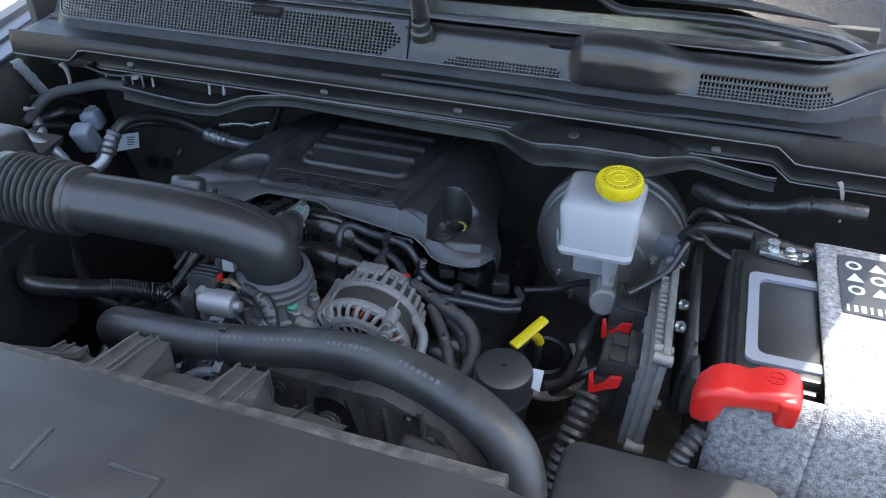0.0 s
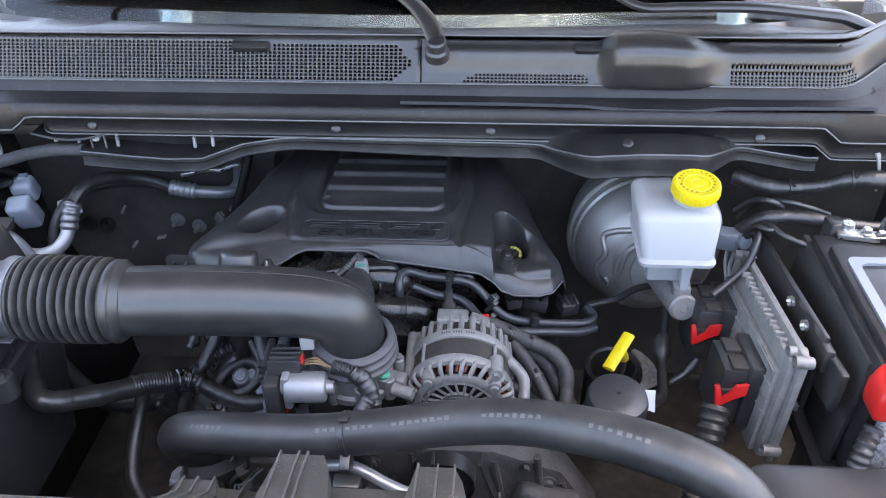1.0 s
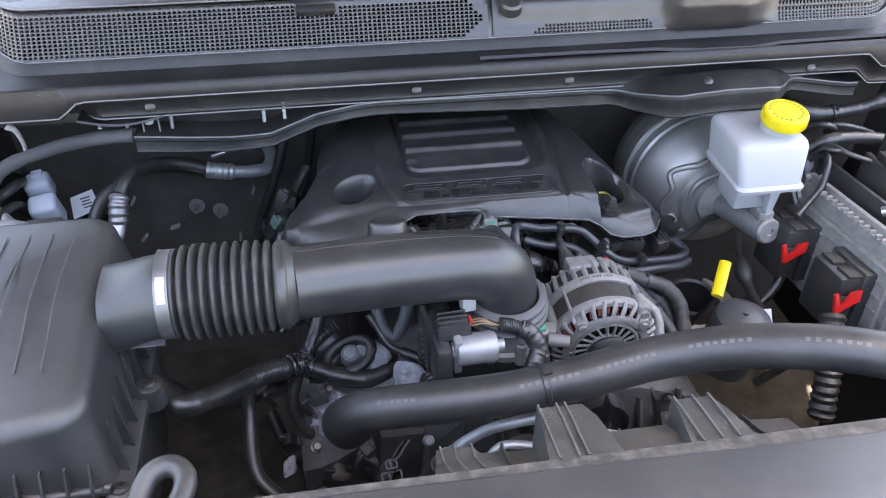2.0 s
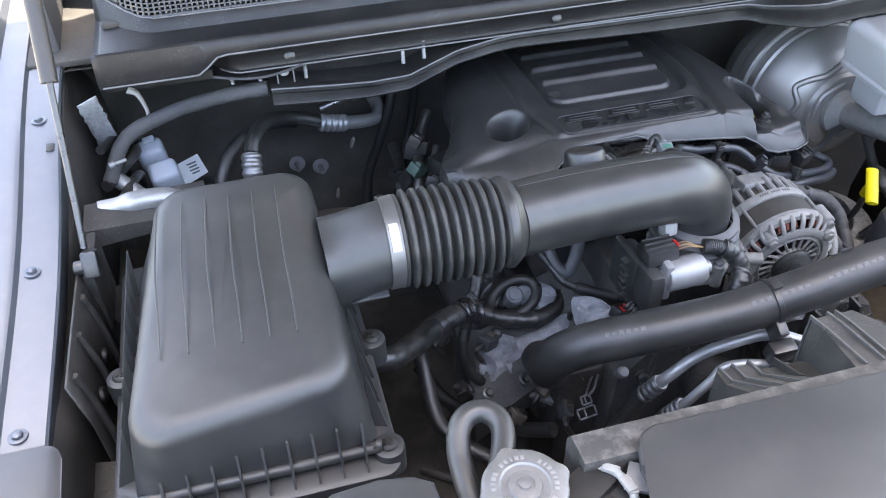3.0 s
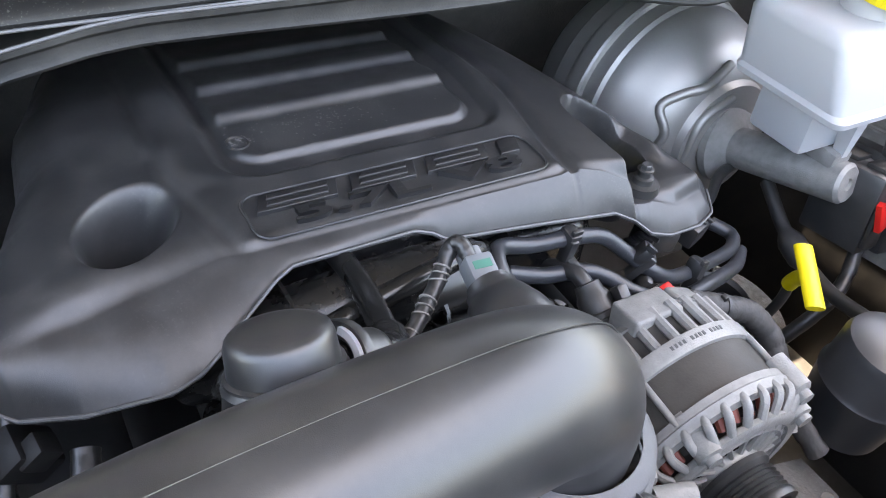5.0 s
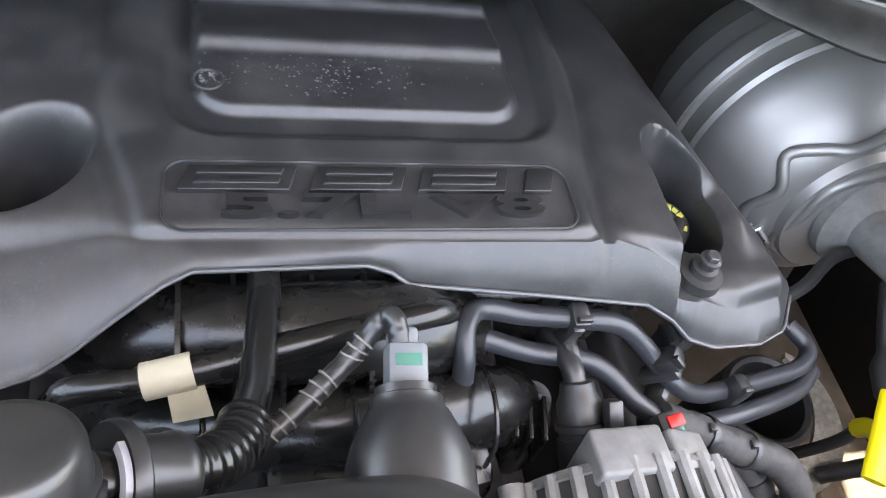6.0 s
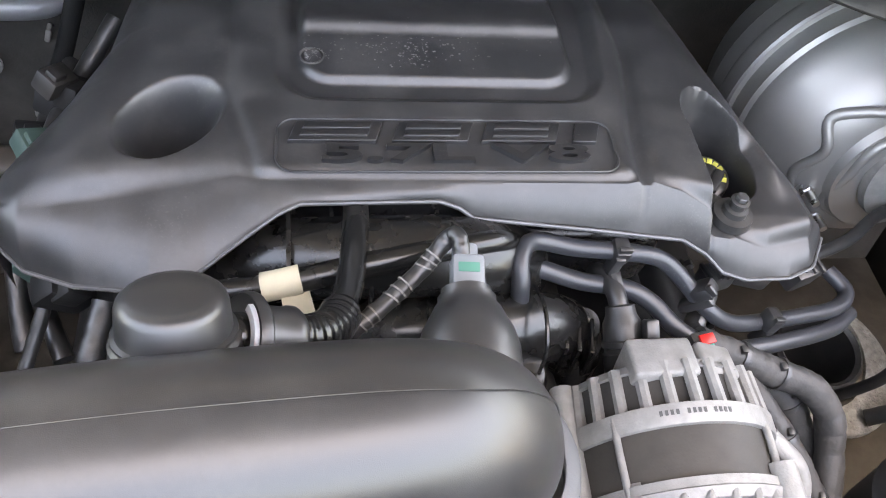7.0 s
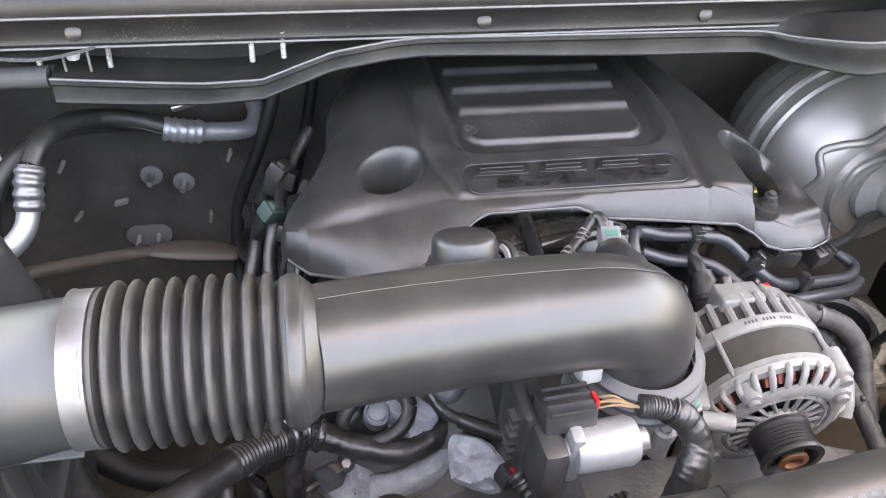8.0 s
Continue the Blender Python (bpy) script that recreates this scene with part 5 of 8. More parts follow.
for x0, y0, x1, y1, r, z in ((0.420, -0.085, 0.518, 0.030, 0.012, 1.037), (0.412, -0.094, 0.526, 0.040, 0.012, 1.039), (0.411, -0.095, 0.527, 0.042, 0.012, 1.045), (0.415, -0.088, 0.524, 0.042, 0.012, 1.049), (0.406, -0.076, 0.529, 0.044, 0.014, 1.106),
                             (0.408, -0.072, 0.527, 0.042, 0.014, 1.114), (0.416, -0.064, 0.519, 0.036, 0.016, 1.120)):
    loops.append([(x, y, z) for x, y in rounded(x0, y0, x1, y1, r, 6)])
loft(bm, loops)
part("tank", bm, WHITE, reservoir, smooth=40)
bm = bmesh.new()
lathe(bm, [(0.028, -0.03), (0.028, 0.008)], (0.489, -0.030, 1.128), (0, -0.12, 1), 32)
part("neck", bm, WHITE, reservoir)
bm = bmesh.new()
loft(bm, [[(0.480 + e, -0.05, 1.04), (0.500 - e, -0.05, 1.04), (0.500 - e, -0.075, 1.04), (0.480 + e, -0.075, 1.04)] if k == 0 else [(0.486, -0.058, 0.975), (0.494, -0.058, 0.975), (0.494, -0.07, 0.975), (0.486, -0.07, 0.975)] for k, e in ((0, 0), (1, 0.006))])
box(bm, (0.468, -0.02, 1.012), (0.07, 0.07, 0.06), bevel=0.006)
part("foot", bm, WHITE, reservoir)
bm = bmesh.new()
C = Vector((0.489, -0.038, 1.137))
CX = Vector((0, -0.12, 1)).normalized()
lathe(bm, [(0.030, 0), (0.0345, 0.001), (0.0355, 0.003), (0.0355, 0.017), (0.0345, 0.020), (0.031, 0.0215), (0.029, 0.0205), (0.022, 0.0205), (0.021, 0.0215), (0.019, 0.0215), (0.018, 0.0205), (0.011, 0.0205), (0.010, 0.0215), (0.008, 0.0215), (0.007, 0.0205), (0, 0.0205)], C, CX, 48)
cap = part("cap", bm, YELLOW, reservoir, "yellow ribbed screw cap")
for k in range(36):
    a = 2 * math.pi * k / 36
    bm = bmesh.new()
    sweep(bm, [C + Vector((0.0356 * math.cos(a), 0.0356 * math.sin(a), 0.004 + 0.0043 * math.sin(a))), C + Vector((0.0356 * math.cos(a), 0.0356 * math.sin(a) - 0.0014, 0.016 + 0.0043 * math.sin(a)))], 0.0009, 5, 1)
    part("grip_rib", bm, YELLOW, cap)
for k in range(22):
    a = 2 * math.pi * k / 22
    if k % 6 == 5:
        continue
    bm = bmesh.new()
    box(bm, C + Vector((0.0255 * math.cos(a), 0.0255 * math.sin(a), 0.0208 + 0.12 * 0.0255 * math.sin(a))), (0.0032, 0.0036, 0.0006), (-7, 0, math.degrees(a) - 90), 0.0001)
    part("print_bar", bm, material("olive print", (0.28, 0.20, 0.02), 0.5) if "olive print" not in bpy.data.materials else bpy.data.materials["olive print"], cap)
bm = bmesh.new()
box(bm, (0.574, 0.030, 1.010), (0.036, 0.03, 0.032), (0, 0, -15), 0.005)
lathe(bm, [(0.013, 0), (0.013, 0.012), (0.010, 0.014), (0, 0.013)], (0.592, 0.020, 1.014), (0.5, -1, 0.3), 20)
single("level_sensor", bm, material("grey plug plastic", (0.16, 0.18, 0.21), 0.45), (0.58, 0.03, 0.99), "grey round sensor plug behind the fluid reservoir", "sensor plug")

# ---- engine control module ----
module = thing("control_module", (0.60, -0.2, 0.86), "ribbed cast aluminium control module standing on edge", "control module")
MM = Matrix.Translation((0.584, -0.164, 0.944)) @ Euler((radians(-6.5), radians(6), radians(1))).to_matrix().to_4x4()
bm = bmesh.new()
box(bm, (0.004, 0, 0), (0.011, 0.290, 0.180), bevel=0.003)
box(bm, (-0.007, 0.0, -0.006), (0.013, 0.272, 0.166), bevel=0.004)
box(bm, (-0.017, 0.0, -0.018), (0.010, 0.250, 0.140), bevel=0.003)
for k in range(13):
    box(bm, (-0.008, -0.088 + 0.0145 * k, 0.077), (0.013, 0.0062, 0.010), bevel=0.0022)
for k in range(4):
    box(bm, (-0.0225, 0, 0.048 - 0.022 * k), (0.003, 0.246, 0.003), bevel=0.001)
for y, z in ((-0.143, 0.082), (-0.143, -0.07), (0.143, 0.080), (0.143, -0.08), (-0.118, 0.080)):
    one = bmesh.new()
    lathe(one, [(0.0085, -0.012), (0.0085, 0.012), (0.006, 0.014), (0, 0.014)], (0.0, y, z), (1, 0, 0), 14)
    merge(bm, one)
bmesh.ops.transform(bm, matrix=MM, verts=bm.verts)
part("case", bm, ALU, module)
for y in (0.088, -0.058):
    bm = bmesh.new()
    box(bm, (-0.046, y, -0.020), (0.058, 0.074, 0.090), bevel=0.004)
    box(bm, (-0.026, y, -0.016), (0.030, 0.088, 0.104), bevel=0.003)
    bmesh.ops.transform(bm, matrix=MM, verts=bm.verts)
    plug = part("plug", bm, BLACK, module, "large black wiring plug")
    for at, size in (((-0.044, y - 0.021, 0.027), (0.040, 0.032, 0.006)), ((-0.044, y + 0.021, 0.027), (0.040, 0.032, 0.006)), ((-0.062, y - 0.040, -0.030), (0.025, 0.006, 0.05))):
        bm = bmesh.new()
        box(bm, at, size, bevel=0.0015)
        bmesh.ops.transform(bm, matrix=MM, verts=bm.verts)
        part("cover_tab", bm, BODY_DARK, plug)
    bm = bmesh.new()
    slab(bm, [(-0.030, -0.036), (-0.038, 0.008), (-0.030, 0.014), (-0.024, -0.004), (-0.021, -0.017), (-0.004, -0.004), (0.006, 0.014), (0.032, 0.020), (0.029, -0.006), (0.004, -0.016), (-0.022, -0.034)], -0.004, 0.004, Matrix.Translation((-0.060, y - 0.046, -0.004)) @ Euler((radians(78), 0, 0)).to_matrix().to_4x4() @ Matrix.Diagonal((0.66, 0.66, 0.8, 1)), 0.001)
    bmesh.ops.transform(bm, matrix=MM, verts=bm.verts)
    part("lock_lever", bm, RED, plug, "red locking lever")
for y, z in ((-0.138, 0.010), (0.128, 0.088)):
    bm = bmesh.new()
    p = MM @ Vector((0.010, y, z - 0.004))
    bolt(bm, p, (0.6, 0, 0.8), 0.0055, 0.008, 1.5)
    part("bolt", bm, BRIGHT, module)
bracket = thing("module_bracket", (0.63, -0.2, 0.9), "black metal bracket strip behind the control module", "bracket")
bm = bmesh.new()
box(bm, (0.622, -0.130, 0.985), (0.010, 0.29, 0.12), (-6, 6, 1), 0.003)
box(bm, (0.630, -0.255, 1.032), (0.014, 0.070, 0.035), (-6, 6, 1), 0.003)
box(bm, (0.636, -0.300, 1.015), (0.012, 0.060, 0.060), (-6, 6, 1), 0.003)
part("strip", bm, BLACK, bracket)
for y in (-0.176, -0.236):
    bm = bmesh.new()
    lathe(bm, [(0.0045, -0.003), (0.0078, -0.003), (0.0078, 0.003), (0.0045, 0.003), (0.0045, -0.003)], (0.612, y, 1.050 - 0.11 * (y + 0.206)), (0.75, -0.5, 0.5), 18)
    part("clip", bm, BRIGHT, bracket, "bright metal clip")

# ---- battery with its felt jacket ----
battery = thing("battery", (0.76, -0.2, 0.86), "black car battery with a grey handle frame under a felt jacket", "battery")
bm = bmesh.new()
box(bm, (0.765, -0.195, 0.975), (0.185, 0.30, 0.20), bevel=0.006)
part("case", bm, BLACK, battery)
bm = bmesh.new()
box(bm, (0.742, -0.215, 1.078), (0.125, 0.245, 0.022), bevel=0.006)
part("top", bm, BLACK, battery)
bm = bmesh.new()
o, i = rounded(0.690, -0.325, 0.800, -0.130, 0.012), rounded(0.704, -0.308, 0.786, -0.145, 0.012)
loft(bm, [[(x, y, 1.086) for x, y in o], [(x, y, 1.0935) for x, y in o], [(x, y, 1.0935) for x, y in i], [(x, y, 1.086) for x, y in i]], cap=False)
part("handle_plate", bm, material("grey label plastic", (0.21, 0.23, 0.265), 0.4, vary=0.08), battery, "light grey moulded frame")
bm = bmesh.new()
lathe(bm, [(0.010, 0), (0.009, 0.02), (0, 0.02)], (0.722, -0.045, 1.075), (0, 0, 1), 20)
box(bm, (0.735, -0.055, 1.080), (0.06, 0.022, 0.010), (0, 0, -10), 0.003)
bolt(bm, (0.745, -0.058, 1.085), (0, 0, 1), 0.007, 0.010, 1.4)
bolt(bm, (0.765, -0.062, 1.083), (0, 0, 1), 0.006, 0.009, 1.4)
part("terminal", bm, BRIGHT, battery, "bright battery terminal clamp")
bm = bmesh.new()
box(bm, (0.706, -0.035, 1.068), (0.024, 0.028, 0.05), (0, 0, 10), 0.004)
part("terminal_sensor", bm, BLACK, battery)
FELT = material("grey felt", (0.66, 0.67, 0.69), 0.95, vary=0.0, scale=150, second=(0.0, 0.0, 0.005), dust=0.75, dust_scale=110, dust_colour=(0.05, 0.05, 0.055), bump=1.0, bump_scale=420, bump_distance=0.003)
jacket = thing("battery_jacket", (0.82, -0.28, 0.86), "mottled grey felt jacket wrapped round the battery", "battery jacket")
bm = bmesh.new()
rows = []
for x in np.linspace(0.662, 0.905, 26):
    row = []
    for k, (y, z) in enumerate([(-0.030, 1.02), (-0.030, 1.085), (-0.034, 1.0925), *[(yy, 1.0935) for yy in np.linspace(-0.06, -0.36, 14)], (-0.372, 1.090), (-0.378, 1.082), (-0.382, 1.05), (-0.384, 0.98), (-0.386, 0.88)]):
        w = 0.003 * noise.noise(Vector((x * 14, y * 14, z * 10)))
        row.append((x, y + w, z + w))
    rows.append(row)
top_rows = [r for r in rows if r[0][0] > 0.775]
loft(bm, top_rows, cap=False, closed=False)
ob = part("top_flap", bm, FELT, jacket, smooth=60)
mod = ob.modifiers.new("thickness", "SOLIDIFY")
mod.thickness, mod.offset = 0.005, 1
bm = bmesh.new()
loft(bm, [r[17:] for r in rows if r[0][0] < 0.78], cap=False, closed=False)
loft(bm, [[(0.905, y, z) for y in np.linspace(-0.38, -0.03, 10)] for z in (1.09, 1.0, 0.88)], cap=False, closed=False)
ob = part("front_flap", bm, FELT, jacket, smooth=60)
mod = ob.modifiers.new("thickness", "SOLIDIFY")
mod.thickness, mod.offset = 0.005, 1
label = part("warning_label", slab(bmesh.new(), rounded(0.805, -0.20, 0.900, -0.060, 0.004), 0, 0.0008, pose(0, 0, 1.1005)), BLACK, jacket, "black printed warning label")
PALE = material("pale label ink", (0.62, 0.62, 0.60), 0.6)
for kx in range(3):
    for ky in range(3):
        bm = bmesh.new()
        p = (0.825 + 0.030 * kx, -0.085 - 0.030 * ky)
        if (kx + ky) % 2:
            slab(bm, [(p[0] - 0.011, p[1] - 0.009), (p[0] + 0.011, p[1] - 0.009), (p[0], p[1] + 0.011)], 0, 0.0005, pose(0, 0, 1.1014))
        else:
            lathe(bm, [(0.0065, 0), (0.0105, 0), (0.0105, 0.0005), (0.0065, 0.0005), (0.0065, 0)], (p[0], p[1], 1.1014), (0, 0, 1), 24)
        part("pictogram", bm, PALE, label)
for k in range(9):
    bm = bmesh.new()
    box(bm, (0.812 + 0.0095 * k, -0.188, 1.1017), (0.003 + 0.0015 * (k % 3), 0.014, 0.0005), bevel=0)
    part("print_bar", bm, PALE, label)
terminal = thing("terminal_cover", (0.69, -0.36, 1.06), "bright red plastic battery terminal cover", "terminal cover")
bm = bmesh.new()
loops = []
for x, y0, y1, z0, z1 in ((0.636, -0.412, -0.378, 1.066, 1.080), (0.640, -0.416, -0.370, 1.058, 1.098), (0.652, -0.418, -0.364, 1.058, 1.110), (0.664, -0.418, -0.360, 1.064, 1.114), (0.672, -0.414, -0.358, 1.084, 1.114), (0.695, -0.412, -0.358, 1.088, 1.112),
                          (0.706, -0.412, -0.356, 1.088, 1.117), (0.735, -0.408, -0.352, 1.086, 1.117), (0.748, -0.404, -0.354, 1.084, 1.114), (0.752, -0.398, -0.360, 1.088, 1.108)):
    loops.append([(x, y, z) for y, z in rounded(y0, z0, y1, z1, min(0.010, 0.45 * (z1 - z0)), 4)])
loft(bm, loops)
box(bm, (0.738, -0.396, 1.092), (0.026, 0.030, 0.044), (6, 0, 0), 0.008, 3)
part("hood", bm, RED, terminal, smooth=40)
bm = bmesh.new()
lathe(bm, [(0.0115, 0), (0.0115, 0.001), (0.0095, 0.001), (0.0095, 0)], (0.722, -0.378, 1.1172), (0, 0, 1), 24)
box(bm, (0.722, -0.378, 1.1176), (0.014, 0.002, 0.001), bevel=0)
box(bm, (0.722, -0.378, 1.1176), (0.002, 0.014, 0.001), bevel=0)
part("plus_mark", bm, RED, terminal)
tray = thing("battery_tray", (0.67, -0.2, 0.84), "dusty black plastic battery tray", "battery tray")
bm = bmesh.new()
box(bm, (0.668, -0.17, 0.965), (0.010, 0.29, 0.19), (0, 3, 0), 0.003)
part("side_wall", bm, DUSTY, tray)
bm = bmesh.new()
box(bm, (0.76, -0.20, 0.862), (0.24, 0.36, 0.02), bevel=0.005)
box(bm, (0.76, -0.20, 0.63), (0.10, 0.16, 0.45), bevel=0.01)
part("base", bm, BLACK, tray)
# ---- fuse box in front of the battery ----
fuse = thing("fuse_box", (0.63, -0.53, 0.85), "black plastic fuse box with a rounded lid", "fuse box")
bm = bmesh.new()
loft(bm, [[(x, y, z) for x, y in rounded(0.500 + e, -0.66 + e, 0.755 - e, -0.425 - e, 0.022)] for e, z in ((0.006, 0.88), (0.0, 0.93), (0.0, 0.988), (0.003, 0.996), (0.010, 1.000), (0.06, 1.003))])
part("lid", bm, SHIELD, fuse)
bm = bmesh.new()
box(bm, (0.628, -0.54, 0.80), (0.23, 0.22, 0.20), bevel=0.01)
part("case", bm, BLACK, fuse)

# ---- seal along the bulkhead ----
SEAL_EDGE = table([(-0.60, 1.105), (-0.53, 1.100), (-0.44, 1.092), (-0.38, 1.088), (-0.32, 1.090), (-0.243, 1.120), (-0.18, 1.131), (-0.143, 1.134), (0.0, 1.132), (0.22, 1.130), (0.29, 1.127), (0.36, 1.142), (0.42, 1.146), (0.50, 1.146), (0.56, 1.134), (0.60, 1.128), (0.66, 1.118), (0.70, 1.112)])


def seal_bulge(x):
    return step(0.255, 0.36, x) * (1 - step(0.50, 0.60, x))


bm = bmesh.new()
cols = []
for x in np.linspace(-0.535, 0.72, 140):
    k, z = seal_bulge(x), SEAL_EDGE(x)
    y = 0.119 - 0.088 * k
    low = z - 0.025 - 0.003 * math.sin(9 * x)
    o = step(-0.15, -0.23, x) + step(0.60, 0.66, x)
    cols.append([(x, 0.128 + 0.046 * o, max(1.150, z + 0.004) * (1 - o) + (z + 0.003) * o), (x, 0.122 - 0.045 * k + 0.02 * o, z + 0.026 * k + 0.003 - 0.003 * o), (x, y + 0.003, z + 0.016 * k + 0.001), (x, y + 0.0005, z + 0.015 * k + 0.0022), (x, y - 0.0025, z + 0.012 * k + 0.001), (x, y - 0.003, z + 0.011 * k - 0.003),
                 (x, y + 0.001, z - 0.007), (x, y + 0.001, low + 0.006), (x, y - 0.001, low + 0.003), (x, y + 0.001, low), (x, y + 0.012, low + 0.001), (x, 0.20, low + 0.02)])
loft(bm, cols, cap=False, closed=False)
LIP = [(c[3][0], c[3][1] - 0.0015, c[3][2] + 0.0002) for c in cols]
seal = single("bulkhead_seal", bm, SEAL, (0, 0.12, 1.07), "wavy black rubber seal along the cowl", "seal", kind="structure", smooth=45)
bm = bmesh.new()
lathe(bm, [(0, 0.005), (0.007, 0.0045), (0.011, 0.001), (0.0115, -0.002)], (0.398, 0.058, 1.1655), (0, -0.5, 0.9), 16)
part("push_clip", bm, BLACK, seal)

# pale bead for the light off the seal's rounded rim
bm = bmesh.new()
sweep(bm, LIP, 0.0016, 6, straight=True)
part("lip", bm, EDGE, seal, "pale bead painted as the seal edge's highlight")

# steel gutter behind the seal, with studs and a bracket
bm = bmesh.new()
loft(bm, [[(x, 0.15 + g, 1.140 - end_drop(x)), (x, 0.168 + g, 1.132 - end_drop(x)), (x, 0.172 + g, 1.09), (x, 0.20 + g, 1.075), (x, 0.34, 1.075)] for x, g in ((v, recede(v)) for v in np.linspace(-0.80, 1.0, 60))], cap=False, closed=False)
single("trim_gutter", bm, GREY_PAINT, (0, 0.16, 1.07), "dark steel gutter below the cowl panel", "gutter", kind="structure")
STUD = bmesh.new()
lathe(STUD, [(0, 0.030), (0.0028, 0.0295), *[(0.0034 - 0.0005 * (i % 2), 0.028 - 0.0013 * i) for i in range(18)], (0.004, 0.0)], (0, 0, 0), (0, 0, 1), 10)
first_stud = single("threaded_stud", STUD, MOTOR, (0, 0, 0), "bright threaded steel stud in the cowl gutter", "stud", "studs under the cowl")
first_stud.matrix_basis = pose(-0.328, 0.125, 1.142, 172, 0, 0)
for x, y, z, a in ((-0.295, 0.124, 1.146, 172), (-0.590, 0.150, 1.135, 172), (-0.548, 0.150, 1.128, 170), (-0.478, 0.150, 1.128, 172)):
    copy_thing(first_stud, pose(x, y, z, a, 0, 0))
bracket2 = thing("hinge_bracket", (-0.55, 0.14, 1.13), "pressed grey steel bracket under the cowl", "bracket")
bm = bmesh.new()
loft(bm, [[(x, 0.118 + d, 1.139 - 0.012 * math.sin(math.pi * k / 8)), (x, 0.116 + d, 1.136 - 0.012 * math.sin(math.pi * k / 8)), (x, 0.165, 1.134)] for k, (x, d) in enumerate((-0.615 + 0.0165 * i, 0.0) for i in range(9))], cap=False, closed=False)
part("plate", bm, GREY_PAINT, bracket2)
bm = bmesh.new()
lathe(bm, [(0.0, 0.016), (0.006, 0.014), (0.0085, 0.006), (0.0095, 0.0)], (-0.511, 0.140, 1.128), (0, -0.2, -1), 14)
part("white_clip", bm, WHITE, bracket2, "off-white plastic clip")
for x in (-0.522, -0.497):
    bm = bmesh.new()
    box(bm, (x, 0.14, 1.115), (0.0025, 0.004, 0.034), bevel=0.0008)
    part("prong", bm, MOTOR, bracket2)
BEIGE = material("beige tape", (0.36, 0.34, 0.31), 0.6, vary=0.12, scale=80)
for pts, name_at in (([(-0.748, 0.196, 1.095), (-0.736, 0.192, 1.088), (-0.728, 0.186, 1.065), (-0.726, 0.178, 1.046), (-0.716, 0.172, 1.040)], (-0.73, 0.15, 1.05)),
                     ([(0.814, 0.125, 1.124), (0.819, 0.122, 1.112), (0.826, 0.120, 1.080), (0.829, 0.118, 1.054)], (0.825, 0.12, 1.05))):
    bm = bmesh.new()
    sweep(bm, pts, lambda s: 0.004 + 0.0045 * (1 - s) ** 4, 10, 6, flat=0.6)
    single("harness_clip", bm, BEIGE, name_at, "beige plastic harness strap hanging from the cowl", "strap", "harness straps")
bm = bmesh.new()
sweep(bm, [(-0.80, 0.11, 0.99), (-0.765, 0.155, 1.036), (-0.694, 0.176, 1.056), (-0.64, 0.160, 1.076), (-0.591, 0.142, 1.092), (-0.54, 0.14, 1.094)], wrapped(3, 0.0115), 14, 14)
single("cowl_harness", bm, material("grey cloth tape", (0.065, 0.065, 0.067), 0.75, vary=0.25, scale=90, bump=0.6, bump_scale=500), (-0.66, 0.13, 1.02), "grey taped wiring harness under the cowl", "wiring harness")
bm = bmesh.new()
sweep(bm, [(0.60, 0.15, 1.06), (0.66, 0.12, 1.055), (0.73, 0.110, 1.065), (0.78, 0.10, 1.085), (0.86, 0.09, 1.09)], lambda s: 0.0135 + 0.0022 * math.sin(9 * s) + 0.0002 * math.sin(150 * s) + 0.0005 * math.sin(41 * s), 18, 30)
bundle = single("battery_harness", bm, TAPE, (0.72, 0.11, 1.05), "black taped wiring harness under the cowl beside the battery", "wiring harness", "harnesses beside the battery")
for k, p in enumerate(((0.685, 0.114, 1.058), (0.775, 0.101, 1.084))):
    bm = bmesh.new()
    lathe(bm, [(0.0125, 0), (0.0162, 0.0005), (0.0162, 0.0045), (0.0125, 0.005)], p, (0.07, -0.012, 0.012), 20)
    box(bm, Vector(p) + Vector((0.002, -0.010, 0.013)), (0.005, 0.007, 0.006), bevel=0.001)
    part("cable_tie", bm, BLACK, bundle)
for k, pts in enumerate(([(0.600, 0.10, 1.02), (0.612, 0.07, 1.060), (0.632, 0.045, 1.075), (0.655, 0.05, 1.06), (0.66, 0.08, 1.04)], [(0.61, 0.11, 1.00), (0.63, 0.085, 1.045), (0.66, 0.06, 1.065), (0.70, 0.05, 1.06), (0.735, 0.055, 1.045)], [(0.60, 0.02, 1.02), (0.60, 0.0, 1.055), (0.618, -0.02, 1.062), (0.634, -0.005, 1.05), (0.628, 0.02, 1.03)])):
    bm = bmesh.new()
    sweep(bm, pts, wrapped(20 + k, 0.0052 - 0.0006 * k), 12, 12)
    single("looped_lead", bm, TAPE, pts[0], "thin black taped lead looped behind the battery", "wiring", "looped leads")
bm = bmesh.new()
sweep(bm, [(0.585, 0.05, 0.99), (0.60, 0.035, 1.03), (0.625, 0.025, 1.055), (0.68, 0.02, 1.060), (0.76, 0.005, 1.055), (0.86, 0.0, 1.05)], wrapped(9, 0.0115), 14, 14)
single("battery_harness", bm, TAPE, (0.72, 0.02, 0.99), "black taped wiring harness behind the battery", "wiring harness", "harnesses beside the battery")

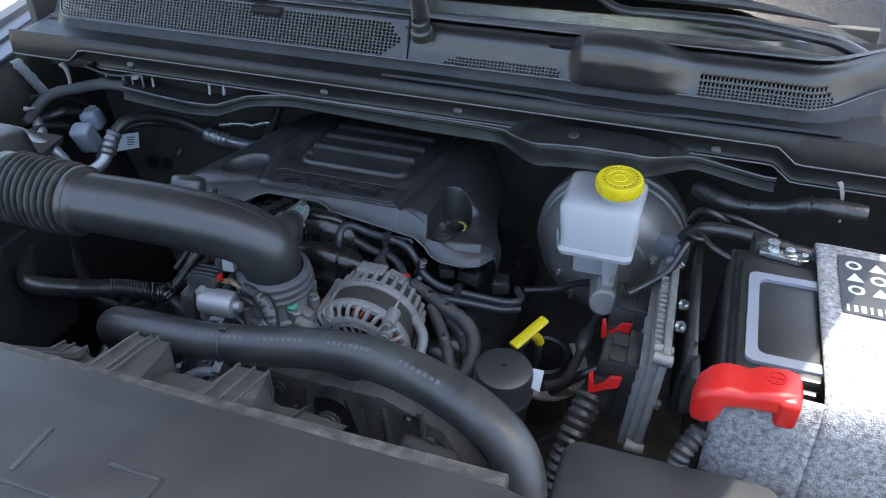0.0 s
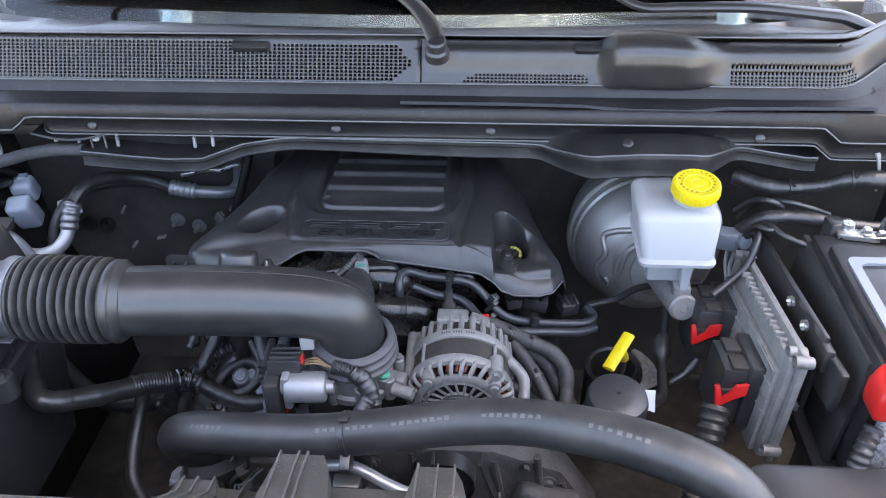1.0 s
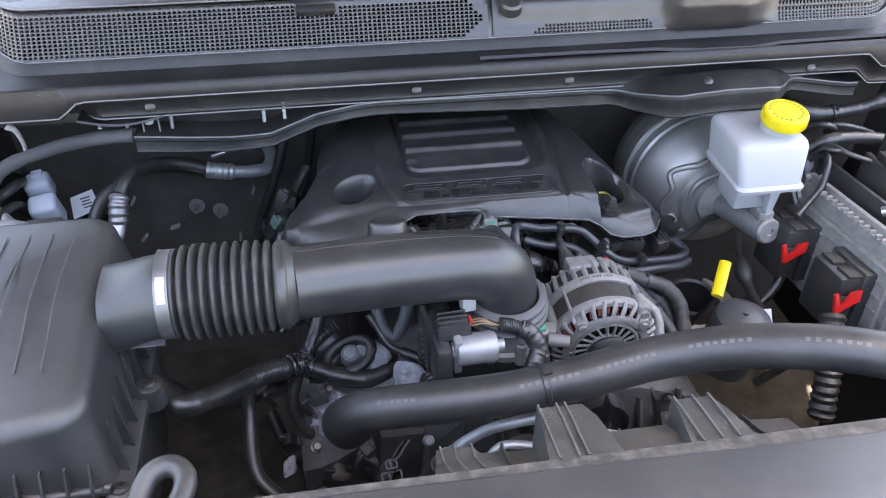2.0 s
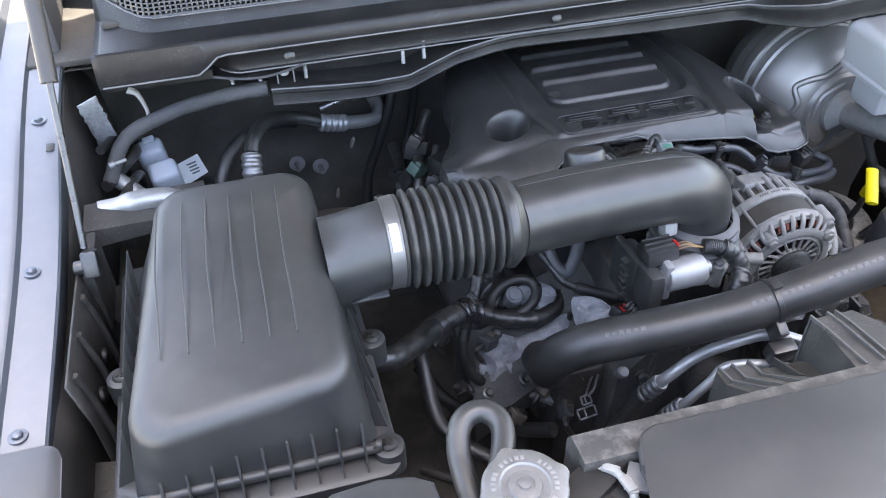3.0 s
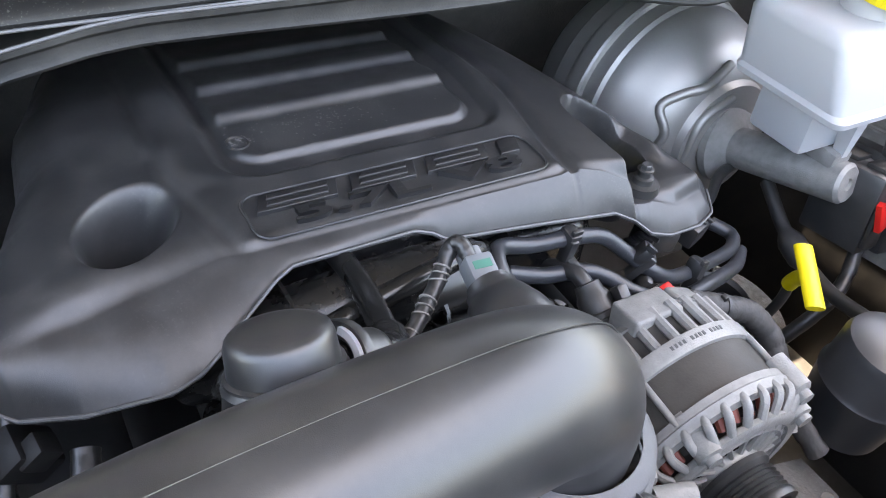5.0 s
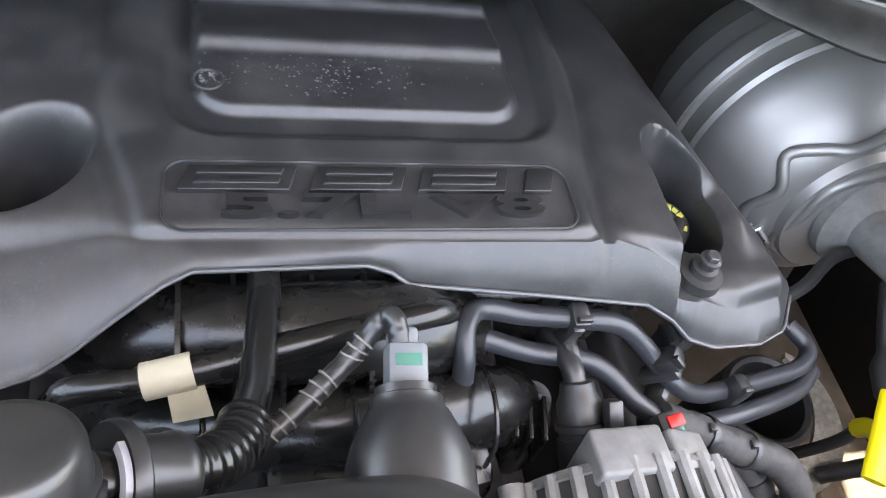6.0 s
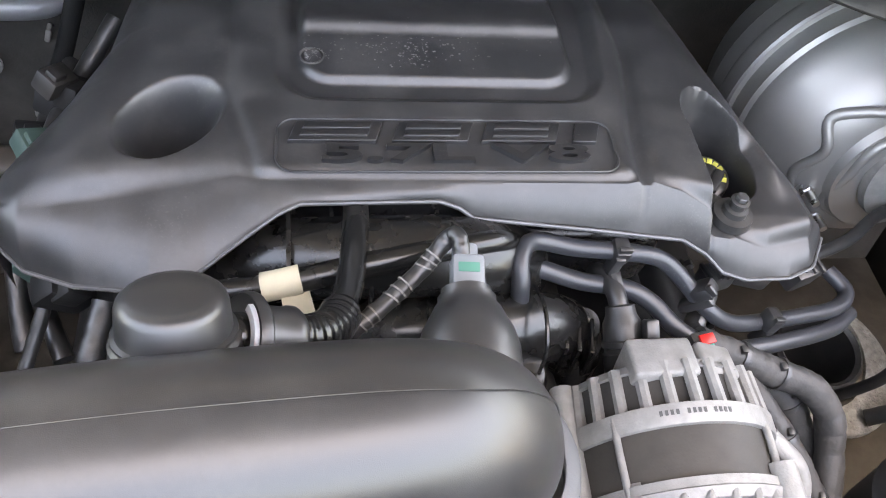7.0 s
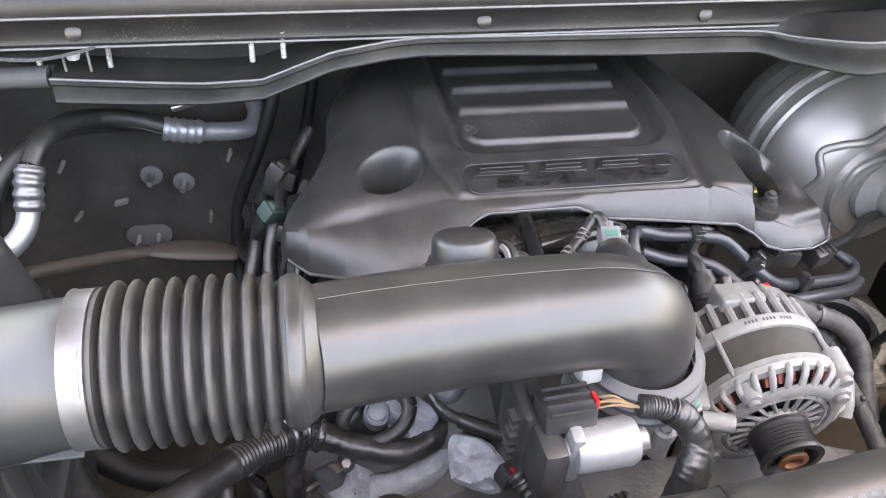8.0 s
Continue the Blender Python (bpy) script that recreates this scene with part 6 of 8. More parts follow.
# torn foil patch in the corner beside the wing
bm = bmesh.new()
loft(bm, [[(-0.812 + 0.030 * j / 5 + 0.004 * noise.noise(Vector((i * 0.9, j * 0.8, 3))), 0.122 + 0.062 * i / 14 + 0.006 * noise.noise(Vector((i * 0.7, j, 0))), 1.120 - 0.108 * i / 14 + 0.012 * j / 5) for j in range(6)] for i in range(15)], cap=False, closed=False)
patch = single("foil_patch", bm, material("mottled foil felt", (0.30, 0.31, 0.33), 0.7, 0.2, vary=0.5, scale=160, bump=0.8, bump_scale=260, bump_distance=0.002, speck=0.6), (-0.80, 0.15, 1.01), "mottled grey foil-backed patch in the corner beside the wing", "patch", smooth=60)
mod = patch.modifiers.new("thickness", "SOLIDIFY")
mod.thickness = 0.002

# ---- wipers ----
for name_at, pts, pivot in (((0.089, 0.185, 1.27), [(0.089, 0.187, 1.283), (0.075, 0.215, 1.302), (0.045, 0.262, 1.318), (0.005, 0.300, 1.328), (-0.07, 0.325, 1.330), (-0.30, 0.350, 1.330)], (0.089, 0.187, 1.270)),
                            ((0.845, 0.30, 1.24), [(0.845, 0.302, 1.252), (0.815, 0.300, 1.270), (0.775, 0.298, 1.286), (0.739, 0.296, 1.292), (0.62, 0.285, 1.307), (0.50, 0.265, 1.314), (0.43, 0.252, 1.318), (0.385, 0.268, 1.332), (0.33, 0.30, 1.352)], (0.845, 0.304, 1.240))):
    w = thing("windscreen_wiper", name_at, "black windscreen wiper parked low on the glass", "wiper", "windscreen wipers")
    bm = bmesh.new()
    sweep(bm, pts, lambda s: 0.0165 - 0.008 * s, 12, 8, flat=0.7)
    part("arm", bm, BLACK, w)
    bm = bmesh.new()
    lathe(bm, [(0.020, -0.02), (0.020, -0.004), (0.0165, 0.0), (0.0165, 0.014), (0.0135, 0.017), (0, 0.0175)], pivot, (0, -0.35, 1), 24)
    part("pivot_cap", bm, BLACK, w)
    bm = bmesh.new()
    q = [Vector(p) + Vector((0.0, 0.045, 0.016)) for p in pts[2:]]
    sweep(bm, q, lambda s: 0.0075 * (0.35 + math.sin(math.pi * min(1, max(0, s)))), 8, 6)
    part("blade", bm, RUBBER, w)

# ---- gas strut of the bonnet ----
strut = thing("gas_strut", (-0.80, -0.164, 1.05), "grey gas strut that holds the bonnet up", "gas strut")
S0, S1 = Vector((-0.799, -0.164, 1.062)), Vector((-0.792, 0.110, 1.475))
bm = bmesh.new()
sweep(bm, [S0 + (S1 - S0) * 0.03, S0 + (S1 - S0) * 0.45], 0.0042, 12, 2)
part("rod", bm, ROD, strut)
bm = bmesh.new()
sweep(bm, [S0 + (S1 - S0) * 0.44, S0 + (S1 - S0) * 1.35], 0.0105, 16, 2)
part("cylinder", bm, material("satin grey paint", (0.045, 0.043, 0.042), 0.4), strut)
bm = bmesh.new()
box(bm, S0 + Vector((0.004, 0, -0.006)), (0.020, 0.026, 0.034), (-30, 0, 0), 0.004)
lathe(bm, [(0.009, -0.02), (0.009, 0.004), (0.006, 0.006), (0, 0.006)], S0 + Vector((-0.012, -0.002, -0.008)), (-1, 0, 0), 16)
part("ball_socket", bm, BLACK, strut)

# ---- bracket and connectors beside the inner wing ----
bm = bmesh.new()
loft(bm, [[(-0.815, -0.02, 1.045), (-0.815, -0.02, 1.02), (-0.66, 0.05, 0.985), (-0.66, 0.06, 1.0)], [(-0.815, -0.075, 1.04), (-0.815, -0.075, 1.01), (-0.65, -0.015, 0.985), (-0.65, -0.015, 0.998)]])
box(bm, (-0.805, -0.12, 0.99), (0.014, 0.09, 0.10), bevel=0.004)
single("wing_bracket", bm, DUSTY, (-0.74, -0.04, 0.92), "dark steel bracket between the inner wing and the filter box", "bracket")
BLUE = material("pale blue plug plastic", (0.40, 0.45, 0.52), 0.4, vary=0.1)
pressure = thing("pressure_switch", (-0.735, 0.235, 0.90), "pale grey-blue pressure switch on an aluminium pipe", "switch")
bm = bmesh.new()
box(bm, (-0.748, 0.245, 0.944), (0.046, 0.040, 0.048), (14, -6, 8), 0.011, 3)
box(bm, (-0.748, 0.250, 0.968), (0.020, 0.016, 0.010), (14, -6, 8), 0.003)
part("plug", bm, BLUE, pressure)
bm = bmesh.new()
box(bm, (-0.728, 0.190, 0.925), (0.048, 0.040, 0.070), (22, -6, 8), 0.010, 3)
part("body", bm, BLUE, pressure)
bm = bmesh.new()
sweep(bm, [(-0.800, -0.015, 1.030), (-0.765, -0.010, 1.028), (-0.735, 0.0, 1.022), (-0.70, 0.012, 1.010), (-0.66, 0.03, 0.975), (-0.64, 0.04, 0.92)], lambda s: 0.0125 + 0.004 * step(0.1, 0.2, s) * (1 - step(0.4, 0.5, s)), 18, 10)
part("pipe", bm, PIPE, pressure, "bright aluminium pipe")
bm = bmesh.new()
slab(bm, [(-0.028, -0.026), (0.024, -0.018), (0.022, 0.020), (-0.020, 0.016)], -0.0006, 0.0006, pose(-0.695, 0.285, 0.878, 45, 0, 25))
tag = single("paper_tag", bm, material("pale tag", (0.62, 0.66, 0.70), 0.6, vary=0.08), (-0.69, 0.275, 0.88), "pale paper tag on the pipework", "tag")
for k in range(4):
    bm = bmesh.new()
    box(bm, (0, 0, 0), (0.018 - 0.003 * (k % 2), 0.0028, 0.0004), bevel=0)
    bmesh.ops.transform(bm, matrix=pose(-0.695, 0.285, 0.878, 45, 0, 25) @ pose(0.004, 0.008 - 0.006 * k, 0.001), verts=bm.verts)
    part("print_bar", bm, material("tag ink", (0.10, 0.11, 0.13), 0.6) if "tag ink" not in bpy.data.materials else bpy.data.materials["tag ink"], tag)
for pts, r, seed in (([(-0.805, 0.10, 0.99), (-0.785, 0.15, 0.985), (-0.765, 0.19, 0.985), (-0.770, 0.24, 0.96), (-0.77, 0.30, 0.90)], 0.009, 1), ([(-0.805, 0.04, 0.97), (-0.785, 0.08, 0.975), (-0.768, 0.13, 0.975), (-0.765, 0.18, 0.95), (-0.77, 0.22, 0.90)], 0.0075, 4), ([(-0.805, 0.14, 1.03), (-0.785, 0.19, 1.02), (-0.775, 0.25, 0.98), (-0.77, 0.30, 0.92)], 0.007, 7)):
    bm = bmesh.new()
    sweep(bm, pts, wrapped(seed, r), 10, 12)
    single("wing_wiring", bm, TAPE, pts[0], "black taped wires beside the inner wing", "wiring", "wires beside the wing")
for p in ((-0.792, 0.105, 1.022), (-0.792, 0.060, 0.985)):
    bm = bmesh.new()
    lathe(bm, [(0.0055, 0), (0.0055, 0.008), (0.003, 0.010), (0.0028, 0.026), (0, 0.027)], p, (1, 0.3, 0.1), 12)
    single("wing_stud", bm, MOTOR, p, "bright steel stud on the inner wing", "stud", "studs on the wing")

# ledge and lining low beside the inner wing
bm = bmesh.new()
slab(bm, [(-0.815, 0.085), (-0.735, 0.055), (-0.742, -0.085), (-0.755, -0.098), (-0.815, -0.088)], -0.004, 0.004, pose(0, 0, 0.935, 0, -4, 0), 0.003)
box(bm, (-0.752, -0.02, 0.88), (0.006, 0.15, 0.10), (0, 4, 3), 0.002)
single("wing_ledge", bm, DUSTY, (-0.78, -0.01, 0.93), "dusty dark pressed ledge on the inner wing", "ledge")
bm = bmesh.new()
loft(bm, [[(-0.812, y, 1.05), (-0.806 + 0.004 * math.sin(30 * y), y, 0.98), (-0.800, y, 0.90), (-0.795, y, 0.86)] for y in np.linspace(-0.36, -0.17, 10)], cap=False, closed=False)
liner = single("wing_liner", bm, DUSTY, (-0.805, -0.26, 0.86), "dusty dark plastic liner inside the wing", "liner", smooth=60)
mod = liner.modifiers.new("thickness", "SOLIDIFY")
mod.thickness = 0.003
for y in (-0.335, -0.27, -0.205):
    bm = bmesh.new()
    sweep(bm, [(-0.809, y, 1.04), (-0.801, y + 0.004, 0.98), (-0.796, y + 0.006, 0.90)], 0.0045, 8, 5)
    part("rib", bm, DUSTY, liner)
for y in (-0.30, -0.235):
    bm = bmesh.new()
    lathe(bm, [(0, 0.004), (0.006, 0.0035), (0.009, 0.001), (0.0095, -0.003)], (-0.799, y, 0.965), (1, 0, 0.1), 18)
    part("push_clip", bm, BLACK, liner)
for x, y, a in ((-0.782, -0.12, 10), (-0.785, -0.43, -10)):
    hook = thing("hook_bracket", (x, y, 0.91), "dusty curled steel bracket beside the filter box", "bracket", "hook brackets")
    bm = bmesh.new()
    lathe(bm, [(0.011, 0), (0.011, 0.004), (0.022, 0.004), (0.022, 0), (0.011, 0)], (x, y, 0.925), (0, -0.2, 1), 28, 20 + a, 290)
    part("curl", bm, DUSTY, hook)
    bm = bmesh.new()
    box(bm, (x - 0.016, y + 0.03, 0.922), (0.05, 0.06, 0.005), (5, 0, a), 0.002)
    box(bm, (x - 0.02, y + 0.01, 0.90), (0.045, 0.03, 0.05), (0, 0, a), 0.004)
    part("tongue", bm, DUSTY, hook)
    bm = bmesh.new()
    bolt(bm, (x, y, 0.922), (0, -0.2, 1), 0.006, 0.008, 1.4)
    part("bolt", bm, MOTOR, hook)

# ---- air conditioning line at the bulkhead ----
ac = thing("refrigerant_line", (-0.45, 0.27, 0.90), "braided black refrigerant hose with aluminium fittings", "refrigerant line")
AC_LINE = [(-0.455, 0.262, 0.946), (-0.485, 0.258, 0.960), (-0.520, 0.240, 0.978), (-0.552, 0.198, 1.000), (-0.572, 0.152, 1.006), (-0.583, 0.124, 0.992)]
bm = bmesh.new()
sweep(bm, AC_LINE, 0.0118, 20, 10)
hose_part = part("hose", bm, RUBBER, ac)
track = spline(AC_LINE, 10)
for a in (20, 55, 90, 125):
    bm = bmesh.new()
    sweep(bm, [p + 0.0117 * (math.cos(radians(a)) * Vector((0, -0.8, -0.6)) + math.sin(radians(a)) * Vector((-0.2, -0.55, 0.8)).normalized()) for p in track], 0.0011, 6, straight=True)
    part("braid_line", bm, RUBBER, hose_part)
bm = bmesh.new()
sweep(bm, [(-0.583, 0.124, 0.992), (-0.586, 0.108, 0.974), (-0.588, 0.094, 0.952)], ribbed(4, 0.0170, 0.0022), 20, 14)
part("crimp", bm, CRIMP, ac)
bm = bmesh.new()
sweep(bm, [(-0.588, 0.096, 0.956), (-0.594, 0.078, 0.938), (-0.612, 0.060, 0.926), (-0.645, 0.052, 0.924), (-0.70, 0.062, 0.934), (-0.750, 0.095, 0.956), (-0.795, 0.13, 0.985)], 0.0125, 20, 8)
part("lower_pipe", bm, PIPE, ac)
bm = bmesh.new()
sweep(bm, [(-0.50, 0.30, 0.93), (-0.56, 0.24, 0.965), (-0.605, 0.19, 0.972), (-0.635, 0.15, 0.945), (-0.645, 0.12, 0.90), (-0.64, 0.10, 0.85)], 0.0105, 18, 10)
part("return_hose", bm, RUBBER, ac)
bm = bmesh.new()
sweep(bm, [(-0.458, 0.262, 0.945), (-0.435, 0.265, 0.938), (-0.410, 0.272, 0.930)], ribbed(5, 0.0165, 0.002), 20, 14)
sweep(bm, [(-0.412, 0.272, 0.930), (-0.375, 0.288, 0.918), (-0.350, 0.305, 0.912), (-0.340, 0.330, 0.918), (-0.346, 0.36, 0.93), (-0.35, 0.39, 0.935)], 0.0125, 18, 8)
part("fitting", bm, PIPE, ac)
bm = bmesh.new()
sweep(bm, [(-0.45, 0.31, 0.945), (-0.40, 0.32, 0.952), (-0.375, 0.33, 0.946), (-0.345, 0.335, 0.956), (-0.325, 0.345, 0.950)], 0.006, 10, 8)
part("clip", bm, BRIGHT, ac)
for x, y, z in ((-0.504, 0.362, 0.800), (-0.459, 0.362, 0.785)):
    bm = bmesh.new()
    lathe(bm, [(0.0, 0.0), (0.016, 0.0), (0.016, 0.003), (0.006, 0.004), (0.0045, 0.006), (0.0045, 0.030), (0, 0.031)], (x, y, z), (0, -1, 0.12), 20)
    single("bulkhead_stud", bm, MOTOR, (x, y, z), "bright stud with a washer on the bulkhead", "stud", "studs on the bulkhead")
for x, z in ((-0.724, 0.768), (-0.680, 0.769)):
    bm = bmesh.new()
    lathe(bm, [(0, 0.0), (0.017, 0.0), (0.017, 0.003), (0.007, 0.005), (0.006, 0.012), (0, 0.013)], (x, 0.384, z), (0, -1, 0.12), 20)
    single("bulkhead_stud", bm, BODY_DARK, (x, 0.384, z), "dark dusty stud with a washer on the bulkhead", "stud", "studs on the bulkhead")
for x, z, a in ((-0.631, 0.812, 30), (-0.627, 0.718, 40), (-0.389, 0.817, 20), (-0.56, 0.74, 70), (-0.43, 0.70, 10)):
    bm = bmesh.new()
    box(bm, (x, 0.378, z), (0.006, 0.012, 0.022), (10, a, 0), 0.002)
    single("bulkhead_clip", bm, BEIGE, (x, 0.384, z), "small pale clip on the bulkhead", "clip", "clips on the bulkhead")
plate = thing("bulkhead_plate", (-0.53, 0.375, 0.67), "small dull steel plate with two studs on the bulkhead", "plate")
bm = bmesh.new()
slab(bm, rounded(-0.035, -0.018, 0.035, 0.018, 0.017), 0, 0.003, pose(-0.530, 0.378, 0.672, 82, 0, 0), 0.001)
part("plate", bm, MOTOR, plate)
for x in (-0.545, -0.515):
    bm = bmesh.new()
    lathe(bm, [(0.004, 0), (0.004, 0.030), (0, 0.031)], (x, 0.375, 0.672), (0, -1, 0.1), 12)
    part("stud", bm, BRIGHT, plate)
bm = bmesh.new()
sweep(bm, [(-0.70, 0.10, 0.83), (-0.64, 0.16, 0.80), (-0.56, 0.22, 0.765), (-0.51, 0.25, 0.745)], 0.0095, 14, 8)
sweep(bm, [(-0.51, 0.25, 0.745), (-0.49, 0.255, 0.74), (-0.43, 0.26, 0.73), (-0.38, 0.24, 0.735)], lambda s: 0.010 + 0.012 * math.sin(math.pi * s) ** 0.7, 14, 8, flat=0.55)
single("drain_pipe", bm, material("dull brown pipe", (0.10, 0.085, 0.07), 0.5, vary=0.25), (-0.55, 0.2, 0.72), "dull brown pipe with a flattened end near the bulkhead", "pipe")
for pts, r in (([(-0.300, 0.345, 1.02), (-0.318, 0.305, 0.945), (-0.345, 0.295, 0.87), (-0.377, 0.285, 0.79), (-0.385, 0.25, 0.70), (-0.38, 0.18, 0.62)], 0.0095), ([(-0.255, 0.355, 0.97), (-0.270, 0.345, 0.89), (-0.290, 0.33, 0.82), (-0.315, 0.29, 0.74), (-0.33, 0.22, 0.66)], 0.0085)):
    bm = bmesh.new()
    sweep(bm, pts, r, 16, 8)
    single("heater_hose", bm, AGED, pts[-1], "black rubber heater hose beside the engine cover", "hose", "heater hoses")
for p, turn in (((-0.325, 0.10, 0.90), (20, 30, 10)), ((-0.30, 0.04, 0.87), (0, 40, 40)), ((-0.31, 0.15, 0.93), (10, 20, 70)), ((-0.295, -0.02, 0.88), (15, 45, 20)), ((-0.28, 0.08, 0.94), (0, 10, 30))):
    bm = bmesh.new()
    box(bm, p, (0.042, 0.034, 0.030), turn, 0.004)
    box(bm, Vector(p) + Vector((0.01, -0.012, 0.012)), (0.022, 0.020, 0.024), turn, 0.003)
    single("coil_plug", bm, AGED, p, "black ignition coil plug beside the engine cover", "plug", "coil plugs")

GREEN = material("dull green plug", (0.045, 0.085, 0.072), 0.6, vary=0.3)
for pts, r, seed in (([(-0.27, 0.22, 0.96), (-0.30, 0.17, 0.93), (-0.315, 0.10, 0.925), (-0.33, 0.05, 0.89), (-0.325, 0.0, 0.85), (-0.30, -0.06, 0.83)], 0.0085, 2), ([(-0.33, 0.25, 0.88), (-0.335, 0.18, 0.885), (-0.345, 0.11, 0.87), (-0.36, 0.05, 0.82), (-0.35, -0.02, 0.78)], 0.010, 5), ([(-0.28, 0.12, 0.95), (-0.30, 0.07, 0.925), (-0.295, 0.02, 0.91), (-0.31, -0.03, 0.87), (-0.33, -0.08, 0.83)], 0.006, 9),
                     ([(-0.36, 0.27, 0.75), (-0.37, 0.20, 0.80), (-0.365, 0.14, 0.82), (-0.34, 0.09, 0.85)], 0.007, 11)):
    bm = bmesh.new()
    sweep(bm, pts, wrapped(seed, r), 12, 14)
    single("coil_lead", bm, TAPE, pts[0], "black taped coil lead beside the engine cover", "wiring", "coil leads")
for p, turn, mat, name in (((-0.322, 0.085, 0.935), (20, 30, 40), GREEN, "dull green"), ((-0.318, -0.005, 0.885), (10, 40, -20), GREEN, "dull green"), ((-0.345, 0.14, 0.89), (0, 20, 15), GREY_PAINT, "dark grey"), ((-0.305, 0.045, 0.935), (15, 25, 70), GREY_PAINT, "dark grey"), ((-0.335, 0.035, 0.865), (30, 10, 30), BODY_DARK, "dusty brown"), ((-0.31, 0.14, 0.955), (25, 20, 60), BODY_DARK, "dusty brown")):
    bm = bmesh.new()
    box(bm, p, (0.030, 0.022, 0.020), turn, 0.003)
    box(bm, Vector(p) + Vector((0.004, -0.004, 0.011)), (0.014, 0.012, 0.007), turn, 0.002)
    single("coil_plug", bm, mat, p, name + " ignition coil plug beside the engine cover", "plug", "coil plugs")

# ---- engine under the cover ----
IRON = material("dirty cast iron", (0.055, 0.052, 0.050), 0.6, 0.3, vary=0.4, scale=30, bump=0.6, bump_scale=250, bump_distance=0.001, dust=0.3)
GREY_CAST = material("dull grey casting", (0.095, 0.094, 0.093), 0.6, 0.3, vary=0.6, scale=22, bump=0.8, bump_scale=160, bump_distance=0.0015, dust=0.35, dust_scale=28, dust_colour=(0.11, 0.10, 0.09), speck=0.4)
engine = thing("engine_block", (0, 0, 0.43), "dirty grey and black V8 engine block with valve covers", "engine")
bm = bmesh.new()
box(bm, (0, 0.0, 0.62), (0.40, 0.55, 0.30), bevel=0.03)
box(bm, (0, -0.02, 0.80), (0.20, 0.42, 0.20), bevel=0.03)
part("block", bm, IRON, engine)
for s in (-1, 1):
    bm = bmesh.new()
    box(bm, (s * 0.225, 0.08, 0.735), (0.15, 0.44, 0.13), (0, s * 42, 0), 0.02, 3)
    box(bm, (s * 0.245, 0.08, 0.760), (0.12, 0.40, 0.11), (0, s * 42, 0), 0.025, 3)
    for k in range(6):
        bolt(bm, (s * 0.285, -0.10 + 0.072 * k, 0.80), (s * 0.7, 0, 0.7), 0.006, 0.010)
    part("valve_cover", bm, BLACK, engine)
bm = bmesh.new()
slab(bm, [(-0.14, 0.52), (0.34, 0.52), (0.36, 0.72), (0.30, 0.82), (0.20, 0.86), (-0.04, 0.86), (-0.12, 0.78)], -0.02, 0.03, Matrix(((1, 0, 0, 0), (0, 0, -1, -0.28), (0, 1, 0, 0), (0, 0, 0, 1))), 0.008)
for x, z in ((-0.08, 0.78), (0.02, 0.83), (0.28, 0.80), (0.33, 0.72), (0.30, 0.62), (0.12, 0.80), (-0.10, 0.70)):
    bolt(bm, (x, -0.31, z), (0, -1, 0), 0.008, 0.010)
box(bm, (0.27, -0.325, 0.73), (0.10, 0.035, 0.14), (0, 12, 0), 0.015, 3)
lathe(bm, [(0.045, 0), (0.045, 0.03), (0.036, 0.036), (0.02, 0.036), (0.018, 0.046), (0, 0.046)], (0.03, -0.31, 0.74), (0, -1, 0), 36)
part("front_cover", bm, GREY_CAST, engine)
for x0, z0, x1, z1 in ((0.20, 0.84, 0.235, 0.62), (0.262, 0.85, 0.285, 0.66), (0.30, 0.80, 0.345, 0.64), (0.21, 0.74, 0.33, 0.71), (-0.06, 0.83, -0.10, 0.66), (-0.02, 0.85, 0.0, 0.70), (0.08, 0.85, 0.085, 0.74)):
    bm = bmesh.new()
    sweep(bm, [(x0, -0.308, z0), ((x0 + x1) / 2, -0.314, (z0 + z1) / 2), (x1, -0.308, z1)], 0.0055, 8, 6)
    part("casting_rib", bm, GREY_CAST, engine)
for x, z in ((0.245, 0.835), (0.275, 0.775), (0.315, 0.755), (0.345, 0.70), (0.225, 0.69), (0.05, 0.80), (-0.05, 0.75)):
    bm = bmesh.new()
    bolt(bm, (x, -0.312, z), (0, -1, 0), 0.0065, 0.010, 1.6)
    part("cover_bolt", bm, BRIGHT if x > 0.3 else ROD, engine)
manifold = thing("intake_manifold", (0, 0.05, 0.90), "glossy black plastic intake manifold with curved runners", "intake manifold")
GLOSS = material("glossy black nylon", (0.008, 0.008, 0.008), 0.25, vary=0.2, bump=0.1, dust=0.05, dust_scale=40, dust_colour=(0.14, 0.12, 0.10), gloss=0.6, speck=0.06)
bm = bmesh.new()
box(bm, (0.0, 0.08, 0.965), (0.34, 0.30, 0.07), bevel=0.02, segments=3)
box(bm, (0.0, -0.10, 0.93), (0.14, 0.14, 0.05), bevel=0.015)
part("plenum", bm, GLOSS, manifold)
for pts, r in (([(-0.175, -0.045, 0.945), (-0.140, -0.070, 0.975), (-0.10, -0.082, 0.994), (-0.05, -0.088, 1.003), (0.0, -0.088, 1.003), (0.03, -0.082, 0.992), (0.05, -0.07, 0.970), (0.06, -0.055, 0.94)], 0.029),
               ([(-0.16, -0.075, 0.90), (-0.12, -0.108, 0.935), (-0.06, -0.124, 0.962), (0.0, -0.128, 0.970), (0.05, -0.122, 0.962), (0.085, -0.112, 0.940), (0.105, -0.105, 0.905), (0.11, -0.10, 0.86)], 0.026),
               ([(-0.15, 0.0, 0.99), (-0.08, -0.03, 1.010), (0.0, -0.035, 1.014), (0.08, -0.03, 1.008), (0.15, 0.0, 0.985)], 0.026)):
    bm = bmesh.new()
    sweep(bm, pts, r, 24, 8)
    part("runner", bm, GLOSS, manifold, smooth=60)
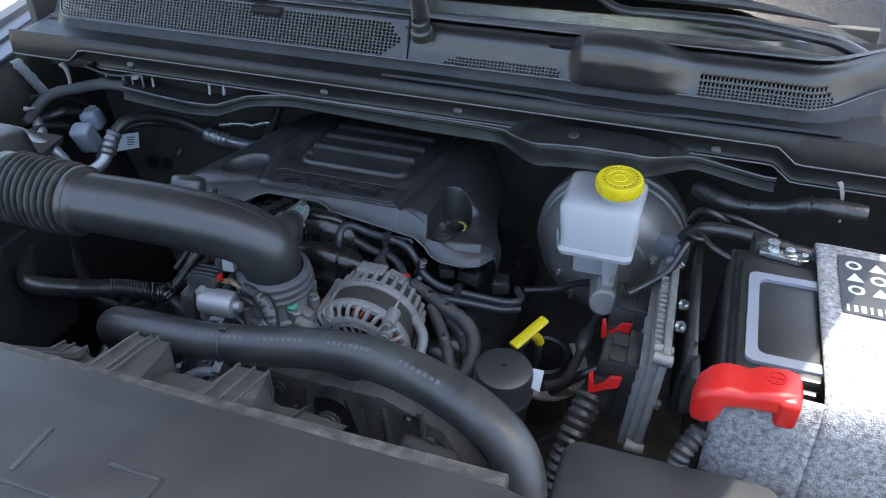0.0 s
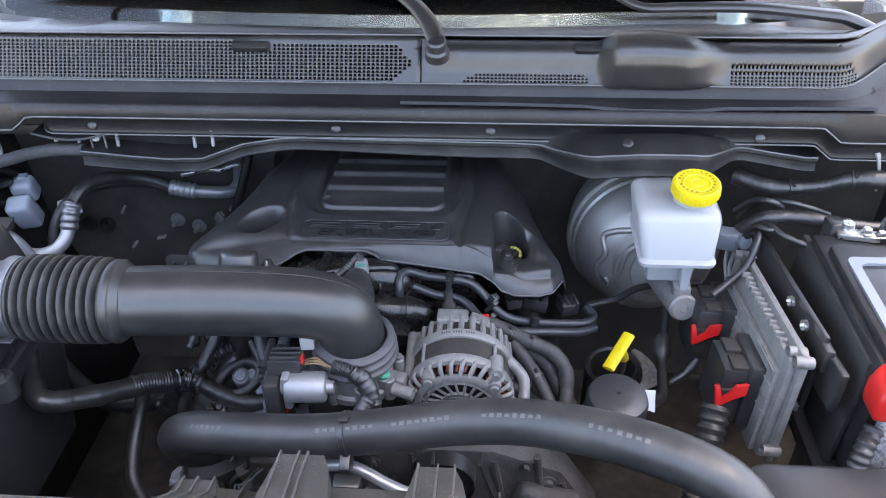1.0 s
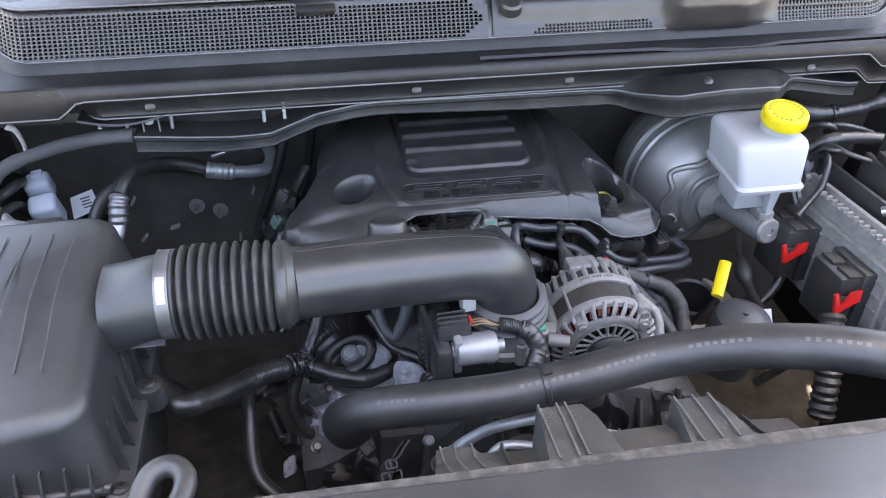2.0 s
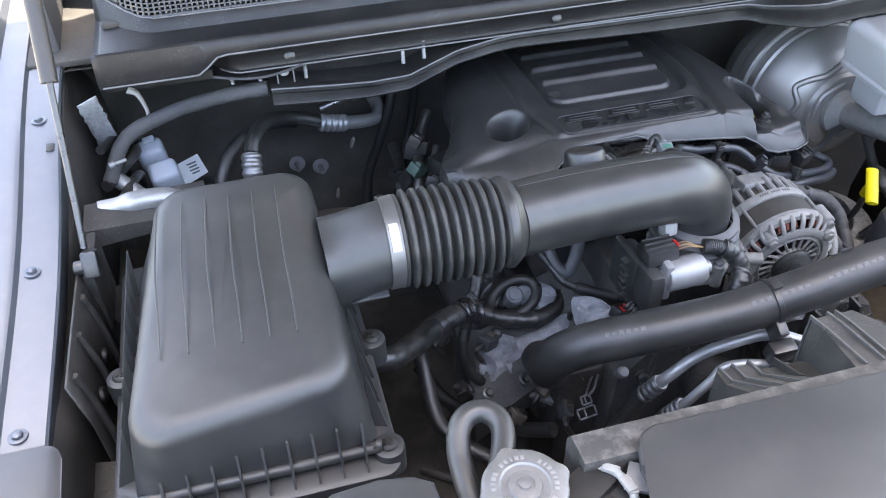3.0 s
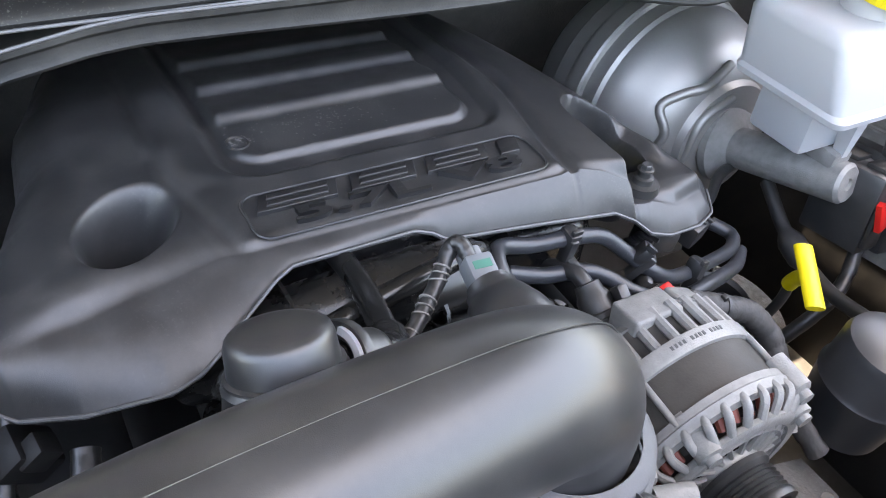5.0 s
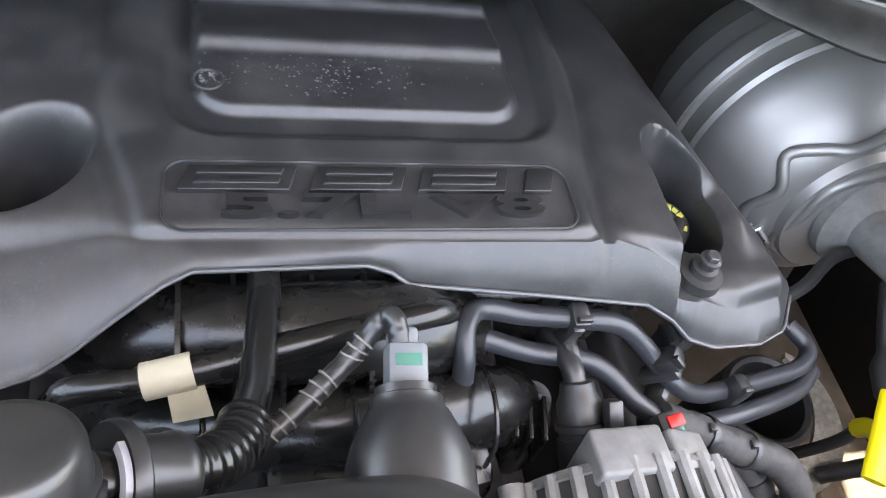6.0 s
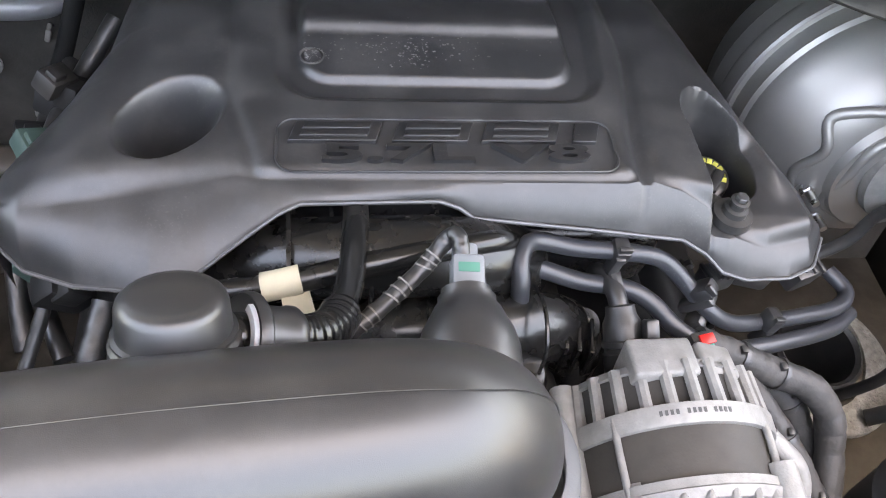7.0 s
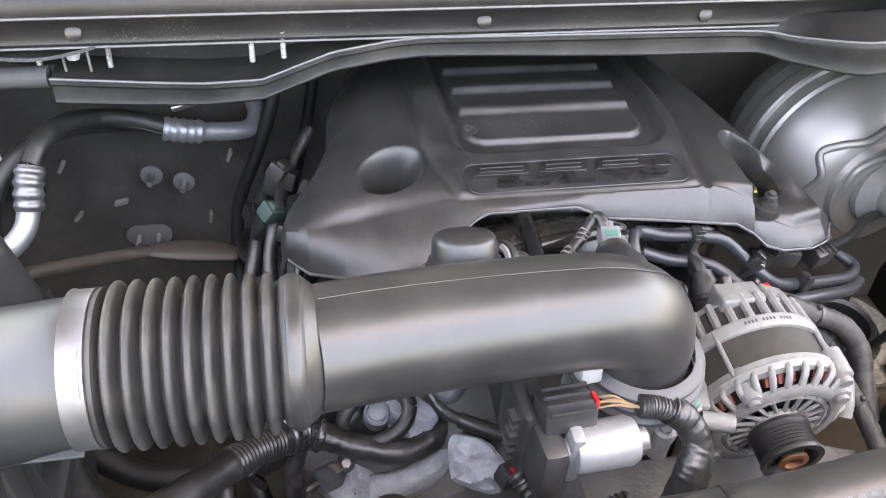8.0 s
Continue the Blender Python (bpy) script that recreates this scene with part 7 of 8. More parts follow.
for x in (-0.112, -0.083, -0.058, -0.040, -0.010, 0.018):
    bm = bmesh.new()
    loft(bm, [[(x + e, 0.0, 1.018), (x + e, -0.045, 1.020), (x + e, -0.095, 1.022), (x + e, -0.122, 1.004), (x + e, -0.128, 0.985), (x + e, -0.06, 0.98)] for e in (-0.0014, 0.0014)])
    part("web", bm, GLOSS, manifold)
for x in (-0.10, -0.02, 0.06):
    bm = bmesh.new()
    sweep(bm, [(x, -0.10, 0.985), (x, -0.13, 0.998), (x, -0.154, 0.985), (x, -0.157, 0.955)], 0.0016, 6, 5)
    part("rib", bm, GLOSS, manifold)
for k in range(8):
    bm = bmesh.new()
    box(bm, (0.040 + 0.009 * k, -0.118 - 0.002 * k, 0.945), (0.0025, 0.03, 0.035), (0, 0, -12), 0.0005)
    part("rib", bm, GLOSS, manifold)
bm = bmesh.new()
bolt(bm, (0.104, -0.112, 0.945), (0, -0.5, 0.9), 0.007, 0.010, 1.9)
part("bolt", bm, ROD, manifold)
rail = thing("fuel_rail", (-0.03, -0.13, 1.0), "black plastic vacuum rail across the manifold", "fuel rail")
bm = bmesh.new()
sweep(bm, [(-0.172, -0.122, 0.998), (-0.160, -0.122, 1.012), (-0.12, -0.122, 1.020), (-0.06, -0.112, 1.0275), (0.0, -0.099, 1.027), (0.03, -0.090, 1.021), (0.048, -0.078, 1.0)], 0.0082, 18, 8)
part("tube", bm, GLOSS, rail)
bm = bmesh.new()
sweep(bm, [(-0.128, -0.1225, 1.0185), (-0.118, -0.1215, 1.0203), (-0.104, -0.1192, 1.0222)], 0.0098, 18, 2)
slab(bm, [(-0.010, -0.010), (0.010, -0.012), (0.008, 0.010), (-0.010, 0.010)], 0, 0.001, pose(-0.106, -0.131, 1.014, 50, 0, 14))
part("paper_label", bm, material("cream paper", (0.50, 0.45, 0.33), 0.7, vary=0.12, scale=120), rail, "cream paper label")
# breather hose from the intake stub up under the cover
breather = thing("breather_hose", (-0.11, -0.15, 1.02), "black ribbed breather hose with a quick coupling", "breather hose")
bm = bmesh.new()
sweep(bm, [(-0.145, -0.206, 1.096), (-0.128, -0.202, 1.090), (-0.112, -0.196, 1.080)], 0.0125, 24, 4)
part("spigot", bm, GLOSS, breather)
bm = bmesh.new()
lathe(bm, [(0.012, 0), (0.0155, 0.0002), (0.0205, 0.0012), (0.0225, 0.0004), (0.0235, 0.002), (0.0235, 0.0065), (0.0220, 0.008), (0.0170, 0.009), (0.0165, 0.024), (0.0172, 0.026), (0.0172, 0.030), (0.0150, 0.033)], (-0.134, -0.203, 1.091), (0.034, 0.010, -0.020), 28)
part("coupling", bm, BLACK, breather)
bm = bmesh.new()
lathe(bm, [(0.0160, -0.0006), (0.0165, -0.0024), (0.0200, -0.0020), (0.0204, 0.0006)], (-0.134, -0.203, 1.0912), (0.034, 0.010, -0.020), 28, 20, 190)
part("coupling_ring", bm, WHITE, breather, "off-white lock ring")
bm = bmesh.new()
sweep(bm, [(-0.112, -0.196, 1.079), (-0.098, -0.190, 1.068), (-0.086, -0.176, 1.055), (-0.080, -0.160, 1.046)], ribbed(10, 0.0128, 0.0009), 22, 14)
sweep(bm, [(-0.080, -0.160, 1.046), (-0.074, -0.135, 1.040), (-0.070, -0.105, 1.036), (-0.067, -0.070, 1.028), (-0.066, -0.02, 1.018)], 0.0088, 18, 8)
part("hose", bm, GLOSS, breather)
# sensor and its lead on the intake
TIE = material("pale dusty thread", (0.20, 0.195, 0.18), 0.7, vary=0.4, scale=200)
sensor = thing("intake_sensor", (-0.007, -0.135, 1.03), "grey temperature sensor plug with a green mark", "sensor plug")
bm = bmesh.new()
box(bm, (-0.004, -0.142, 1.056), (0.020, 0.022, 0.018), (20, 0, -4), 0.003)
box(bm, (-0.004, -0.128, 1.058), (0.015, 0.012, 0.014), (20, 0, -4), 0.003)
box(bm, (-0.004, -0.156, 1.049), (0.026, 0.006, 0.018), (20, 0, -4), 0.002)
part("plug", bm, material("mid grey plastic", (0.17, 0.18, 0.19), 0.45, vary=0.3, speck=0.3), sensor)
bm = bmesh.new()
box(bm, (-0.004, -0.143, 1.0650), (0.013, 0.006, 0.0012), (20, 0, -4), 0.0003)
part("mark", bm, material("green mark", (0.04, 0.17, 0.12), 0.7), sensor)
bm = bmesh.new()
sweep(bm, [(-0.006, -0.132, 1.060), (-0.008, -0.121, 1.066), (-0.014, -0.118, 1.060), (-0.030, -0.132, 1.048), (-0.052, -0.150, 1.040), (-0.072, -0.165, 1.034), (-0.095, -0.178, 1.02)], wrapped(2, 0.0056), 12, 14)
lead = part("lead", bm, TAPE, sensor)
for a, b in (((-0.022, -0.125, 1.054), (-0.030, -0.132, 1.048)), ((-0.040, -0.140, 1.0445), (-0.052, -0.150, 1.040)), ((-0.060, -0.156, 1.0375), (-0.072, -0.165, 1.034))):
    a, b = Vector(a), Vector(b)
    bm = bmesh.new()
    for k in range(3):
        lathe(bm, [(0.0050, 0), (0.0064, 0.0002), (0.0064, 0.0012), (0.0050, 0.0014)], a.lerp(b, 0.38 * k), b - a + Vector((0.002 * k, 0, 0)), 16)
    part("thread_tie", bm, TIE, lead, "pale thread round the taped lead")
NYLON = material("grey-black nylon pipe", (0.030, 0.032, 0.037), 0.34, vary=0.2, scale=60, bump=0.1, speck=0.2, gloss=0.55)
# coolant pipes that run past the alternator
for name_pts, r in (([(0.048, -0.118, 0.975), (0.046, -0.110, 1.000), (0.047, -0.094, 1.011), (0.060, -0.080, 1.008), (0.090, -0.080, 1.000), (0.127, -0.084, 0.999), (0.158, -0.086, 0.992), (0.180, -0.096, 0.976), (0.199, -0.113, 0.962), (0.222, -0.116, 0.948), (0.252, -0.110, 0.938), (0.300, -0.098, 0.926), (0.340, -0.086, 0.918), (0.356, -0.070, 0.918), (0.345, -0.050, 0.922)], 0.0068),
                    ([(0.046, -0.086, 0.992), (0.069, -0.086, 0.982), (0.100, -0.092, 0.974), (0.134, -0.098, 0.972), (0.154, -0.108, 0.966), (0.170, -0.124, 0.958), (0.191, -0.134, 0.950), (0.225, -0.134, 0.938), (0.278, -0.122, 0.928), (0.330, -0.104, 0.914), (0.358, -0.085, 0.908)], 0.0070)):
    bm = bmesh.new()
    sweep(bm, name_pts, r, 14, 8)
    single("vapour_pipe", bm, NYLON, name_pts[0], "shiny grey-black nylon pipe beside the alternator", "pipe", "vapour pipes")
bm = bmesh.new()
sweep(bm, [(0.048, -0.116, 0.982), (0.046, -0.126, 0.966), (0.044, -0.140, 0.945), (0.042, -0.150, 0.92)], 0.0115, 16, 6)
single("vapour_hose", bm, RUBBER, (0.045, -0.13, 0.92), "short black rubber hose at the end of a pipe", "hose")
for p, turn in (((0.122, -0.088, 0.990), (10, 0, 0)), ((0.190, -0.108, 0.966), (0, 35, -35)), ((0.256, -0.116, 0.934), (0, 15, 10))):
    bm = bmesh.new()
    box(bm, p, (0.008, 0.012, 0.030), turn, 0.002)
    box(bm, Vector(p) + Vector((0.002, 0.003, 0.011)), (0.013, 0.0175, 0.0175), turn, 0.004)
    box(bm, Vector(p) + Vector((0.002, -0.007, -0.014)), (0.010, 0.0175, 0.0175), turn, 0.004)
    box(bm, Vector(p) + Vector((0.002, -0.004, 0.021)), (0.010, 0.004, 0.005), turn, 0.001)
    single("pipe_clip", bm, BLACK, p, "black plastic clip that holds two pipes", "clip", "pipe clips")
# plug and lead on the alternator, taped harness behind it
DUSTY_TAPE = material("dusty harness tape", (0.040, 0.039, 0.038), 0.5, vary=0.4, scale=60, bump=0.7, bump_scale=160, bump_distance=0.0012, dust=0.35, dust_scale=40, dust_colour=(0.16, 0.15, 0.14))
bm = bmesh.new()
lathe(bm, [(0.0165, -0.02), (0.0165, 0.000), (0.0150, 0.001), (0.0150, 0.004), (0.0165, 0.005), (0.0165, 0.009), (0.0145, 0.010), (0.0140, 0.022), (0.0115, 0.027), (0.0105, 0.034), (0, 0.036)], (0.127, -0.143, 0.956), (-0.1, 0.8, 0.6), 28)
boot = single("terminal_boot", bm, RUBBER, (0.142, -0.15, 0.955), "black rubber boot on the alternator terminal", "boot")
bm = bmesh.new()
sweep(bm, [(0.124, -0.118, 0.974), (0.122, -0.104, 0.978), (0.120, -0.085, 0.970), (0.12, -0.06, 0.95)], 0.0072, 12, 6)
part("cable", bm, BLACK, boot)
bm = bmesh.new()
box(bm, (0.140, -0.140, 0.978), (0.010, 0.018, 0.012), (35, 0, 0), 0.002)
part("latch", bm, BLACK, boot)
altplug = thing("alternator_plug", (0.178, -0.155, 0.94), "black alternator plug with a red lock and a green wire", "plug")
bm = bmesh.new()
box(bm, (0.180, -0.158, 0.965), (0.016, 0.040, 0.020), (12, 0, 12), 0.003)
part("plug", bm, BLACK, altplug)
bm = bmesh.new()
box(bm, (0.181, -0.147, 0.977), (0.012, 0.008, 0.004), (12, 0, 12), 0.001)
part("lock_tab", bm, RED, altplug)
bm = bmesh.new()
sweep(bm, [(0.184, -0.150, 0.975), (0.190, -0.170, 0.968), (0.196, -0.190, 0.957)], 0.0022, 8, 5)
part("wire", bm, material("green wire", (0.05, 0.30, 0.22), 0.45), altplug)
for pts, r, seed in (([(0.185, -0.135, 0.955), (0.22, -0.142, 0.942), (0.253, -0.152, 0.932), (0.285, -0.160, 0.920), (0.305, -0.175, 0.90), (0.308, -0.20, 0.875), (0.30, -0.24, 0.85)], 0.0118, 2), ([(0.19, -0.125, 0.935), (0.235, -0.135, 0.915), (0.28, -0.155, 0.89), (0.30, -0.18, 0.86), (0.32, -0.21, 0.84)], 0.0132, 6), ([(0.225, -0.15, 0.93), (0.26, -0.19, 0.90), (0.285, -0.23, 0.87), (0.30, -0.27, 0.84)], 0.010, 8)):
    bm = bmesh.new()
    sweep(bm, pts, wrapped(seed, r), 14, 14)
    loom = single("alternator_harness", bm, DUSTY_TAPE, pts[0], "black taped harness behind the alternator", "wiring harness", "harnesses behind the alternator")
    for k in (1, 2):
        bm = bmesh.new()
        a, b = Vector(pts[k]), Vector(pts[k + 1])
        lathe(bm, [(r * 0.8, 0), (r * 1.12, 0.0005), (r * 1.12, 0.004), (r * 0.8, 0.0045)], a, b - a, 20)
        box(bm, a + Vector((0, -0.2 * r, 1.1 * r)), (0.005, 0.006, 0.005), bevel=0.001)
        part("cable_tie", bm, BLACK, loom)
# connectors under the nose of the cover
for p, size, turn in (((0.262, -0.055, 0.935), (0.040, 0.026, 0.024), (0, 10, -8)), ((0.315, -0.050, 0.925), (0.030, 0.028, 0.026), (10, 0, 20)), ((0.225, -0.070, 0.945), (0.026, 0.02, 0.02), (0, 0, 15))):
    bm = bmesh.new()
    box(bm, p, size, turn, 0.004)
    for k in range(4):
        box(bm, Vector(p) + Vector((-0.012 + 0.008 * k, -0.002, size[2] / 2)), (0.004, size[1] * 0.8, 0.004), turn, 0.001)
    single("injector_plug", bm, BLACK, p, "black connector under the cover's nose", "plug", "plugs under the cover")

# ---- wiring and pipes in front of the engine ----
SHINY_TAPE = material("shiny vinyl tape", (0.03, 0.03, 0.034), 0.22, vary=0.3, scale=120, bump=0.7, bump_scale=160, bump_distance=0.001, gloss=1.0)
for label, pts, r, seed in (("thick black taped engine harness", [(-0.515, -0.220, 0.945), (-0.492, -0.265, 0.925), (-0.462, -0.295, 0.915), (-0.417, -0.260, 0.890), (-0.358, -0.197, 0.857), (-0.302, -0.152, 0.826)], 0.0165, 1), ("black taped harness over the valve cover", [(-0.310, -0.156, 0.828), (-0.290, -0.155, 0.821), (-0.255, -0.166, 0.810), (-0.205, -0.178, 0.804), (-0.165, -0.166, 0.805), (-0.140, -0.135, 0.806), (-0.120, -0.095, 0.800)], 0.0140, 3),
                            ("black taped branch of the engine harness", [(-0.304, -0.156, 0.822), (-0.312, -0.166, 0.802), (-0.320, -0.180, 0.776), (-0.314, -0.196, 0.742), (-0.298, -0.203, 0.716), (-0.280, -0.200, 0.698)], 0.0092, 5), ("black taped branch of the engine harness", [(-0.302, -0.152, 0.824), (-0.284, -0.130, 0.848), (-0.268, -0.098, 0.875), (-0.255, -0.05, 0.90)], 0.0105, 7),
                            ("black taped lead beside the throttle", [(0.028, -0.326, 0.978), (0.020, -0.338, 0.966), (0.014, -0.345, 0.945), (0.012, -0.345, 0.90), (0.015, -0.34, 0.84)], 0.0125, 9), ("thin black lead under the intake tube", [(-0.192, -0.150, 0.915), (-0.178, -0.166, 0.895), (-0.164, -0.184, 0.878), (-0.146, -0.192, 0.869), (-0.115, -0.205, 0.861), (-0.076, -0.221, 0.853)], 0.0058, 11)):
    bm = bmesh.new()
    sweep(bm, pts, wrapped(seed, r), 16, 16)
    loom = single("engine_harness", bm, TAPE, pts[0], label, "wiring harness", "engine harness")
    if label.startswith("thin"):
        bm = bmesh.new()
        sweep(bm, pts[-3:], 0.0085, 14, 6)
        part("sleeve", bm, BLACK, loom, "smooth black sleeve")
    elif label.startswith("thick"):
        bm = bmesh.new()
        sweep(bm, [(-0.374, -0.214, 0.8675), (-0.352, -0.192, 0.8555), (-0.330, -0.174, 0.8425)], ribbed(13, 0.0178, 0.0013), 18, 26)
        part("corrugated_sleeve", bm, BLACK, loom, "ribbed split sleeve")
        bm = bmesh.new()
        sweep(bm, [(-0.326, -0.171, 0.840), (-0.306, -0.155, 0.829), (-0.286, -0.156, 0.821)], wrapped(4, 0.0195), 16, 14)
        part("tape_wrap", bm, SHINY_TAPE, loom, "shiny overlapping tape at the branch")
PIPE_GREY = material("greyed breather pipe", (0.085, 0.088, 0.095), 0.4, vary=0.25, scale=60, bump=0.2, dust=0.1)
for label, pts, r in (("black coolant hose low in the bay", [(-0.392, -0.150, 0.80), (-0.389, -0.200, 0.775), (-0.386, -0.262, 0.728), (-0.364, -0.295, 0.706), (-0.300, -0.348, 0.688), (-0.21, -0.40, 0.675)], 0.0120), ("black coolant hose low in the bay", [(-0.372, -0.080, 0.64), (-0.345, -0.135, 0.612), (-0.300, -0.200, 0.618), (-0.262, -0.248, 0.636), (-0.209, -0.300, 0.68)], 0.0120), ("black rubber hose beside the filter box", [(-0.62, -0.05, 0.88), (-0.56, -0.10, 0.80), (-0.48, -0.14, 0.76), (-0.40, -0.15, 0.76), (-0.35, -0.13, 0.78)], 0.015),
                      ("bent grey breather pipe under the intake tube", [(-0.180, -0.125, 0.945), (-0.176, -0.148, 0.912), (-0.168, -0.166, 0.892), (-0.153, -0.172, 0.886), (-0.140, -0.166, 0.905), (-0.128, -0.150, 0.94), (-0.120, -0.130, 0.97)], 0.0098)):
    bm = bmesh.new()
    sweep(bm, pts, r, 16, 10)
    single("coolant_hose", bm, PIPE_GREY if "grey" in label else RUBBER, pts[0], label, "hose", "small hoses")


FOIL = material("weathered grey shielding", (0.24, 0.25, 0.27), 0.5, 0.1, vary=0.4, scale=60, bump=0.8, bump_scale=220, bump_distance=0.002, dust=0.3, dust_colour=(0.10, 0.09, 0.085))


def creased(corners, seed, bulge):
    """A creased shell over a rounded polygon, with its rim turned back."""
    c = [Vector(p) for p in corners]
    mid = sum(c, Vector()) / len(c)
    n = sum(((c[i] - mid).cross(c[i - 1] - mid) for i in range(len(c))), Vector()).normalized()
    if n.z < 0:
        n = -n
    rim = []
    for i in range(len(c)):
        for k in range(8):
            t = k / 8
            a, b = c[i], c[(i + 1) % len(c)]
            p = a.lerp(b, t)
            rim.append(mid + (p - mid) * (0.97 - 0.10 * (2 * t - 1) ** 6 + 0.05 * noise.noise(p * 60 + Vector((seed, 0, 0)))))
    bm = bmesh.new()
    loops = []
    for k in range(1, 13):
        s = k / 12
        loop = []
        for p in rim:
            q = mid + (p - mid) * s
            fold = 1 - 2.4 * abs(noise.noise(q * 34 + Vector((0, seed, 0))))
            fine = 1 - 2.4 * abs(noise.noise(q * 95 + Vector((seed, seed, 0))))
            loop.append(q + n * (bulge * (1 - s * s) + 0.0075 * fold + 0.0026 * fine))
        loops.append(loop)
    loops.append([p - n * 0.008 for p in loops[-1]])
    loft(bm, loops)
    return bm


FILM = material("pale blue-grey weathered film", (0.30, 0.315, 0.345), 0.42, vary=0.5, scale=45, bump=0.7, bump_scale=180, bump_distance=0.0015, dust=0.35, dust_scale=70, dust_colour=(0.10, 0.095, 0.09))
for corners, seed, bulge in ((((-0.262, -0.155, 0.770), (-0.221, -0.177, 0.765), (-0.205, -0.214, 0.745), (-0.227, -0.229, 0.712), (-0.297, -0.208, 0.700), (-0.304, -0.152, 0.730)), 1.3, 0.014),
                             (((-0.218, -0.125, 0.822), (-0.182, -0.118, 0.832), (-0.154, -0.153, 0.826), (-0.180, -0.175, 0.800), (-0.209, -0.156, 0.790)), 4.1, 0.010),
                             (((-0.157, -0.200, 0.862), (-0.124, -0.221, 0.872), (-0.105, -0.255, 0.866), (-0.119, -0.269, 0.840), (-0.160, -0.236, 0.828)), 7.7, 0.010),
                             (((-0.345, -0.215, 0.672), (-0.325, -0.213, 0.682), (-0.328, -0.236, 0.664), (-0.346, -0.240, 0.656)), 9.9, 0.001)):
    single("shield_wrap", creased(corners, seed, bulge), FILM, corners[0], "creased pale weathered film wrapped over the valve cover", "shielding", "shielding wraps", smooth=30)
# dark casting of the cylinder head under the wraps, and the grey arc cast on its front
bm = bmesh.new()
loops = []
for k in range(9):
    x = -0.315 + 0.235 * k / 8
    up = 0.130 * k / 8
    loops.append([(x, -0.10, 0.62 + up), (x, -0.235 + 0.01 * math.sin(9 * k), 0.60 + up), (x, -0.238 - 0.02 * k / 8 + 0.006 * math.sin(5 * k), 0.668 + up * 0.9), (x, -0.215 - 0.02 * k / 8, 0.700 + up), (x, -0.160, 0.735 + up * 0.9), (x, -0.10, 0.760 + up * 0.7)])
loft(bm, loops)
head = single("cylinder_head", bm, GREY_CAST, (-0.2, -0.17, 0.60), "dirty dark grey casting of the cylinder head", "cylinder head", smooth=30)
for p in ((-0.29, -0.222, 0.705), (-0.235, -0.235, 0.735), (-0.168, -0.243, 0.775), (-0.262, -0.165, 0.775)):
    bm = bmesh.new()
    bolt(bm, p, (0.1, -0.5, 0.8), 0.0065, 0.010, 1.6)
    part("head_bolt", bm, ROD, head)
for label, pts, r, mat in (("fat weathered grey tube on the valve cover", [(-0.095, -0.135, 0.785), (-0.118, -0.160, 0.793), (-0.152, -0.186, 0.790), (-0.195, -0.200, 0.780), (-0.235, -0.198, 0.768)], 0.0165, FOIL),
                           ("weathered grey tube at the foot of the head", [(-0.300, -0.195, 0.690), (-0.280, -0.196, 0.692), (-0.245, -0.214, 0.697), (-0.209, -0.238, 0.694), (-0.19, -0.25, 0.688)], 0.0115, FOIL),
                           ("slim black pipe low in the bay", [(-0.42, -0.30, 0.66), (-0.34, -0.36, 0.665), (-0.24, -0.40, 0.66), (-0.12, -0.41, 0.65)], 0.0075, RUBBER)):
    bm = bmesh.new()
    sweep(bm, pts, r, 18, 10)
    single("engine_tube", bm, mat, pts[0], label, "tube", "tubes at the front of the engine")
for pts, count in (([(-0.240, -0.105, 0.86), (-0.265, -0.118, 0.852), (-0.292, -0.138, 0.842), (-0.318, -0.165, 0.830)], 18), ([(-0.12, -0.30, 0.93), (-0.10, -0.325, 0.915), (-0.06, -0.335, 0.905), (-0.02, -0.33, 0.91)], 20)):
    bm = bmesh.new()
    sweep(bm, pts, ribbed(count, 0.0105, 0.0022), 16, 22)
    single("split_loom", bm, BLACK, pts[0], "black corrugated split loom at the front of the engine", "wiring loom", "split looms")
TONES = [BLACK, AGED, material("dark grey plug", (0.06, 0.063, 0.07), 0.45, speck=0.4), material("brown grey plug", (0.11, 0.095, 0.08), 0.6, vary=0.4, speck=0.3)]
for k, (p, turn) in enumerate((((-0.345, -0.150, 0.775), (10, 30, 50)), ((-0.330, -0.215, 0.715), (20, 60, 20)), ((-0.282, -0.185, 0.782), (0, 20, 35)), ((-0.205, -0.245, 0.715), (10, -20, 30)), ((-0.165, -0.255, 0.745), (0, 10, -30)), ((-0.120, -0.185, 0.825), (10, 0, 20)), ((-0.185, -0.285, 0.70), (30, 10, 70)), ((-0.255, -0.255, 0.675), (0, 40, 10)))):
    plugged = thing("coil_connector", p, "small dusty plug on the valve cover", "plug", "plugs on the valve cover")
    w, d, h = 0.034 - 0.002 * (k % 4), 0.020 + 0.002 * (k % 3), 0.020
    bm = bmesh.new()
    box(bm, p, (w, d, h), turn, 0.003)
    part("shell", bm, TONES[k % 4], plugged)
    bm = bmesh.new()
    box(bm, (Matrix.Translation(p) @ Euler([radians(a) for a in turn]).to_matrix().to_4x4()) @ Vector((0.25 * w, 0, 0.55 * h)), (0.4 * w, 0.55 * d, 0.006), turn, 0.0015)
    part("latch", bm, TONES[(k + 1) % 4], plugged)
    bm = bmesh.new()
    q = Vector(p)
    e = Euler([radians(a) for a in turn]).to_matrix() @ Vector((-w / 2, 0, 0))
    sweep(bm, [q + e, q + 1.9 * e + Vector((0, 0, -0.004)), q + 2.6 * e + Vector((0.008, 0.006, -0.018)), q + 2.8 * e + Vector((0.02, 0.01, -0.04))], 0.0045, 10, 6)
    part("lead", bm, TAPE, plugged)
bm = bmesh.new()
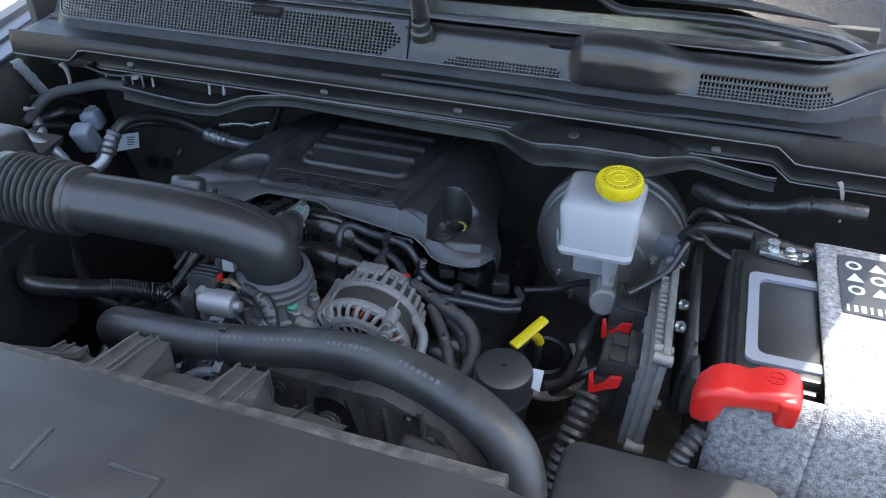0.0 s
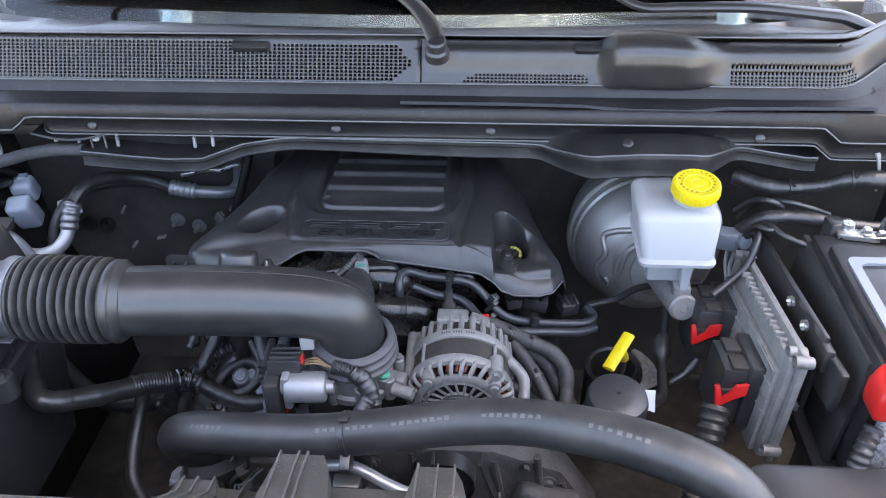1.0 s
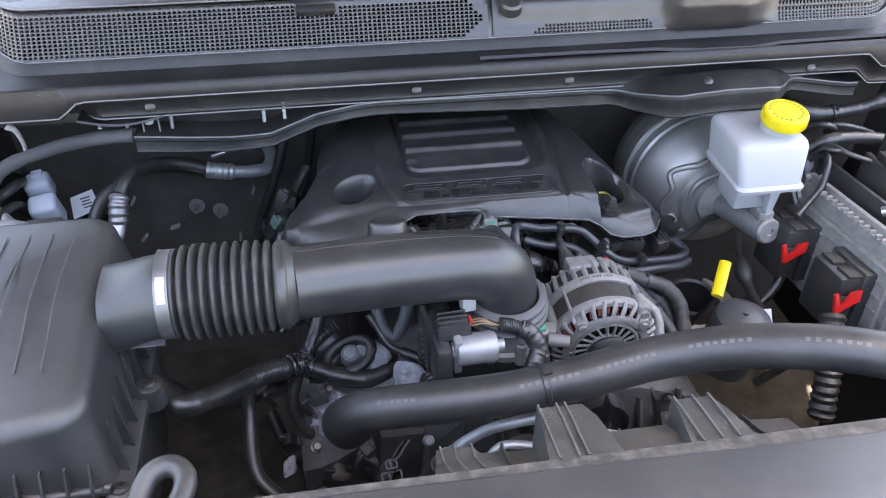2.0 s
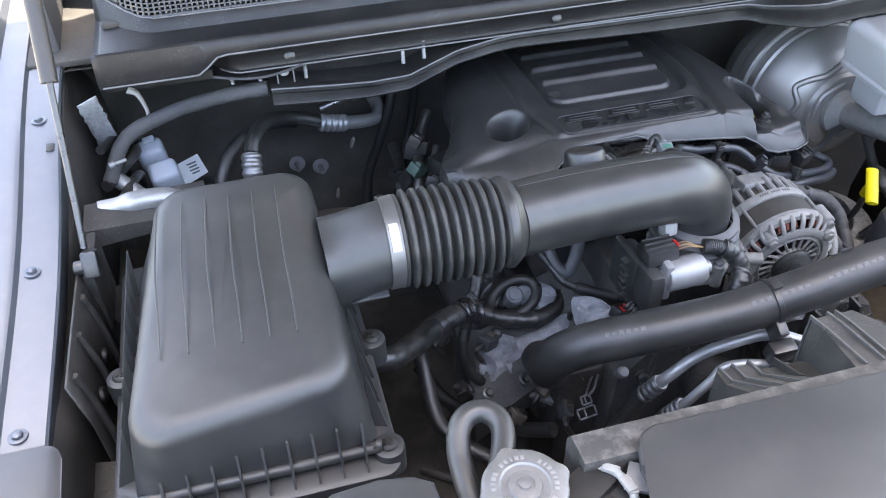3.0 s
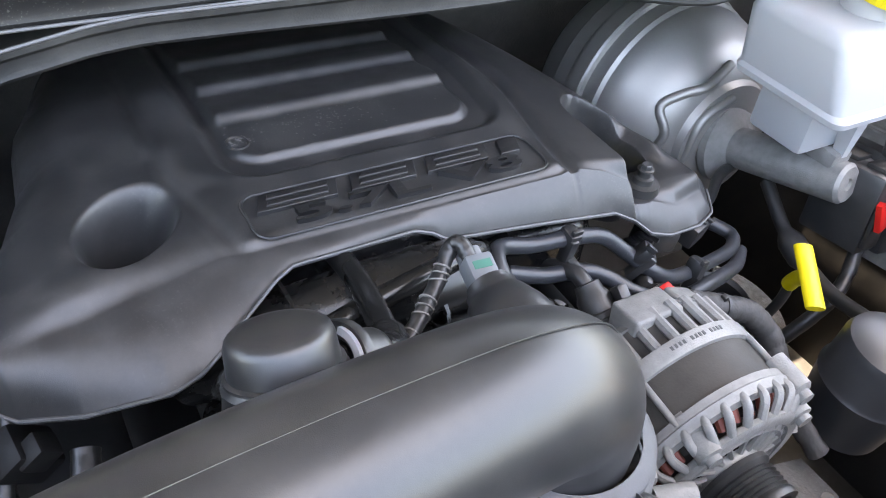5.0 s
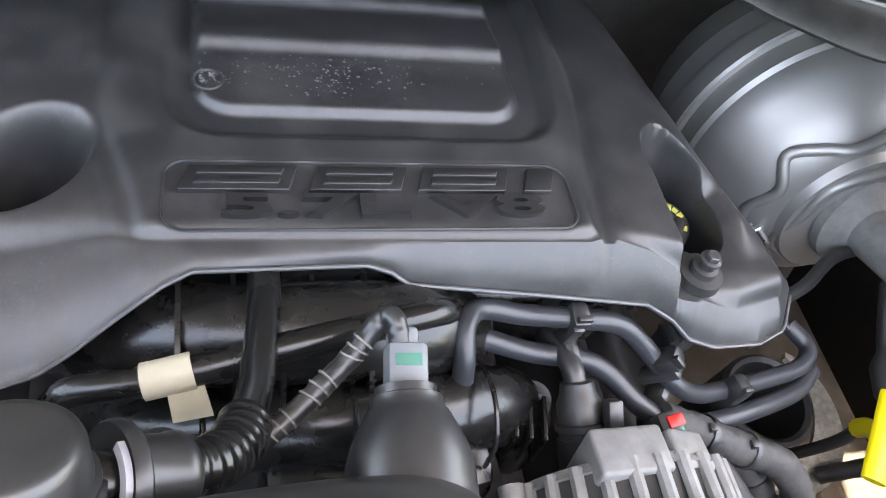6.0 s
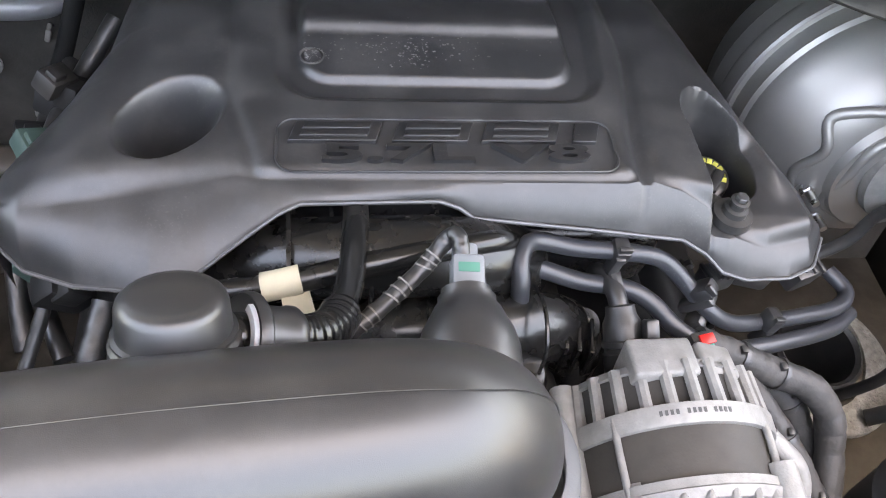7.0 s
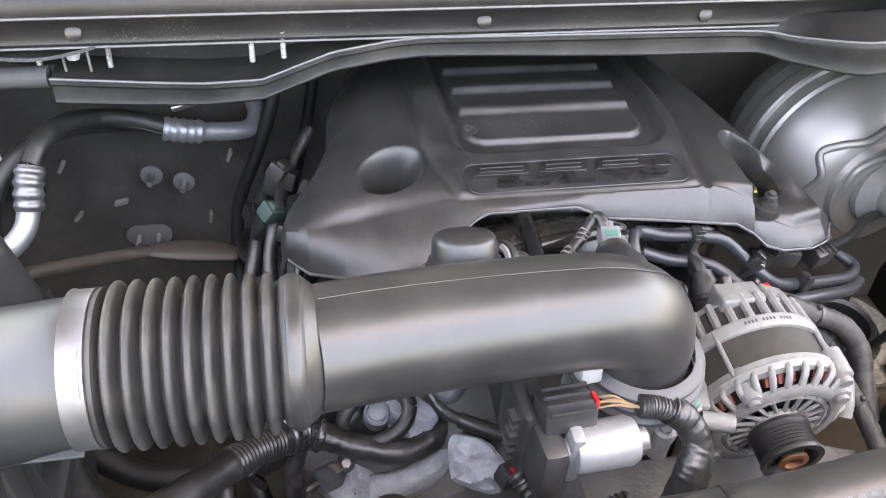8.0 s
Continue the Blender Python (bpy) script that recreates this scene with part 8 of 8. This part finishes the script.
lathe(bm, [(0.0155, -0.06), (0.0150, -0.004), (0.0145, 0.004), (0.0125, 0.006), (0.0115, 0.003), (0.0100, 0.003), (0.0092, 0.007), (0, 0.0085)], (-0.224, -0.139, 0.824), (0, -0.45, 0.88), 24)
boss = single("filler_boss", bm, FOIL, (-0.226, -0.13, 0.77), "round pale boss inside a black rubber loop", "boss")
bm = bmesh.new()
ring = [Vector((-0.226 + 0.037 * math.cos(a), -0.142 + 0.026 * math.sin(a), 0.822 + 0.010 * math.sin(a) + 0.012 * math.cos(a))) for a in np.linspace(0, 2 * math.pi, 17)]
sweep(bm, ring, 0.0088, 14, 6)
part("rubber_loop", bm, RUBBER, boss, "black rubber loop")
redplug = thing("sensor_connector", (-0.118, -0.28, 0.88), "black sensor connector with a red lock tab", "plug")
bm = bmesh.new()
box(bm, (-0.112, -0.274, 0.886), (0.030, 0.020, 0.020), (0, 20, 20), 0.004)
part("plug", bm, BLACK, redplug)
bm = bmesh.new()
sweep(bm, [(-0.122, -0.271, 0.889), (-0.120, -0.279, 0.895), (-0.112, -0.282, 0.897), (-0.105, -0.277, 0.896), (-0.105, -0.270, 0.894)], 0.0028, 8, 5)
box(bm, (-0.113, -0.276, 0.8965), (0.006, 0.006, 0.004), (0, 20, 20), 0.0012)
part("lock_tab", bm, RED, redplug)
CRIMP_DARK = material("dulled latch steel", (0.13, 0.13, 0.135), 0.5, 0.6, vary=0.4, scale=150)
acp = thing("condenser_pipes", (-0.05, -0.40, 0.78), "bright aluminium refrigerant pipes with crimped ends", "refrigerant pipes")
for pts, r, tail in (([(-0.112, -0.386, 0.845), (-0.100, -0.398, 0.880), (-0.066, -0.400, 0.910), (-0.030, -0.410, 0.935), (0.021, -0.422, 0.950), (0.09, -0.442, 0.930), (0.21, -0.452, 0.906), (0.30, -0.46, 0.90)], 0.0078, [(-0.150, -0.376, 0.760), (-0.186, -0.380, 0.700), (-0.23, -0.39, 0.62)]),
                     ([(-0.092, -0.418, 0.832), (-0.082, -0.430, 0.864), (-0.062, -0.434, 0.898), (-0.040, -0.434, 0.922), (0.01, -0.450, 0.926), (0.10, -0.468, 0.895), (0.18, -0.472, 0.882), (0.26, -0.478, 0.88)], 0.0062, [(-0.125, -0.408, 0.755), (-0.158, -0.41, 0.695), (-0.20, -0.42, 0.62)])):
    bm = bmesh.new()
    sweep(bm, pts, r, 20, 12)
    part("pipe", bm, PIPE, acp)
    bm = bmesh.new()
    a, b = Vector(pts[0]), Vector(pts[1])
    sweep(bm, [a + (a - b) * 0.55, a, a + (b - a) * 0.6], ribbed(4, r + 0.0048, 0.0022), 18, 14)
    part("crimp", bm, CRIMP, acp)
    bm = bmesh.new()
    sweep(bm, [a + (a - b) * 0.2, a + (a - b) * 0.8, *tail], r + 0.0034, 16, 6)
    part("hose", bm, RUBBER, acp)
bm = bmesh.new()
lathe(bm, [(0, 0.006), (0.006, 0.0055), (0.0085, 0.003), (0.0085, -0.006), (0.006, -0.02)], (-0.123, -0.326, 0.816), (0.1, -0.6, 0.8), 18)
single("bracket_bolt", bm, MOTOR, (-0.123, -0.326, 0.80), "dull steel bolt below the coolant hose", "bolt")
bm = bmesh.new()
for x, y, z, w, d in ((-0.180, -0.334, 0.783, 0.016, 0.012), (-0.180, -0.342, 0.764, 0.030, 0.014)):
    m = pose(x, y, z, 35, 8, 12)
    for dx, dy, lx, ly in ((0, d / 2, w, 0.003), (0, -d / 2, w, 0.003), (w / 2, 0, 0.003, d), (-w / 2, 0, 0.003, d), (-0.1 * w, 0, 0.003, d)):
        one = bmesh.new()
        box(one, (dx, dy, 0), (lx, ly, 0.003), bevel=0.0008)
        merge(bm, one, m)
sweep(bm, [(-0.150, -0.305, 0.796), (-0.158, -0.315, 0.795), (-0.166, -0.325, 0.790), (-0.176, -0.330, 0.785)], 0.0022, 8, 6)
sweep(bm, [(-0.158, -0.302, 0.792), (-0.168, -0.314, 0.790), (-0.178, -0.328, 0.786)], 0.0018, 8, 6)
single("harness_latch", bm, CRIMP_DARK, (-0.17, -0.33, 0.76), "small bright metal latch on the harness", "latch")

# ---- beside the booster ----
dip = thing("oil_dipstick", (0.39, -0.15, 0.85), "bright yellow oil dipstick handle", "dipstick")
DA, DB = Vector((0.406, -0.118, 0.922)), Vector((0.372, -0.172, 0.903))
bm = bmesh.new()
sweep(bm, [DA, DA.lerp(DB, 0.04), DA.lerp(DB, 0.96), DB], lambda s: 0.0088 + 0.0012 * step(0, 0.06, s) * (1 - step(0.94, 1, s)), 16, 6, flat=0.45)
sweep(bm, [(DA + DB) / 2, (DA + DB) / 2 + Vector((0.010, 0.016, -0.020)), (DA + DB) / 2 + Vector((0.014, 0.022, -0.034))], 0.008, 10, 4)
part("handle", bm, YELLOW, dip)
bm = bmesh.new()
sweep(bm, [(DA + DB) / 2 + Vector((0.013, 0.020, -0.030)), (0.40, -0.12, 0.84), (0.37, -0.10, 0.75), (0.32, -0.08, 0.65)], 0.0055, 10, 6)
part("tube", bm, BODY_DARK, dip)
steer = thing("steering_reservoir", (0.376, -0.252, 0.84), "dark grey dome-shaped reservoir with a white label", "reservoir")
bm = bmesh.new()
lathe(bm, [(0.040, -0.11), (0.046, -0.06), (0.048, -0.052), (0.045, -0.048), (0.045, -0.012), (0.042, -0.004), (0.034, 0.0), (0.02, 0.003), (0.004, 0.004), (0.0035, 0.007), (0, 0.0072)], (0.376, -0.252, 0.928), (0.05, -0.08, 1), 36)
part("canister", bm, SHIELD, steer)
bm = bmesh.new()
slab(bm, [(-0.011, -0.016), (0.011, -0.018), (0.007, 0.014), (-0.010, 0.012)], 0, 0.0012, pose(0.424, -0.240, 0.908, 50, 20, 10))
part("label", bm, material("white label", (0.50, 0.54, 0.60), 0.5, vary=0.05), steer, "small white label")
bm = bmesh.new()
sweep(bm, [(0.49, 0.0, 0.90), (0.475, -0.06, 0.87), (0.465, -0.13, 0.855), (0.455, -0.19, 0.865), (0.43, -0.225, 0.88)], lambda s: 0.008 + 0.007 * step(0.25, 0.3, s) * (1 - step(0.4, 0.45, s)), 14, 10)
single("vacuum_hose", bm, RUBBER, (0.46, -0.12, 0.85), "black vacuum hose with a valve below the booster", "hose")
bm = bmesh.new()
sweep(bm, [(0.35, -0.02, 0.90), (0.40, 0.0, 0.90), (0.45, 0.03, 0.905), (0.55, 0.05, 0.90)], 0.006, 12, 6)
single("brake_line", bm, RUBBER, (0.45, 0.03, 0.9), "thin black line that runs below the booster", "pipe")
bm = bmesh.new()
sweep(bm, [(0.51, -0.27, 0.93), (0.50, -0.30, 0.90), (0.49, -0.33, 0.86), (0.48, -0.36, 0.80)], ribbed(12, 0.021, 0.004), 18, 18)
single("module_loom", bm, RUBBER, (0.5, -0.31, 0.8), "black corrugated loom below the control module", "wiring loom")
bm = bmesh.new()
for k, (y, z) in enumerate(((-0.125, 0.96), (-0.255, 0.955))):
    bm = bmesh.new()
    sweep(bm, [(0.530, y + 0.02, z - 0.075), (0.505, y, z - 0.105), (0.47, y - 0.01, z - 0.13), (0.43, y, z - 0.18)], wrapped(k, 0.008), 12, 10)
    single("module_lead", bm, TAPE, (0.48, y, 0.87), "black taped lead from a control module plug", "wiring", "module leads")
bm = bmesh.new()
sweep(bm, [(0.595, 0.015, 1.025), (0.606, 0.0, 1.045), (0.60, -0.03, 1.050), (0.585, -0.055, 1.02), (0.56, -0.07, 1.0), (0.53, -0.09, 0.985)], wrapped(4, 0.006), 12, 10)
single("sensor_lead", bm, TAPE, (0.6, 0.0, 0.98), "thin black taped lead behind the control module", "wiring", "sensor leads")
bm = bmesh.new()
sweep(bm, [(0.60, 0.02, 1.03), (0.618, 0.0, 1.06), (0.64, -0.03, 1.058), (0.68, -0.05, 1.050), (0.70, -0.055, 1.045)], wrapped(6, 0.0045), 10, 10)
single("sensor_lead", bm, TAPE, (0.62, 0.0, 1.03), "thin black taped lead behind the control module", "wiring", "sensor leads")
bm = bmesh.new()
sweep(bm, [(0.655, -0.395, 1.03), (0.640, -0.415, 1.01), (0.635, -0.425, 0.985), (0.645, -0.435, 0.955)], ribbed(10, 0.013, 0.0025), 14, 16)
single("battery_cable", bm, RUBBER, (0.645, -0.42, 0.95), "black corrugated battery cable below the red cover", "cable")
bm = bmesh.new()
sweep(bm, [(0.640, -0.41, 1.0), (0.642, -0.428, 0.975), (0.655, -0.438, 0.965)], 0.004, 8, 6)
single("red_lead", bm, RED, (0.64, -0.42, 0.96), "thin red battery lead", "wire")

CRUST = material("corroded pale shield", (0.36, 0.33, 0.28), 0.8, vary=0.7, scale=160, bump=0.9, bump_scale=400, bump_distance=0.002, dust=0.3, dust_colour=(0.08, 0.07, 0.06), speck=0.5)
bm = bmesh.new()
arc = []
for k in range(25):
    a = radians(-120 + 165 * k / 24)
    w = 0.012 + 0.020 * math.sin(math.pi * k / 24)
    arc.append([(0.400 + r * math.cos(a), -0.055 + 1.1 * r * math.sin(a), 0.790 + 0.012 * math.sin(a) - h) for r, h in ((0.052, 0.0), (0.052 + w, 0.006), (0.052 + w, 0.012), (0.052, 0.006))])
loft(bm, arc)
single("exhaust_shield", bm, CRUST, (0.40, -0.05, 0.72), "crusty pale heat shield curved round a dark tube", "heat shield", smooth=30)
bm = bmesh.new()
lathe(bm, [(0.046, -0.14), (0.046, 0.0), (0.042, 0.004), (0.038, 0.0), (0.038, -0.10)], (0.400, -0.055, 0.795), (0.0, -0.1, 1), 32)
single("steering_tube", bm, RUBBER, (0.40, -0.05, 0.66), "wide black rubber tube below the dipstick", "tube")
# ---- belt drive and front of the engine ----
idler = thing("idler_pulley", (0.127, -0.345, 0.78), "black idler pulley with a bright centre bolt", "pulley")
bm = bmesh.new()
lathe(bm, [(0.012, 0.004), (0.018, 0.0), (0.042, -0.002), (0.046, 0.002), (0.047, -0.024), (0, -0.024)], (0.127, -0.345, 0.826), (0, -1, 0), 36)
part("wheel", bm, BLACK, idler)
bm = bmesh.new()
lathe(bm, [(0.019, 0), (0.019, 0.003), (0.0165, 0.005), (0.0105, 0.0055)], (0.127, -0.347, 0.826), (0, -1, 0), 24)
bolt(bm, (0.127, -0.351, 0.826), (0, -1, 0), 0.012, 0.009, 1.2)
part("centre_bolt", bm, BRIGHT, idler)
bm = bmesh.new()
loft(bm, [[(x, -0.395, z), (x, -0.372, z), (x + 0.004, -0.372, z), (x + 0.004, -0.395, z)] for x, z in ((0.178, 0.93), (0.215, 0.80), (0.255, 0.66), (0.27, 0.60))])
loft(bm, [[(x, -0.395, z), (x, -0.372, z), (x + 0.004, -0.372, z), (x + 0.004, -0.395, z)] for x, z in ((0.116, 0.93), (0.112, 0.86), (0.115, 0.80))])
single("drive_belt", bm, RUBBER, (0.2, -0.38, 0.6), "flat black drive belt", "belt")
